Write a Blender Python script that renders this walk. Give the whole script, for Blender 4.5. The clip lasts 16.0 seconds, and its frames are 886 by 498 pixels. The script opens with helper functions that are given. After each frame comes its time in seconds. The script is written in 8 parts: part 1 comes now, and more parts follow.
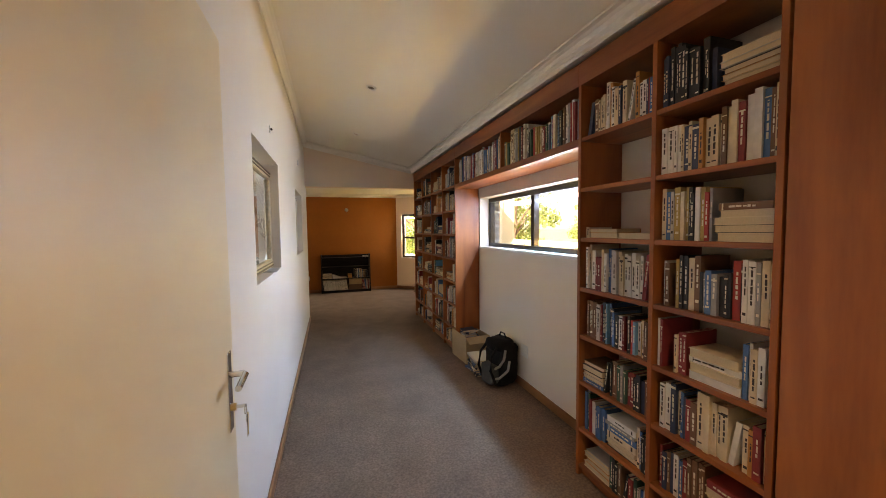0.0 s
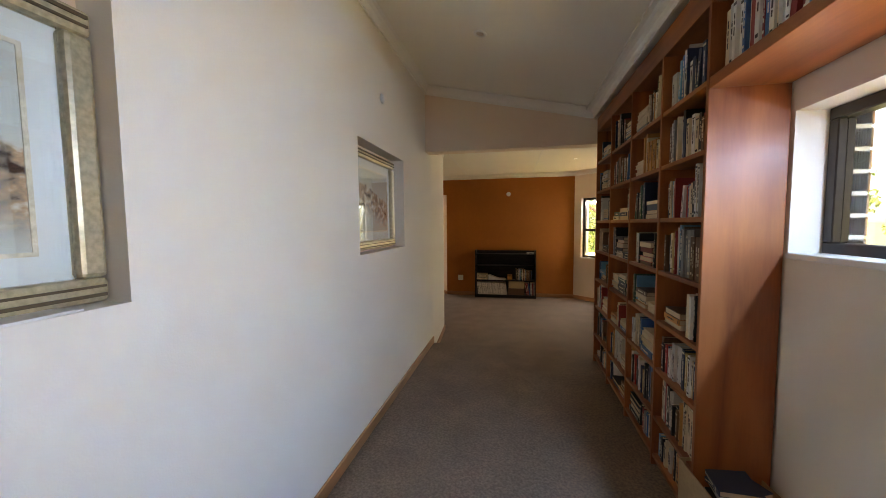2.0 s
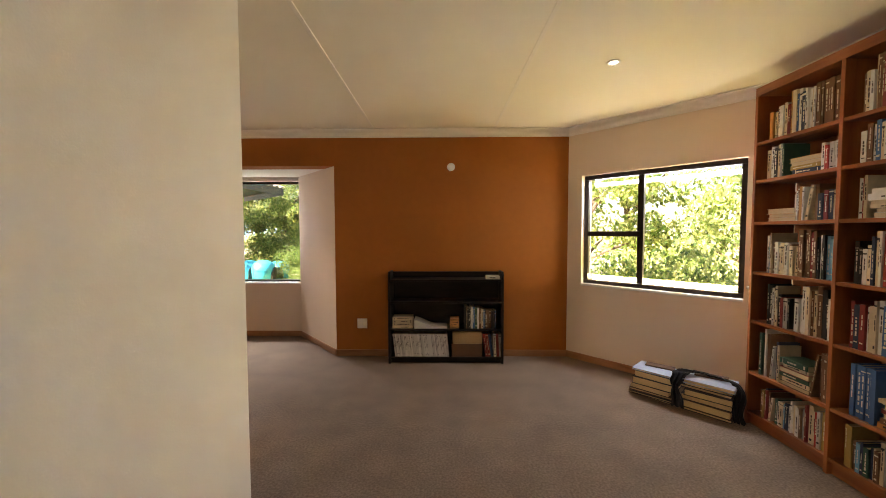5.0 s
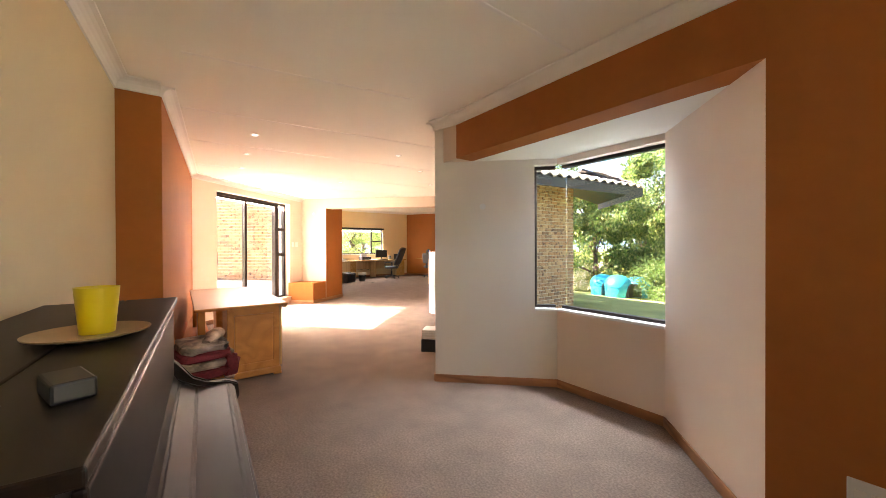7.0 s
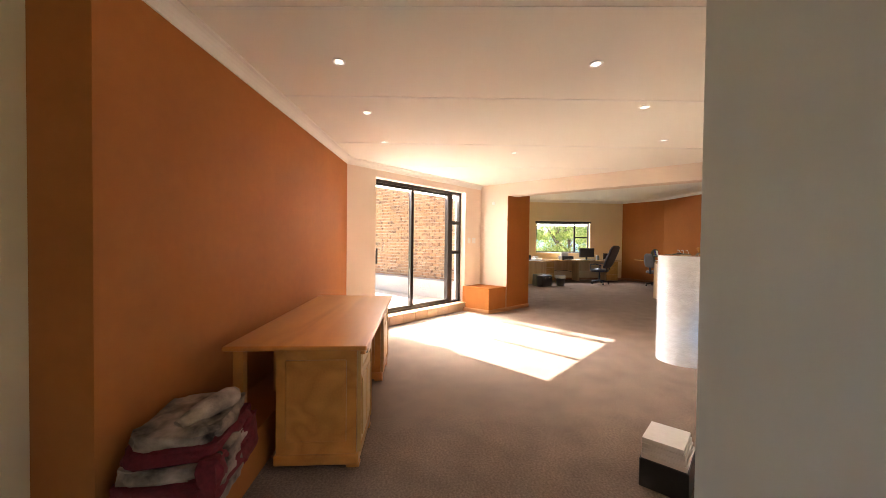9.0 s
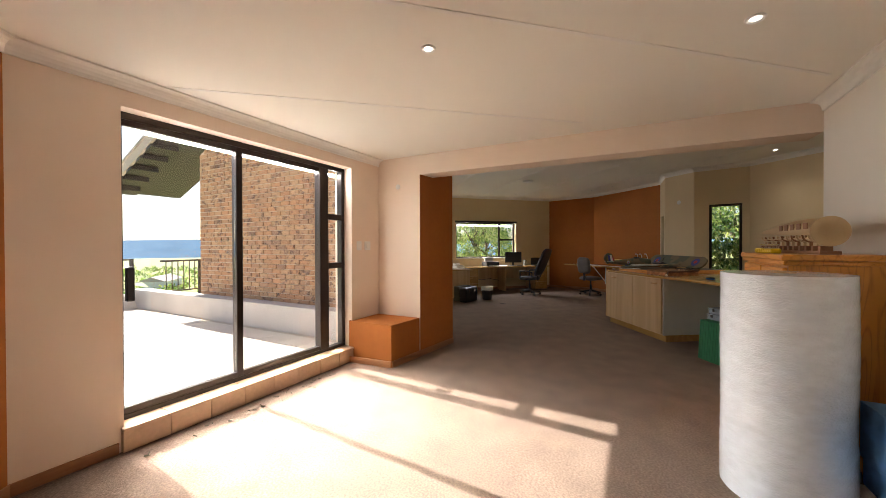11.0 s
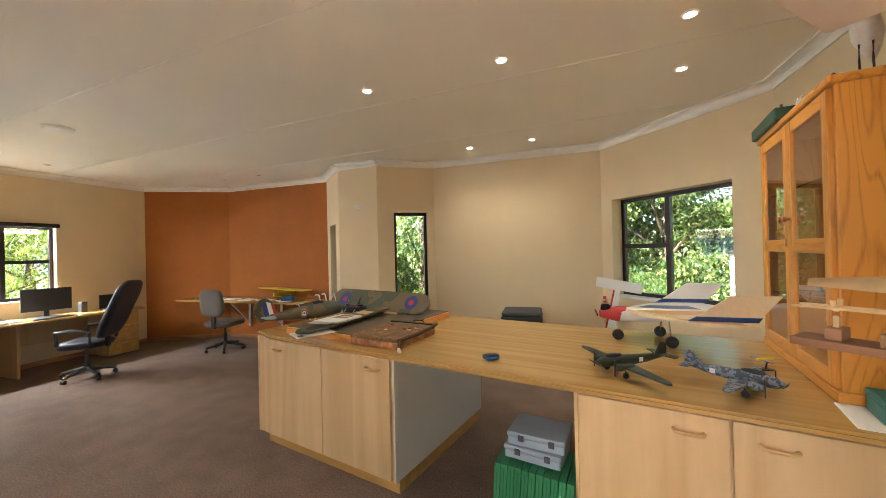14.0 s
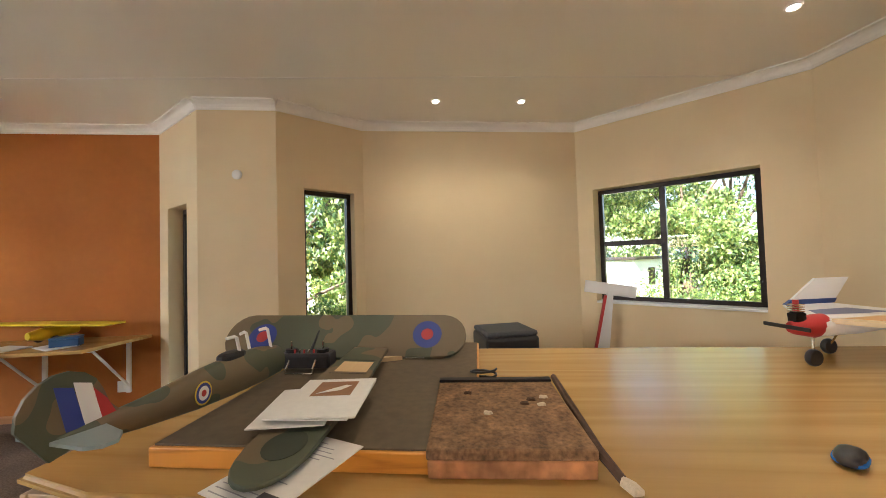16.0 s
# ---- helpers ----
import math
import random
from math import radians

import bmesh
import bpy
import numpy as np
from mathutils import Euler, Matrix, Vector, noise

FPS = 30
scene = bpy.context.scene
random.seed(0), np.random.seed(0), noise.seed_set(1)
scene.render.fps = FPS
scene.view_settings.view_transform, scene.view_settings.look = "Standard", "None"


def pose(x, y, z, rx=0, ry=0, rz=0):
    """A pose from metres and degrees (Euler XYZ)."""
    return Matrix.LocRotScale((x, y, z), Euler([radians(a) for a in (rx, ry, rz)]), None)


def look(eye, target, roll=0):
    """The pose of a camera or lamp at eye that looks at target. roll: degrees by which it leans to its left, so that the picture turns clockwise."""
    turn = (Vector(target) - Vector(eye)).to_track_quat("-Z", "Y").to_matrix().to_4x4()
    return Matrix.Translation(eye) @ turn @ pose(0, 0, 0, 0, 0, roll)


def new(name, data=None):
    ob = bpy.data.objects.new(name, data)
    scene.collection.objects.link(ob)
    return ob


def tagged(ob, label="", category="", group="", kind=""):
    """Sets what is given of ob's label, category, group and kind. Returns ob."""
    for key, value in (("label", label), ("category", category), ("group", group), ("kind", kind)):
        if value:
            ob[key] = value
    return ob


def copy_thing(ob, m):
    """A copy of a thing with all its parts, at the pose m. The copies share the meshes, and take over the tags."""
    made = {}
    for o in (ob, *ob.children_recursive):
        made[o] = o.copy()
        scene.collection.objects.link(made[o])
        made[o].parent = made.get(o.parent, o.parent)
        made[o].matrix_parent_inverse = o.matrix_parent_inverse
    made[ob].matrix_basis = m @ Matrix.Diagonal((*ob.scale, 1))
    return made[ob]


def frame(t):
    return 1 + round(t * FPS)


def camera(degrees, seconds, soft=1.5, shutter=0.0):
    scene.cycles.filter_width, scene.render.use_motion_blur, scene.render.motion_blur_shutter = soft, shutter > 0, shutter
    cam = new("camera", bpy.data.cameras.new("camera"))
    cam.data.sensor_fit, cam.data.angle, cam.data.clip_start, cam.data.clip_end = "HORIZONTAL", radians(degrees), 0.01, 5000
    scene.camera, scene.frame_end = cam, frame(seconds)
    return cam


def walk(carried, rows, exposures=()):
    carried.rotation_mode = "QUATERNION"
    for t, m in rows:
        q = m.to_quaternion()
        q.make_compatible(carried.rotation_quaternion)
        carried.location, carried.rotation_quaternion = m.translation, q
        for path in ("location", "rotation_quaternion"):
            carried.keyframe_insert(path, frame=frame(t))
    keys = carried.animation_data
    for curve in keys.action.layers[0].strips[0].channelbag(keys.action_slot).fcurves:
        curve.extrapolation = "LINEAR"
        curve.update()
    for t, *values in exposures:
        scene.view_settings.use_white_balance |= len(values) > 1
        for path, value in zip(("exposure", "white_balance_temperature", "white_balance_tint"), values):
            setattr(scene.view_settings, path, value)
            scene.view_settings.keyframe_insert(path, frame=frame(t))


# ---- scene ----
cam = camera(101.8, 16.0, soft=0.6)
PATH = [
    (0, (0.842, 0.214, 1.628), (1.438, 2.12, 1.518), -0.7),
    (0.5, (1.043, 0.639, 1.592), (1.135, 2.634, 1.487), -0.5),
    (1, (1.234, 1.156, 1.55), (1.045, 3.145, 1.448), -0.7),
    (1.5, (1.379, 1.775, 1.551), (1.05, 3.744, 1.429), -0.6),
    (2, (1.438, 2.394, 1.548), (1.04, 4.349, 1.411), -0.5),
    (2.5, (1.441, 3.077, 1.56), (1.044, 5.032, 1.417), -0.7),
    (3, (1.434, 3.699, 1.551), (1.036, 5.653, 1.392), -0.7),
    (3.2, (1.442, 3.942, 1.546), (1.045, 5.896, 1.386), -0.7),
    (5.3, (1.147, 6.344, 1.421), (1.141, 8.343, 1.356), -0.1),
    (5.5, (1.076, 6.536, 1.417), (1.011, 8.534, 1.368), -0.1),
    (6, (0.885, 7.101, 1.32), (0.389, 9.038, 1.299), 0.1),
    (6.5, (0.617, 7.617, 1.356), (-0.487, 9.284, 1.344), -0.4),
    (7, (0.397, 8.04, 1.344), (-1.219, 9.219, 1.333), -0.2),
    (7.5, (0.069, 8.416, 1.335), (-1.847, 8.989, 1.319), 0.2),
    (8, (-0.397, 8.761, 1.341), (-2.384, 8.988, 1.312), 0.6),
    (8.2, (-0.607, 8.887, 1.377), (-2.603, 9.008, 1.339), 0.7),
    (10.3, (-3.291, 9.686, 1.378), (-5.274, 9.942, 1.348), 0.1),
    (10.5, (-3.575, 9.757, 1.401), (-5.543, 10.112, 1.382), -0.1),
    (11, (-4.222, 9.965, 1.41), (-6.135, 10.547, 1.395), -0.2),
    (11.5, (-4.869, 10.277, 1.399), (-6.689, 11.106, 1.385), -0.4),
    (12, (-5.489, 10.629, 1.405), (-7.194, 11.674, 1.393), -0.6),
    (12.5, (-6.017, 11.078, 1.42), (-7.541, 12.372, 1.392), -0.8),
    (13, (-6.487, 11.521, 1.505), (-7.783, 13.044, 1.478), -1.0),
    (13.5, (-6.844, 11.968, 1.58), (-7.869, 13.686, 1.572), -1.2),
    (14, (-7.154, 12.409, 1.639), (-7.829, 14.292, 1.649), -1.4),
    (14.5, (-7.462, 12.763, 1.619), (-7.725, 14.746, 1.637), -1.7),
    (15, (-7.765, 13.131, 1.561), (-7.65, 15.128, 1.59), -1.6),
    (15.5, (-8.243, 13.486, 1.552), (-7.97, 15.467, 1.583), -1.8),
    (16, (-8.76, 13.766, 1.518), (-8.549, 15.754, 1.577), -1.7),
]
EXPOSURE = [(0, 3.1, 9300, 22), (0.5, 3.05, 8600, 20), (1.0, 2.85, 8100, 19), (2.0, 2.9, 8400, 18), (3.0, 3.45, 8400, 19), (5.5, 3.4, 7800, 21), (6.0, 3.45, 7900, 21), (6.5, 4.0, 7000, 19),
            (7.0, 3.65, 6900, 19), (7.5, 3.4, 6900, 19), (8.0, 3.2, 6800, 17), (10.5, 2.1, 6300, 12), (11.5, 1.6, 6300, 11), (12.0, 1.9, 6500, 11), (12.5, 2.7, 6500, 10), (13.0, 3.2, 6100, 9), (14.0, 3.2, 6100, 9), (16, 3.2, 6100, 11)]
walk(cam, [(t, look(eye, target, roll)) for t, eye, target, roll in PATH], EXPOSURE)

# ---------- light ----------
world = bpy.data.worlds.new("sky")
scene.world = world
world.use_nodes = True
_nt = world.node_tree
_sky = _nt.nodes.new("ShaderNodeTexSky")
_sky.sky_type = "NISHITA"
_sky.sun_disc = False
_sky.sun_elevation = radians(36.1)
_sky.sun_rotation = radians(228.6)
_nt.links.new(_sky.outputs[0], _nt.nodes["Background"].inputs[0])
_nt.nodes["Background"].inputs[1].default_value = 0.06
SUN_WAY = Vector((2.41, 2.12, -2.34))
sun = new("sun", bpy.data.lights.new("sun", "SUN"))
sun.data.energy, sun.data.angle, sun.data.color = 5.0, radians(0.5), (1.0, 0.95, 0.87)
sun.matrix_world = look((-10, -10, 12), Vector((-10, -10, 12)) + SUN_WAY)


# ---------- materials ----------
def material(name, base, rough=0.6, metal=0.0, grain=0.0, grain_scale=40.0, stain=0.0, stain_scale=1.5, bump=0.0, bump_scale=200.0,
             spec=0.5, vary=0.0, stretch=(1, 1, 1), coat=0.0):
    """A principled material with fine grain, broad stains and relief, in metres of the object's space."""
    m = bpy.data.materials.new(name)
    m.use_nodes = True
    nt = m.node_tree
    b = nt.nodes["Principled BSDF"]
    b.inputs["Roughness"].default_value = rough
    b.inputs["Metallic"].default_value = metal
    b.inputs["Specular IOR Level"].default_value = spec
    b.inputs["Coat Weight"].default_value = coat
    b.inputs["Base Color"].default_value = (*base, 1)
    tc = nt.nodes.new("ShaderNodeTexCoord")
    mp = nt.nodes.new("ShaderNodeMapping")
    mp.inputs["Scale"].default_value = stretch
    nt.links.new(tc.outputs["Object"], mp.inputs[0])
    last = None

    def tex(scale, detail):
        n = nt.nodes.new("ShaderNodeTexNoise")
        n.inputs["Scale"].default_value, n.inputs["Detail"].default_value = scale, detail
        nt.links.new(mp.outputs[0], n.inputs["Vector"])
        return n

    def darken(amount, source, last):
        mr = nt.nodes.new("ShaderNodeMapRange")
        mr.inputs["From Min"].default_value, mr.inputs["From Max"].default_value = 0.3, 0.7
        mr.inputs["To Min"].default_value, mr.inputs["To Max"].default_value = 1 - amount, 1 + amount * 0.6
        nt.links.new(source, mr.inputs[0])
        mx = nt.nodes.new("ShaderNodeVectorMath")
        mx.operation = "SCALE"
        if last is None:
            mx.inputs[0].default_value = base
        else:
            nt.links.new(last, mx.inputs[0])
        nt.links.new(mr.outputs[0], mx.inputs["Scale"])
        return mx.outputs[0]

    if grain:
        last = darken(grain, tex(grain_scale, 4).outputs[0], last)
    if stain:
        last = darken(stain, tex(stain_scale, 3).outputs[0], last)
    if vary:
        oi = nt.nodes.new("ShaderNodeObjectInfo")
        mr = nt.nodes.new("ShaderNodeMapRange")
        mr.inputs["From Min"].default_value, mr.inputs["From Max"].default_value = 0, 1
        mr.inputs["To Min"].default_value, mr.inputs["To Max"].default_value = 1 - vary, 1 + vary
        nt.links.new(oi.outputs["Random"], mr.inputs[0])
        mx = nt.nodes.new("ShaderNodeVectorMath")
        mx.operation = "SCALE"
        if last is None:
            mx.inputs[0].default_value = base
        else:
            nt.links.new(last, mx.inputs[0])
        nt.links.new(mr.outputs[0], mx.inputs["Scale"])
        last = mx.outputs[0]
    if last is not None:
        nt.links.new(last, b.inputs["Base Color"])
    if bump:
        bn = nt.nodes.new("ShaderNodeBump")
        bn.inputs["Strength"].default_value, bn.inputs["Distance"].default_value = bump, 0.004
        nt.links.new(tex(bump_scale, 3).outputs[0], bn.inputs["Height"])
        nt.links.new(bn.outputs[0], b.inputs["Normal"])
    return m


def wood(name, light, dark, axis=2, rough=0.35, rings=14.0, stretch=0.12, vary=0.08, coat=0.2, lines=(0.15, 0.75)):
    """Wood whose grain runs along one axis of the object's space."""
    m = bpy.data.materials.new(name)
    m.use_nodes = True
    nt = m.node_tree
    b = nt.nodes["Principled BSDF"]
    b.inputs["Roughness"].default_value = rough
    b.inputs["Coat Weight"].default_value, b.inputs["Coat Roughness"].default_value = coat, 0.25
    tc = nt.nodes.new("ShaderNodeTexCoord")
    mp = nt.nodes.new("ShaderNodeMapping")
    s = [1.0, 1.0, 1.0]
    s[axis] = stretch
    mp.inputs["Scale"].default_value = s
    nt.links.new(tc.outputs["Object"], mp.inputs[0])
    big = nt.nodes.new("ShaderNodeTexNoise")
    big.inputs["Scale"].default_value, big.inputs["Detail"].default_value, big.inputs["Distortion"].default_value = 3.0, 2, 0.6
    nt.links.new(mp.outputs[0], big.inputs["Vector"])
    mul = nt.nodes.new("ShaderNodeMath")
    mul.operation = "MULTIPLY"
    mul.inputs[1].default_value = rings
    nt.links.new(big.outputs[0], mul.inputs[0])
    fr = nt.nodes.new("ShaderNodeMath")
    fr.operation = "PINGPONG"
    fr.inputs[1].default_value = 1.0
    nt.links.new(mul.outputs[0], fr.inputs[0])
    fine = nt.nodes.new("ShaderNodeTexNoise")
    fine.inputs["Scale"].default_value, fine.inputs["Detail"].default_value = 90.0, 3
    nt.links.new(mp.outputs[0], fine.inputs["Vector"])
    add = nt.nodes.new("ShaderNodeMix")
    add.inputs[0].default_value = 0.4
    nt.links.new(fr.outputs[0], add.inputs[2])
    nt.links.new(fine.outputs[0], add.inputs[3])
    ramp = nt.nodes.new("ShaderNodeValToRGB")
    ramp.color_ramp.elements[0].position, ramp.color_ramp.elements[0].color = lines[0], (*dark, 1)
    ramp.color_ramp.elements[1].position, ramp.color_ramp.elements[1].color = lines[1], (*light, 1)
    nt.links.new(add.outputs[0], ramp.inputs[0])
    oi = nt.nodes.new("ShaderNodeObjectInfo")
    mr = nt.nodes.new("ShaderNodeMapRange")
    mr.inputs["To Min"].default_value, mr.inputs["To Max"].default_value = 1 - vary, 1 + vary
    nt.links.new(oi.outputs["Random"], mr.inputs[0])
    mx = nt.nodes.new("ShaderNodeVectorMath")
    mx.operation = "SCALE"
    nt.links.new(ramp.outputs[0], mx.inputs[0])
    nt.links.new(mr.outputs[0], mx.inputs["Scale"])
    nt.links.new(mx.outputs[0], b.inputs["Base Color"])
    return m


def glass(name, tint=(1, 1, 1), rough=0.0):
    m = bpy.data.materials.new(name)
    m.use_nodes = True
    nt = m.node_tree
    b = nt.nodes["Principled BSDF"]
    b.inputs["Base Color"].default_value = (*tint, 1)
    b.inputs["Transmission Weight"].default_value = 1.0
    b.inputs["Roughness"].default_value = rough
    b.inputs["IOR"].default_value = 1.45
    return m


def glowing(name, colour, strength):
    m = bpy.data.materials.new(name)
    m.use_nodes = True
    b = m.node_tree.nodes["Principled BSDF"]
    b.inputs["Base Color"].default_value = (*colour, 1)
    b.inputs["Emission Color"].default_value = (*colour, 1)
    b.inputs["Emission Strength"].default_value = strength
    return m


PEACH = material("peach_plaster", (0.80, 0.665, 0.545), 0.85, stain=0.03, stain_scale=1.2, bump=0.12, bump_scale=160, spec=0.2)
WHITEWALL = material("white_plaster", (0.79, 0.73, 0.645), 0.8, stain=0.03, stain_scale=1.0, bump=0.12, bump_scale=160, spec=0.25)
CREAM = material("cream_plaster", (0.74, 0.60, 0.385), 0.85, stain=0.03, stain_scale=1.2, bump=0.12, bump_scale=160, spec=0.2)
BROWN = material("brown_plaster", (0.40, 0.135, 0.027), 0.8, stain=0.07, stain_scale=1.6, grain=0.04, grain_scale=14, bump=0.15, bump_scale=140, spec=0.25)
CEIL = material("ceiling_board", (0.86, 0.825, 0.745), 0.85, stain=0.02, stain_scale=0.8, bump=0.06, bump_scale=120, spec=0.2)
CORNICE = material("cornice_paint", (0.84, 0.81, 0.76), 0.7, stain=0.02, spec=0.3)
CARPET = material("brown_carpet", (0.25, 0.182, 0.138), 0.97, grain=0.34, grain_scale=75, stain=0.14, stain_scale=4.0, bump=0.9, bump_scale=420, spec=0.05)
SKIRT = wood("skirting_wood", (0.42, 0.19, 0.075), (0.25, 0.10, 0.035), axis=0, rough=0.4)
SHELFWOOD = wood("bookcase_wood", (0.40, 0.125, 0.035), (0.23, 0.062, 0.018), axis=2, rough=0.46, rings=8, coat=0.06)
SHELFWOOD_H = wood("bookcase_wood_long", (0.40, 0.125, 0.035), (0.23, 0.062, 0.018), axis=1, rough=0.38, rings=8, coat=0.15)
PINE = wood("pine", (0.70, 0.295, 0.042), (0.42, 0.14, 0.018), axis=2, rough=0.34, rings=52, stretch=0.10, coat=0.25, lines=(0.06, 0.38))
PINE_H = wood("pine_long", (0.70, 0.295, 0.042), (0.42, 0.14, 0.018), axis=0, rough=0.34, rings=46, stretch=0.10, coat=0.25, lines=(0.06, 0.38))
DESKPINE = wood("desk_pine", (0.62, 0.265, 0.06), (0.47, 0.18, 0.036), axis=0, rough=0.3, rings=7, coat=0.35)
BEECH = wood("beech_laminate", (0.66, 0.47, 0.25), (0.56, 0.375, 0.185), axis=2, rough=0.35, rings=9, stretch=0.06, vary=0.03, coat=0.1)
BEECH_H = wood("beech_laminate_long", (0.53, 0.325, 0.105), (0.44, 0.255, 0.075), axis=0, rough=0.26, rings=16, stretch=0.05, vary=0.03, coat=0.4)
DARKFRAME = material("bronze_aluminium", (0.035, 0.024, 0.02), 0.35, metal=0.4, grain=0.1)
BLACK = material("black_plastic", (0.02, 0.02, 0.022), 0.45, grain=0.15, grain_scale=60)
BLACKWOOD = material("black_stained_wood", (0.018, 0.013, 0.011), 0.45, grain=0.3, grain_scale=30, stretch=(0.2, 1, 1), spec=0.25)
PIANO = material("piano_lacquer", (0.016, 0.009, 0.006), 0.42, grain=0.35, grain_scale=25, stretch=(0.1, 1, 1), coat=0.04, spec=0.18)
WHITE = material("white_plastic", (0.80, 0.79, 0.76), 0.4, stain=0.03)
CHROME = material("chrome", (0.75, 0.74, 0.72), 0.18, metal=1.0)
BRASS = material("brass", (0.72, 0.50, 0.20), 0.3, metal=1.0)
GLASS = glass("window_glass")
DOORPAINT = material("door_paint", (0.80, 0.67, 0.44), 0.45, stain=0.04, stain_scale=2, bump=0.05, bump_scale=60)
LAMPGLOW = glowing("lamp_glow", (1.0, 0.93, 0.82), 7.0)
LAMPLOW = glowing("lamp_glow_low", (1.0, 0.93, 0.82), 0.9)
TILE = material("terrace_tile", (0.74, 0.66, 0.55), 0.6, grain=0.08, grain_scale=30, stain=0.08, vary=0.05)
SILLTILE = material("sill_tile", (0.62, 0.42, 0.27), 0.5, grain=0.08, grain_scale=30, stain=0.06, vary=0.07)
RENDERED = material("grey_render", (0.60, 0.55, 0.50), 0.9, grain=0.08, stain=0.1, bump=0.3, bump_scale=60)
def brick_material(name, base, smudge):
    """Fired brick whose face carries dark kiln smudges."""
    m = material(name, base, 0.85, grain=0.2, grain_scale=55, bump=0.5, bump_scale=70, vary=0.1)
    nt = m.node_tree
    bs = nt.nodes["Principled BSDF"]
    link = bs.inputs["Base Color"].links[0]
    src = link.from_socket
    tc = nt.nodes.new("ShaderNodeTexCoord")
    ns = nt.nodes.new("ShaderNodeTexNoise")
    ns.inputs["Scale"].default_value, ns.inputs["Detail"].default_value, ns.inputs["Roughness"].default_value = 11.0, 3, 0.6
    nt.links.new(tc.outputs["Object"], ns.inputs["Vector"])
    oi = nt.nodes.new("ShaderNodeObjectInfo")
    ns.noise_dimensions = "4D"
    mul = nt.nodes.new("ShaderNodeMath")
    mul.operation = "MULTIPLY"
    mul.inputs[1].default_value = 40.0
    nt.links.new(oi.outputs["Random"], mul.inputs[0])
    nt.links.new(mul.outputs[0], ns.inputs["W"])
    cr = nt.nodes.new("ShaderNodeValToRGB")
    cr.color_ramp.elements[0].position, cr.color_ramp.elements[1].position = 0.54, 0.64
    nt.links.new(ns.outputs[0], cr.inputs[0])
    mx = nt.nodes.new("ShaderNodeMix")
    mx.data_type = "RGBA"
    mx.inputs[7].default_value = (*smudge, 1)
    nt.links.new(cr.outputs[0], mx.inputs[0])
    nt.links.new(src, mx.inputs[6])
    nt.links.new(mx.outputs[2], bs.inputs["Base Color"])
    return m


BRICKS = [brick_material("brick_" + n, c, d) for n, c, d in (("tan", (0.47, 0.295, 0.17), (0.16, 0.09, 0.06)), ("orange", (0.45, 0.245, 0.13), (0.15, 0.08, 0.055)),
                                                           ("brown", (0.40, 0.235, 0.14), (0.13, 0.075, 0.05)), ("dark", (0.29, 0.17, 0.11), (0.10, 0.06, 0.045)))]
MORTAR = material("mortar", (0.58, 0.49, 0.38), 0.95, grain=0.15, grain_scale=90, bump=0.4)
ROOFTILE = material("roof_tile", (0.50, 0.43, 0.37), 0.8, grain=0.2, grain_scale=30, stain=0.15, vary=0.12)
FASCIA = material("fascia_paint", (0.022, 0.016, 0.013), 0.5, grain=0.15)
GRASS = material("grass", (0.31, 0.33, 0.11), 0.95, grain=0.3, grain_scale=60, stain=0.3, stain_scale=0.8, bump=0.8, bump_scale=90)


# ---------- builders ----------
def link_bm(name, bm, mat, parent=None, label=""):
    me = bpy.data.meshes.new(name)
    bmesh.ops.recalc_face_normals(bm, faces=bm.faces)
    bm.to_mesh(me)
    bm.free()
    for m in (mat if isinstance(mat, (list, tuple)) else [mat]):
        me.materials.append(m)
    ob = new(name, me)
    if parent is not None:
        ob.parent = parent
    if label:
        ob["label"] = label
    return ob


def part(name, bm, mat, parent, label=""):
    return link_bm(name, bm, mat, parent, label)


def thing(name, m, label, category, group="", kind=""):
    e = new(name)
    e.empty_display_size = 0.1
    e.matrix_world = m
    return tagged(e, label, category, group, kind)


def add_box(bm, lo, hi, m=None, bevel=0.0, segs=2):
    """Adds a box from corner lo to corner hi."""
    lo, hi = Vector(lo), Vector(hi)
    r = bmesh.ops.create_cube(bm, size=1.0)
    vs = r["verts"]
    s = hi - lo
    c = (hi + lo) / 2
    for v in vs:
        v.co = Vector((v.co.x * s.x, v.co.y * s.y, v.co.z * s.z)) + c
    if bevel:
        es = list({e for v in vs for e in v.link_edges})
        r2 = bmesh.ops.bevel(bm, geom=es, offset=bevel, segments=segs, affect="EDGES", profile=0.5)
        vs = list({v for f in r2["faces"] for v in f.verts} | {v for v in vs if v.is_valid})
    if m is not None:
        for v in vs:
            v.co = m @ v.co
    return vs


def box(lo, hi, bevel=0.0, m=None, segs=2):
    bm = bmesh.new()
    add_box(bm, lo, hi, m, bevel, segs)
    return bm


def add_cyl(bm, r0, r1, z0, z1, segs=20, m=None, cap=True):
    r = bmesh.ops.create_cone(bm, cap_ends=cap, segments=segs, radius1=r0, radius2=r1, depth=z1 - z0)
    for v in r["verts"]:
        v.co.z += (z0 + z1) / 2
        if m is not None:
            v.co = m @ v.co
    return r["verts"]


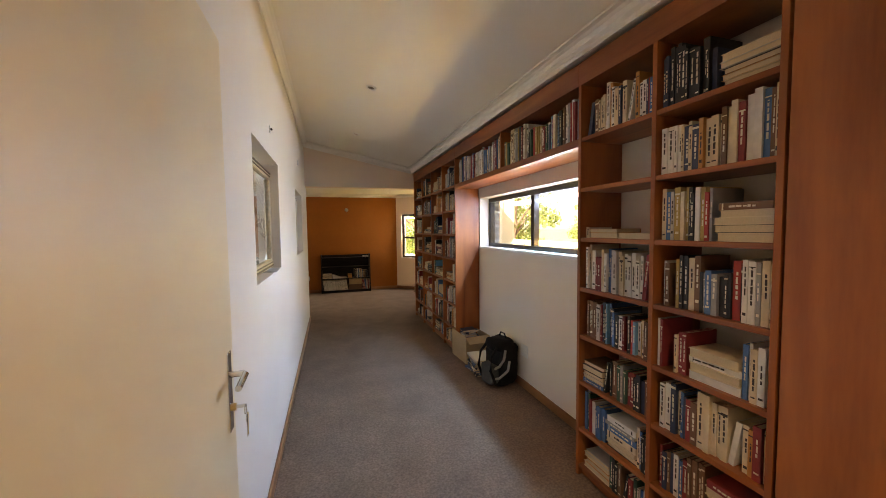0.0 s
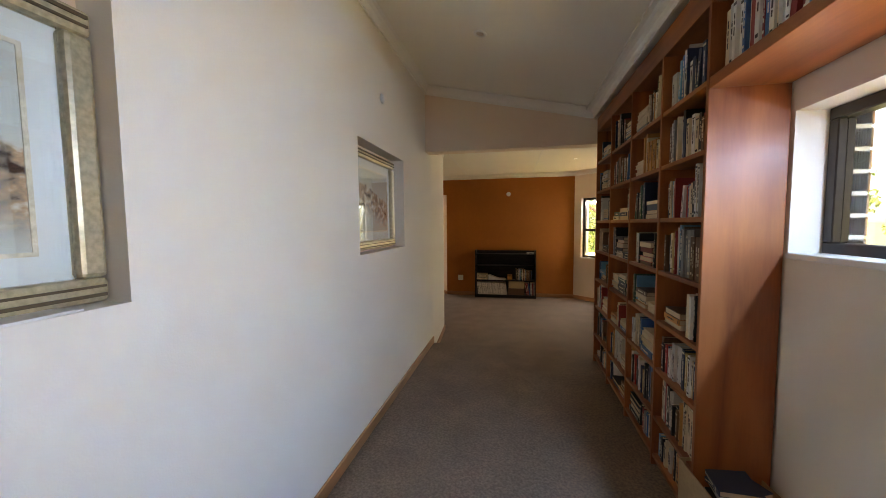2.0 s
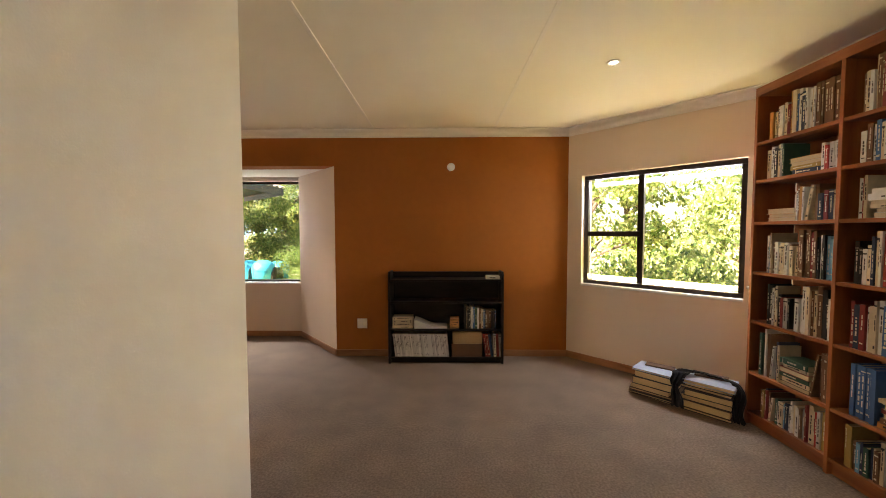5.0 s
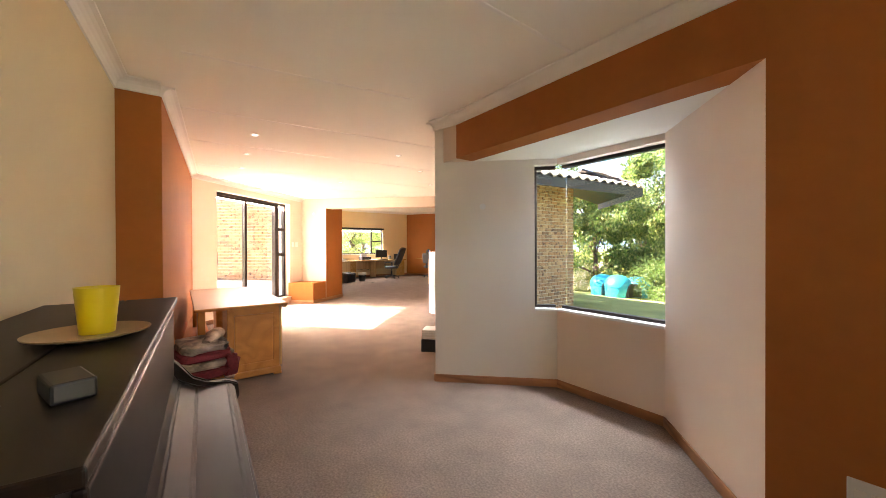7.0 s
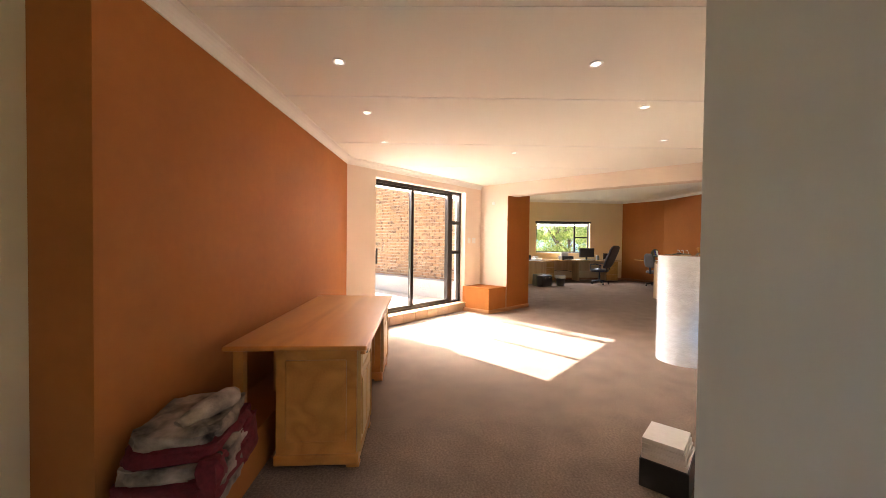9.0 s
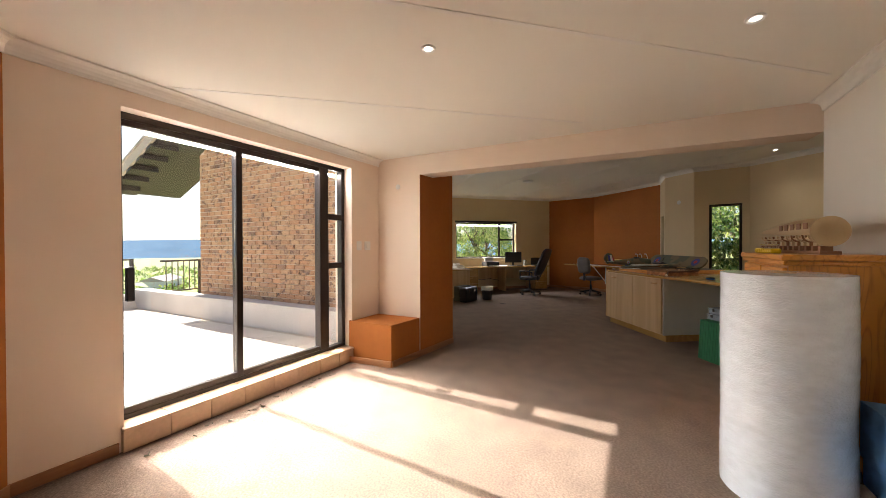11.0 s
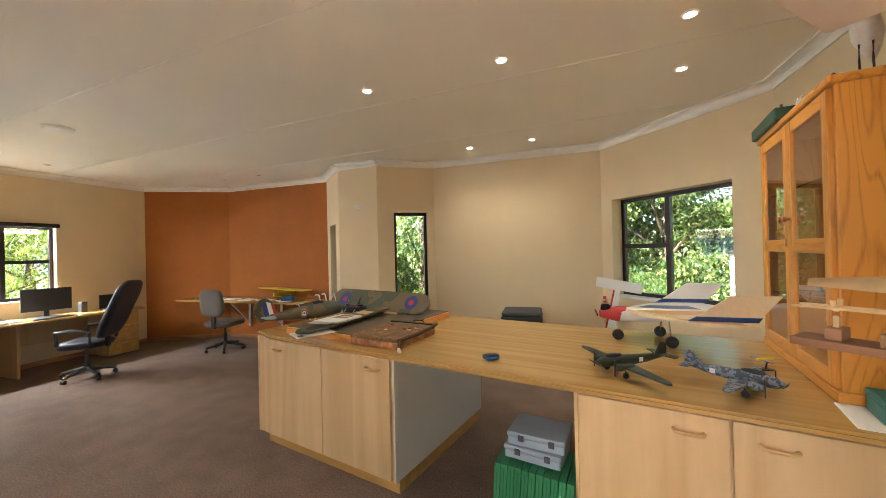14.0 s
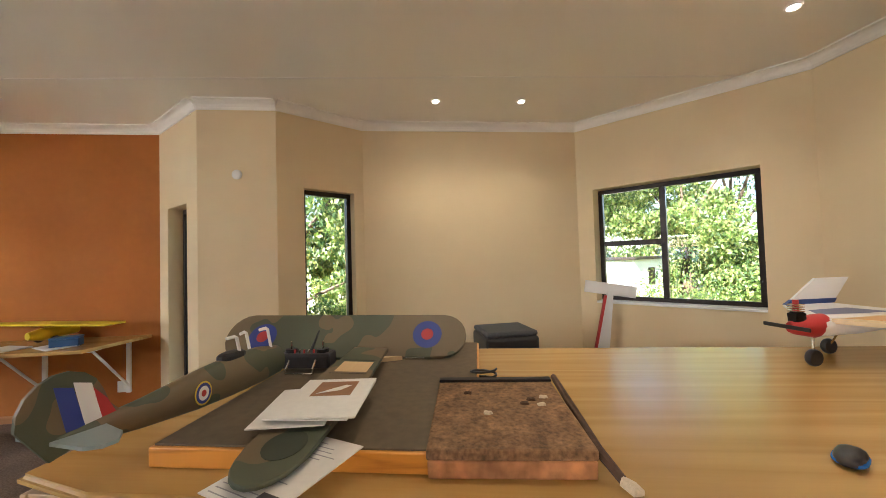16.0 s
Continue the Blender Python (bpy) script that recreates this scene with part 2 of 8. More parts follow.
def add_tube(bm, pts, r, segs=8, closed=False):
    """A tube along points."""
    pts = [Vector(p) for p in pts]
    rings = []
    n = len(pts)
    for i, p in enumerate(pts):
        if closed:
            d = pts[(i + 1) % n] - pts[i - 1]
        else:
            d = pts[min(i + 1, n - 1)] - pts[max(i - 1, 0)]
        q = d.normalized().to_track_quat("Z", "Y")
        rr = r[i] if isinstance(r, (list, tuple)) else r
        rings.append([bm.verts.new(p + q @ Vector((rr * math.cos(2 * math.pi * k / segs), rr * math.sin(2 * math.pi * k / segs), 0))) for k in range(segs)])
    for i in range(n if closed else n - 1):
        a, b = rings[i], rings[(i + 1) % n]
        for k in range(segs):
            bm.faces.new((a[k], a[(k + 1) % segs], b[(k + 1) % segs], b[k]))
    if not closed:
        bm.faces.new(rings[0][::-1])
        bm.faces.new(rings[-1])


def add_lathe(bm, profile, segs=24, m=None):
    """A turned shape from (radius, height) pairs."""
    rings = []
    for r, z in profile:
        ring = []
        for k in range(segs):
            a = 2 * math.pi * k / segs
            v = Vector((r * math.cos(a), r * math.sin(a), z))
            ring.append(bm.verts.new(m @ v if m is not None else v))
        rings.append(ring)
    for a, b in zip(rings, rings[1:]):
        for k in range(segs):
            bm.faces.new((a[k], a[(k + 1) % segs], b[(k + 1) % segs], b[k]))
    bm.faces.new(rings[0][::-1])
    bm.faces.new(rings[-1])


def add_prism(bm, poly, z0, z1, m=None):
    """An upright prism on a plan polygon; z1 may be a function of x and y."""
    f = (lambda x, y: z1) if not callable(z1) else z1
    g = (lambda x, y: z0) if not callable(z0) else z0
    tr = (lambda v: m @ v) if m is not None else (lambda v: v)
    lo = [bm.verts.new(tr(Vector((x, y, g(x, y))))) for x, y in poly]
    hi = [bm.verts.new(tr(Vector((x, y, f(x, y))))) for x, y in poly]
    n = len(poly)
    bm.faces.new(lo[::-1])
    bm.faces.new(hi)
    for i in range(n):
        bm.faces.new((lo[i], lo[(i + 1) % n], hi[(i + 1) % n], hi[i]))


def prism(poly, z0, z1, m=None):
    bm = bmesh.new()
    add_prism(bm, poly, z0, z1, m)
    return bm


def smooth(ob, angle=40):
    for p in ob.data.polygons:
        p.use_smooth = True
    ob.data.set_sharp_from_angle(angle=radians(angle))
    return ob


def along(p0, p1):
    """The pose whose x runs from p0 to p1 on plan, y to the left of it (into the room)."""
    d = Vector((p1[0] - p0[0], p1[1] - p0[1]))
    return pose(p0[0], p0[1], 0, 0, 0, math.degrees(math.atan2(d.y, d.x))), d.length


def wall(name, p0, p1, z0, z1, mat, openings=(), thick=0.25, label="", e0=0.0, e1=0.0):
    """A wall whose inner face runs from p0 to p1 with the room on its left; openings are (s0, s1, low, high)."""
    m, n = along(p0, p1)
    bm = bmesh.new()
    cuts = sorted(openings)
    s = -e0
    for a, b, lo, hi in cuts:
        if a > s:
            add_box(bm, (s, -thick, z0), (a, 0, z1))
        if lo > z0:
            add_box(bm, (a, -thick, z0), (b, 0, lo))
        if hi < z1:
            add_box(bm, (a, -thick, hi), (b, 0, z1))
        s = b
    if n + e1 - s > 0.001:
        add_box(bm, (s, -thick, z0), (n + e1, 0, z1))
    ob = link_bm(name, bm, mat)
    ob.matrix_world = m
    return tagged(ob, label or "plastered interior wall", "wall", kind="structure")


def skirting(p0, p1, z=0.0, h=0.075, cuts=()):
    m, n = along(p0, p1)
    bm = bmesh.new()
    s = 0.0
    for a, b in sorted(cuts) + [(n, n)]:
        if a - s > 0.02:
            add_box(bm, (s, 0.001, z), (a, 0.016, z + h), bevel=0.004, segs=1)
        s = b
    ob = link_bm("baseboard", bm, SKIRT)
    ob.matrix_world = m
    return tagged(ob, "stained wooden skirting board along the wall", "baseboard", kind="structure")


def cornice(p0, p1, z, z_end=None, size=0.085):
    """A cove moulding under the ceiling along a wall."""
    m, n = along(p0, p1)
    bm = bmesh.new()
    prof = [(0.0, 0.0), (0.0, -size), (0.012, -size)] + [
        (0.012 + (size - 0.024) * (1 - math.cos(a)), -size + 0.012 + (size - 0.024) * math.sin(a)) for a in (0.2, 0.6, 1.0, 1.35)] + [(size, -0.012), (size, 0.0)]
    ze = z if z_end is None else z_end
    a = [bm.verts.new((0, y, z + q)) for y, q in prof]
    b = [bm.verts.new((n, y, ze + q)) for y, q in prof]
    k = len(prof)
    for i in range(k):
        bm.faces.new((a[i], a[(i + 1) % k], b[(i + 1) % k], b[i]))
    bm.faces.new(a)
    bm.faces.new(b[::-1])
    ob = link_bm("cornice", bm, CORNICE)
    ob.matrix_world = m
    return tagged(ob, "white coved plaster cornice under the ceiling", "cornice", kind="structure")


def window(name, p0, p1, s0, s1, z0, z1, depth=0.16, bars_x=(), bars_y=(), fr=0.045, label="", sill=True, jambs=(True, True)):
    """A dark metal window set back in a wall from p0 to p1. bars_x: mullions (s); bars_y: transoms (z, sa, sb)."""
    m, n = along(p0, p1)
    e = thing(name, m, label or "dark bronze aluminium window with clear panes", "window", kind="structure")
    y0, y1 = -depth - 0.03, -depth + 0.03
    bm = bmesh.new()
    add_box(bm, (s0, y0, z0), (s1, y1, z0 + fr), bevel=0.004, segs=1)
    add_box(bm, (s0, y0, z1 - fr), (s1, y1, z1), bevel=0.004, segs=1)
    if jambs[0]:
        add_box(bm, (s0, y0, z0 + fr), (s0 + fr, y1, z1 - fr), bevel=0.004, segs=1)
    if jambs[1]:
        add_box(bm, (s1 - fr, y0, z0 + fr), (s1, y1, z1 - fr), bevel=0.004, segs=1)
    part("window_frame", bm, DARKFRAME, e)
    for s in bars_x:
        part("mullion", box((s - fr * 0.6, y0 + 0.002, z0 + fr), (s + fr * 0.6, y1 + 0.002, z1 - fr), 0.004), DARKFRAME, e)
    for z, a, b in bars_y:
        part("transom", box((a, y0 + 0.004, z - fr * 0.6), (b, y1 + 0.004, z + fr * 0.6), 0.004), DARKFRAME, e)
    xs = [s0 + fr] + list(bars_x) + [s1 - fr]
    for a, b in zip(xs, xs[1:]):
        g = part("pane", box((a, -depth - 0.004, z0 + fr), (b, -depth + 0.002, z1 - fr)), GLASS, e)
        g.visible_shadow = False
    if sill:
        part("window_sill", box((s0 + 0.001, y1 + 0.001, z0 - 0.02), (s1 - 0.001, 0.012, z0 + 0.004), 0.004), WHITE, e)
    return e


def sky_lamp(p0, p1, s0, s1, z1, power, depth=0.215, drop=0.085, size=0.05, colour=(1.0, 0.95, 0.88)):
    """Daylight that enters at the head of an opening and falls into the room."""
    m, n = along(p0, p1)
    la = bpy.data.lights.new("window_daylight", "AREA")
    la.shape, la.size, la.size_y = "RECTANGLE", s1 - s0, size
    la.energy, la.color = power, colour
    ob = new("window_daylight", la)
    eye = m @ Vector(((s0 + s1) / 2, -depth, z1 - drop))
    ob.matrix_world = look(eye, m @ Vector(((s0 + s1) / 2, -depth + 1, z1 - drop - 1.2)))
    return ob


def lawn_lamp(p0, p1, s0, s1, z0, power, depth, colour):
    """Daylight thrown up by the sunlit garden, entering at the foot of a window."""
    m, n = along(p0, p1)
    la = bpy.data.lights.new("lawn_daylight", "AREA")
    la.shape, la.size, la.size_y = "RECTANGLE", s1 - s0, 0.05
    la.energy, la.color = power, colour
    ob = new("lawn_daylight", la)
    eye = m @ Vector(((s0 + s1) / 2, -depth, z0 + 0.07))
    ob.matrix_world = look(eye, m @ Vector(((s0 + s1) / 2, -depth + 1, z0 + 0.07 + 0.75)))
    return ob


# ---------- structure ----------
STEP = 0.17
HC, HO = 2.585, 3.03          # ceiling heights: sitting room, office
# plan corners, room on the left hand as they are passed
P_ENT_R, P_COR_R = (2.5, -0.6), (2.5, 6.3)
P_R1, P_R2, P_R3 = (3.8, 6.3), (3.8, 8.96), (2.6, 10.16)
P_BAY0, P_BAY1, P_BAY2, P_PIER = (-0.055, 10.16), (-0.79, 10.95), (-1.74, 10.95), (-2.56, 10.10)
P_BEAM_R, P_OFF0 = (-6.13, 13.79), (-5.5, 13.90)
P_CF, P_CE, P_CD, P_CC, P_CB, P_CA = (-5.5, 16.26), (-6.77, 17.71), (-9.19, 17.72), (-9.92, 17.21), (-10.61, 17.21), (-11.35, 17.89)
P_B2, P_B3, P_W1, P_W2 = (-13.75, 17.87), (-15.05, 17.1), (-15.05, 9.6), (-13.1, 7.75)
P_COLB, P_COLF, P_SDR, P_SDL = (-9.22, 11.63), (-8.74, 11.03), (-9.21, 10.56), (-6.87, 8.20)
P_PIL, P_PIL0, P_COR_L, P_ENT_L = (-3.1, 7.93), (-3.1, 7.66), (0.41, 7.50), (0.49, -0.6)
P_COR_M = (0.49, 6.42)

# floors
f = link_bm("floor", prism([P_COR_L, (0.49, 6.42), (2.5, 6.42), P_COR_R, P_R1, P_R2, P_R3, P_BAY0, P_BAY1, P_BAY2, P_PIER, P_BEAM_R, P_OFF0, P_CF, P_CE, P_CD,
            P_CC, P_CB, P_CA, P_B2, P_B3, P_W1, P_W2, P_COLB, P_COLF, P_SDR, P_SDL, P_PIL, (-3.2, 7.90), (-3.2, 7.655), (-3.0, 7.655)], -0.12, 0.0), CARPET)
tagged(f, "worn brown-grey wall-to-wall carpet", "floor", kind="structure")
f = link_bm("floor_corridor", box((0.49, -0.6, -0.12), (2.5, 6.42, STEP), 0.012), CARPET)
tagged(f, "worn brown-grey carpet, one step above the room", "floor", kind="structure")

# ceilings
def corridor_z(x, y):
    return 2.99 - (x - 0.49) * 0.212
c = link_bm("ceiling_corridor", prism([(0.24, -0.8), (2.75, -0.8), (2.75, 6.16), (0.24, 6.16)], corridor_z, lambda x, y: corridor_z(x, y) + 0.1), CEIL)
tagged(c, "sloping white painted ceiling boards", "ceiling", kind="structure")
c = link_bm("ceiling_room", prism([(0.4, 6.32), (4.0, 6.32), (4.0, 9.1), (2.7, 10.36), (-2.6, 10.36), P_PIER, P_BEAM_R, (-6.2, 13.8), (-9.0, 10.98), (-9.4, 10.6),
            (-6.4, 7.4), (0.4, 7.4)], HC, HC + 0.1), CEIL)
tagged(c, "white ceiling boards with thin cover strips", "ceiling", kind="structure")
c = link_bm("ceiling_bay", prism([(0.0, 10.361), (-0.9, 11.2), (-1.8, 11.2), (-2.7, 10.361)], 2.185, 2.3), CEIL)
tagged(c, "white soffit over the bay window", "ceiling", kind="structure")
c = link_bm("ceiling_office", prism([(-5.2, 13.5), (-5.2, 16.4), (-6.6, 18.0), (-13.9, 18.1), (-15.3, 17.3), (-15.3, 9.4), (-13.1, 7.3), (-9.1, 11.3), (-8.86, 11.15), (-6.2, 13.86)], HO, HO + 0.1), CEIL)
tagged(c, "white office ceiling boards with thin cover strips", "ceiling", kind="structure")

# walls
wall("wall_corridor_window", P_ENT_R, P_COR_R, 0, 3.0, WHITEWALL, [(2.65, 4.67, 1.42, 1.975)], label="white plastered corridor wall with a strip window")
wall("wall_room_back", P_COR_R, P_R1, 0, 2.7, PEACH)
wall("wall_room_east", P_R1, P_R2, 0, 2.7, PEACH, e0=0.2, e1=0.2)
wall("wall_room_window", P_R2, P_R3, 0, 2.7, PEACH, [(0.14, 1.535, 0.86, 2.045)], label="pale peach plastered wall with a wide window")
wall("wall_brown", P_R3, P_BAY0, 0, 2.7, BROWN, label="terracotta brown plastered feature wall")
wall("wall_bay_header", P_BAY0, (-2.29, 10.16), 2.185, 2.7, BROWN, thick=0.2, label="terracotta brown plastered header over the bay")
w = link_bm("wall_bay_nib", prism([(-2.292, 10.162), (-2.292, 10.36), (-2.315, 10.36), (-2.498, 10.162)], 2.185, 2.7), PEACH)
tagged(w, "short peach plastered return beside the bay header", "wall", kind="structure")
wall("wall_bay_right", P_BAY0, P_BAY1, 0, 2.7, PEACH, thick=0.2)
wall("wall_bay_back", P_BAY1, P_BAY2, 0, 2.7, PEACH, [(0.0, 0.95, 0.745, 2.13)], thick=0.2)
wall("wall_bay_left", P_BAY2, P_PIER, 0, 2.7, WHITEWALL, [(0.0, 0.21, 0.745, 2.13)], thick=0.2)
wall("wall_diagonal", P_PIER, P_BEAM_R, 0, 3.2, WHITEWALL, thick=0.2, e0=-0.012)
w = link_bm("wall_office_south", prism([(-5.97, 13.915), (-5.25, 13.90), (-5.25, 13.2)], 0, 3.2), CREAM)
tagged(w, "cream plastered wall behind the pier", "wall", kind="structure")
wall("wall_office_east", P_OFF0, P_CF, 0, 3.2, CREAM)
wall("wall_office_window", P_CF, P_CE, 0, 3.2, CREAM, [(0.34, 1.75, 1.01, 2.25)])
wall("wall_office_north", P_CE, P_CD, 0, 3.2, CREAM)
wall("wall_office_slim", P_CD, P_CC, 0, 3.2, CREAM, [(0.11, 0.64, 0.35, 2.25)])
wall("wall_office_short", P_CC, P_CB, 0, 3.2, CREAM)
wall("wall_office_recess", P_CB, P_CA, 0, 3.2, CREAM, [(0.25, 0.76, 0.35, 2.12)])
wall("wall_office_brown", P_CA, P_B2, 0, 3.2, BROWN, label="terracotta brown plastered office wall")
wall("wall_office_brown_corner", P_B2, P_B3, 0, 3.2, BROWN, label="terracotta brown plastered office wall")
wall("wall_office_west", P_B3, P_W1, 0, 3.2, CREAM, [(1.3, 3.4, 1.03, 2.18), (4.8, 6.4, 1.0, 2.2)])
wall("wall_office_southwest", P_W1, P_W2, 0, 3.2, CREAM)
wall("wall_office_terrace", P_W2, (-9.48, 11.37), 0, 3.2, CREAM)
wall("wall_column", P_COLB, P_COLF, 0, 3.2, BROWN, thick=0.5, label="terracotta brown plastered pier")
wall("wall_beam_stub", P_COLF, P_SDR, 0, 2.7, PEACH, thick=0.3)
wall("wall_beam", P_BEAM_R, P_COLF, 2.335, 3.2, PEACH, thick=0.28, label="peach plastered beam over the office opening")
wall("wall_sliding_door", P_SDR, P_SDL, 0, 2.7, PEACH, [(0.53, 2.80, 0.16, 2.385)], thick=0.28)
wall("wall_brown_alcove", P_SDL, P_PIL, 0, 2.7, BROWN, thick=0.5, label="terracotta brown plastered wall")
wall("wall_piano", P_PIL0, P_COR_L, 0, 2.7, CREAM, e0=0.12, e1=-0.25)
tagged(link_bm("wall_corridor_corner", prism([P_COR_L, (0.16, 7.5114), (0.24, 6.42), P_COR_M], 0, 3.1), WHITEWALL), "white plastered wall end where the corridor opens out", "wall", kind="structure")
wall("wall_corridor_left", P_COR_M, P_ENT_L, 0, 3.1, WHITEWALL, [(1.035, 1.945, 1.36, 2.09), (3.305, 4.235, 1.36, 2.11)], label="white plastered corridor wall with picture niches")
wall("wall_entry", P_ENT_L, P_ENT_R, 0, 3.2, WHITEWALL)
b = link_bm("wall_corridor_beam", box((0.49, 6.16, 2.31), (2.5, 6.32, 3.1)), PEACH)
tagged(b, "peach plastered beam at the corridor's end", "wall", kind="structure")
b = link_bm("wall_corridor_return", box((2.5, 6.16, 2.31), (3.8, 6.3, 3.1)), PEACH)
tagged(b, "peach plastered wall above the corridor's end", "wall", kind="structure")

# daylight entering by the openings
for p0, p1, s0, s1, z1, w, c in ((P_ENT_R, P_COR_R, 2.8, 4.25, 1.97, 5.0, (0.30, 0.55, 1.0)), (P_R2, P_R3, 0.2, 1.48, 2.04, 3.2, (0.7, 0.85, 1.0)),
                                 (P_B3, P_W1, 1.4, 3.3, 2.175, 11, (0.92, 0.95, 1.0)), (P_B3, P_W1, 4.9, 6.3, 2.195, 9, (0.92, 0.95, 1.0)), (P_SDR, P_SDL, 0.6, 2.7, 2.38, 10, (1.0, 0.95, 0.88))):
    sky_lamp(p0, p1, s0, s1, z1, w, colour=c)
sky_lamp(P_BAY1, P_BAY2, 0.0, 0.95, 2.13, 9, 0.6, -0.32, 0.25, (0.72, 0.86, 1.0))
# light thrown up into the rooms by the sunlit lawn and leaves outside
for p0, p1, s0, s1, z0, w, d, c in ((P_ENT_R, P_COR_R, 2.8, 4.25, 1.42, 0.8, 0.2, (1.0, 0.76, 0.28)), (P_R2, P_R3, 0.2, 1.48, 0.86, 1.8, 0.17, (1.0, 0.86, 0.40))):
    lawn_lamp(p0, p1, s0, s1, z0, w, d, c)

# niche backs behind the pictures
for s0, s1 in ((2.08, 3.03), (4.35, 5.32)):
    b = link_bm("wall_niche_back", box((0.24 - 0.1, 7.5 - s1, 1.3), (0.382, 7.5 - s0, 2.15)), PEACH)
    tagged(b, "peach plastered back of a wall niche", "wall", kind="structure")

# windows
window("window_1", P_ENT_R, P_COR_R, 2.65, 4.67, 1.42, 1.975, 0.14, bars_x=(3.72,), label="dark bronze strip window above the corridor wall")
window("window_2", P_R2, P_R3, 0.14, 1.535, 0.86, 2.045, 0.09, bars_x=(0.96,), bars_y=((1.41, 0.96, 1.49),), label="wide dark bronze window with a small opening light")
window("window_3", P_BAY1, P_BAY2, 0.0, 0.95, 0.745, 2.13, 0.1, label="frameless-cornered bay window facing the garden", fr=0.03, jambs=(True, False))
window("window_4", P_BAY2, P_PIER, 0.0, 0.21, 0.745, 2.13, 0.1, label="narrow side pane of the bay window", fr=0.03, jambs=(False, True))
window("window_5", P_CF, P_CE, 0.34, 1.75, 1.01, 2.25, 0.19, bars_x=(1.11,), bars_y=((1.64, 1.11, 1.70),), label="dark bronze office window facing the garden")
window("window_6", P_CD, P_CC, 0.11, 0.64, 0.35, 2.25, 0.12, label="tall slim dark bronze window")
window("window_7", P_CB, P_CA, 0.25, 0.76, 0.35, 2.12, 0.16, label="tall slim dark bronze window seen edge-on")
window("window_8", P_B3, P_W1, 1.3, 3.4, 1.03, 2.18, 0.12, bars_x=(1.86,), bars_y=((1.62, 1.35, 1.86),), label="dark bronze office window over the desks")
window("window_9", P_B3, P_W1, 4.8, 6.4, 1.0, 2.2, 0.12, bars_x=(6.0,), label="dark bronze office window over the desks")

# sliding door
M_SD, n_sd = along(P_SDR, P_SDL)
sd = thing("door_1", M_SD, "dark bronze sliding patio door with a three-pane sidelight", "door", kind="structure")
part("door_frame", box((0.53, -0.20, 0.16), (2.80, -0.12, 0.205), 0.004), DARKFRAME, sd)
part("door_frame", box((0.53, -0.20, 2.335), (2.80, -0.12, 2.385), 0.004), DARKFRAME, sd)
part("door_frame", box((0.53, -0.20, 0.205), (0.58, -0.12, 2.335), 0.004), DARKFRAME, sd)
part("door_frame", box((2.75, -0.20, 0.205), (2.80, -0.12, 2.335), 0.004), DARKFRAME, sd)
part("stile", box((0.80, -0.21, 0.205), (0.93, -0.115, 2.335), 0.006), DARKFRAME, sd)
part("stile", box((1.855, -0.20, 0.205), (1.915, -0.125, 2.335), 0.006), DARKFRAME, sd)
for z in (1.18, 1.77):
    part("transom", box((0.58, -0.19, z - 0.035), (0.80, -0.12, z + 0.035), 0.004), DARKFRAME, sd)
for z in (0.205, 2.29):
    part("rail", box((0.93, -0.185, z), (2.75, -0.13, z + 0.045), 0.004), DARKFRAME, sd)
for a, b in ((0.58, 0.80), (0.93, 1.855), (1.915, 2.75)):
    g = part("pane", box((a, -0.163, 0.205), (b, -0.157, 2.335)), GLASS, sd)
    g.visible_shadow = False
hd = part("handle", box((2.70, -0.125, 1.02), (2.745, -0.07, 1.27), 0.01), BLACK, sd, "black moulded pull handle")
sill = thing("door_sill", M_SD, "row of terracotta-coloured tiles forming the patio door sill", "sill", kind="structure")
for i in range(8):
    x0 = 0.50 + i * 0.29
    part("tile", box((x0 + 0.003, -0.12, 0.15), (x0 + 0.287, 0.05, 0.17), 0.004), SILLTILE, sill)
    part("tile", box((x0 + 0.003, 0.002, 0.004), (x0 + 0.287, 0.04, 0.148), 0.004), SILLTILE, sill)

# bench in the corner by the patio door
bm = prism([(-8.385, 10.60), (-8.745, 11.02), (-9.20, 10.55), (-8.84, 10.145)], 0, 0.49)
tagged(link_bm("wall_bench", bm, BROWN), "low terracotta brown plastered ledge beside the patio door", "ledge", kind="structure")

# skirting boards and cornices
for a, b, z in ((P_COR_L, P_COR_M, 0), ((0.49, 6.42), (0.49, 1.5), STEP), (P_R2, P_R3, 0), (P_R3, P_BAY0, 0), (P_BAY0, P_BAY1, 0), (P_BAY1, P_BAY2, 0), (P_BAY2, P_PIER, 0),
                (P_PIER, P_BEAM_R, 0), (P_OFF0, P_CF, 0), (P_CF, P_CE, 0), (P_CE, P_CD, 0), (P_CC, P_CB, 0), (P_CA, P_B2, 0), (P_B2, P_B3, 0), (P_B3, P_W1, 0),
                (P_COLB, (-8.385, 10.60), 0), ((-8.385, 10.60), (-8.80, 10.10), 0), (P_SDL, P_PIL, 0), ((2.5, 2.0), (2.5, 3.93), STEP)):
    skirting(a, b, z)
skirting(P_SDR, P_SDL, 0, cuts=((0, 0.55), (0.5, 2.83)))
for a, b in ((P_R1, P_R2), (P_R2, P_R3), (P_R3, (-2.29, 10.16)), ((-2.29, 10.16), P_PIER), (P_PIER, P_BEAM_R), (P_SDR, P_SDL), (P_SDL, P_PIL), (P_PIL, P_PIL0), (P_PIL0, P_COR_L), (P_COR_L, (0.49, 6.32))):
    cornice(a, b, HC)
for a, b in ((P_OFF0, P_CF), (P_CF, P_CE), (P_CE, P_CD), (P_CD, P_CC), (P_CC, P_CB), (P_CB, P_CA), (P_CA, P_B2), (P_B2, P_B3), (P_B3, P_W1)):
    cornice(a, b, HO)
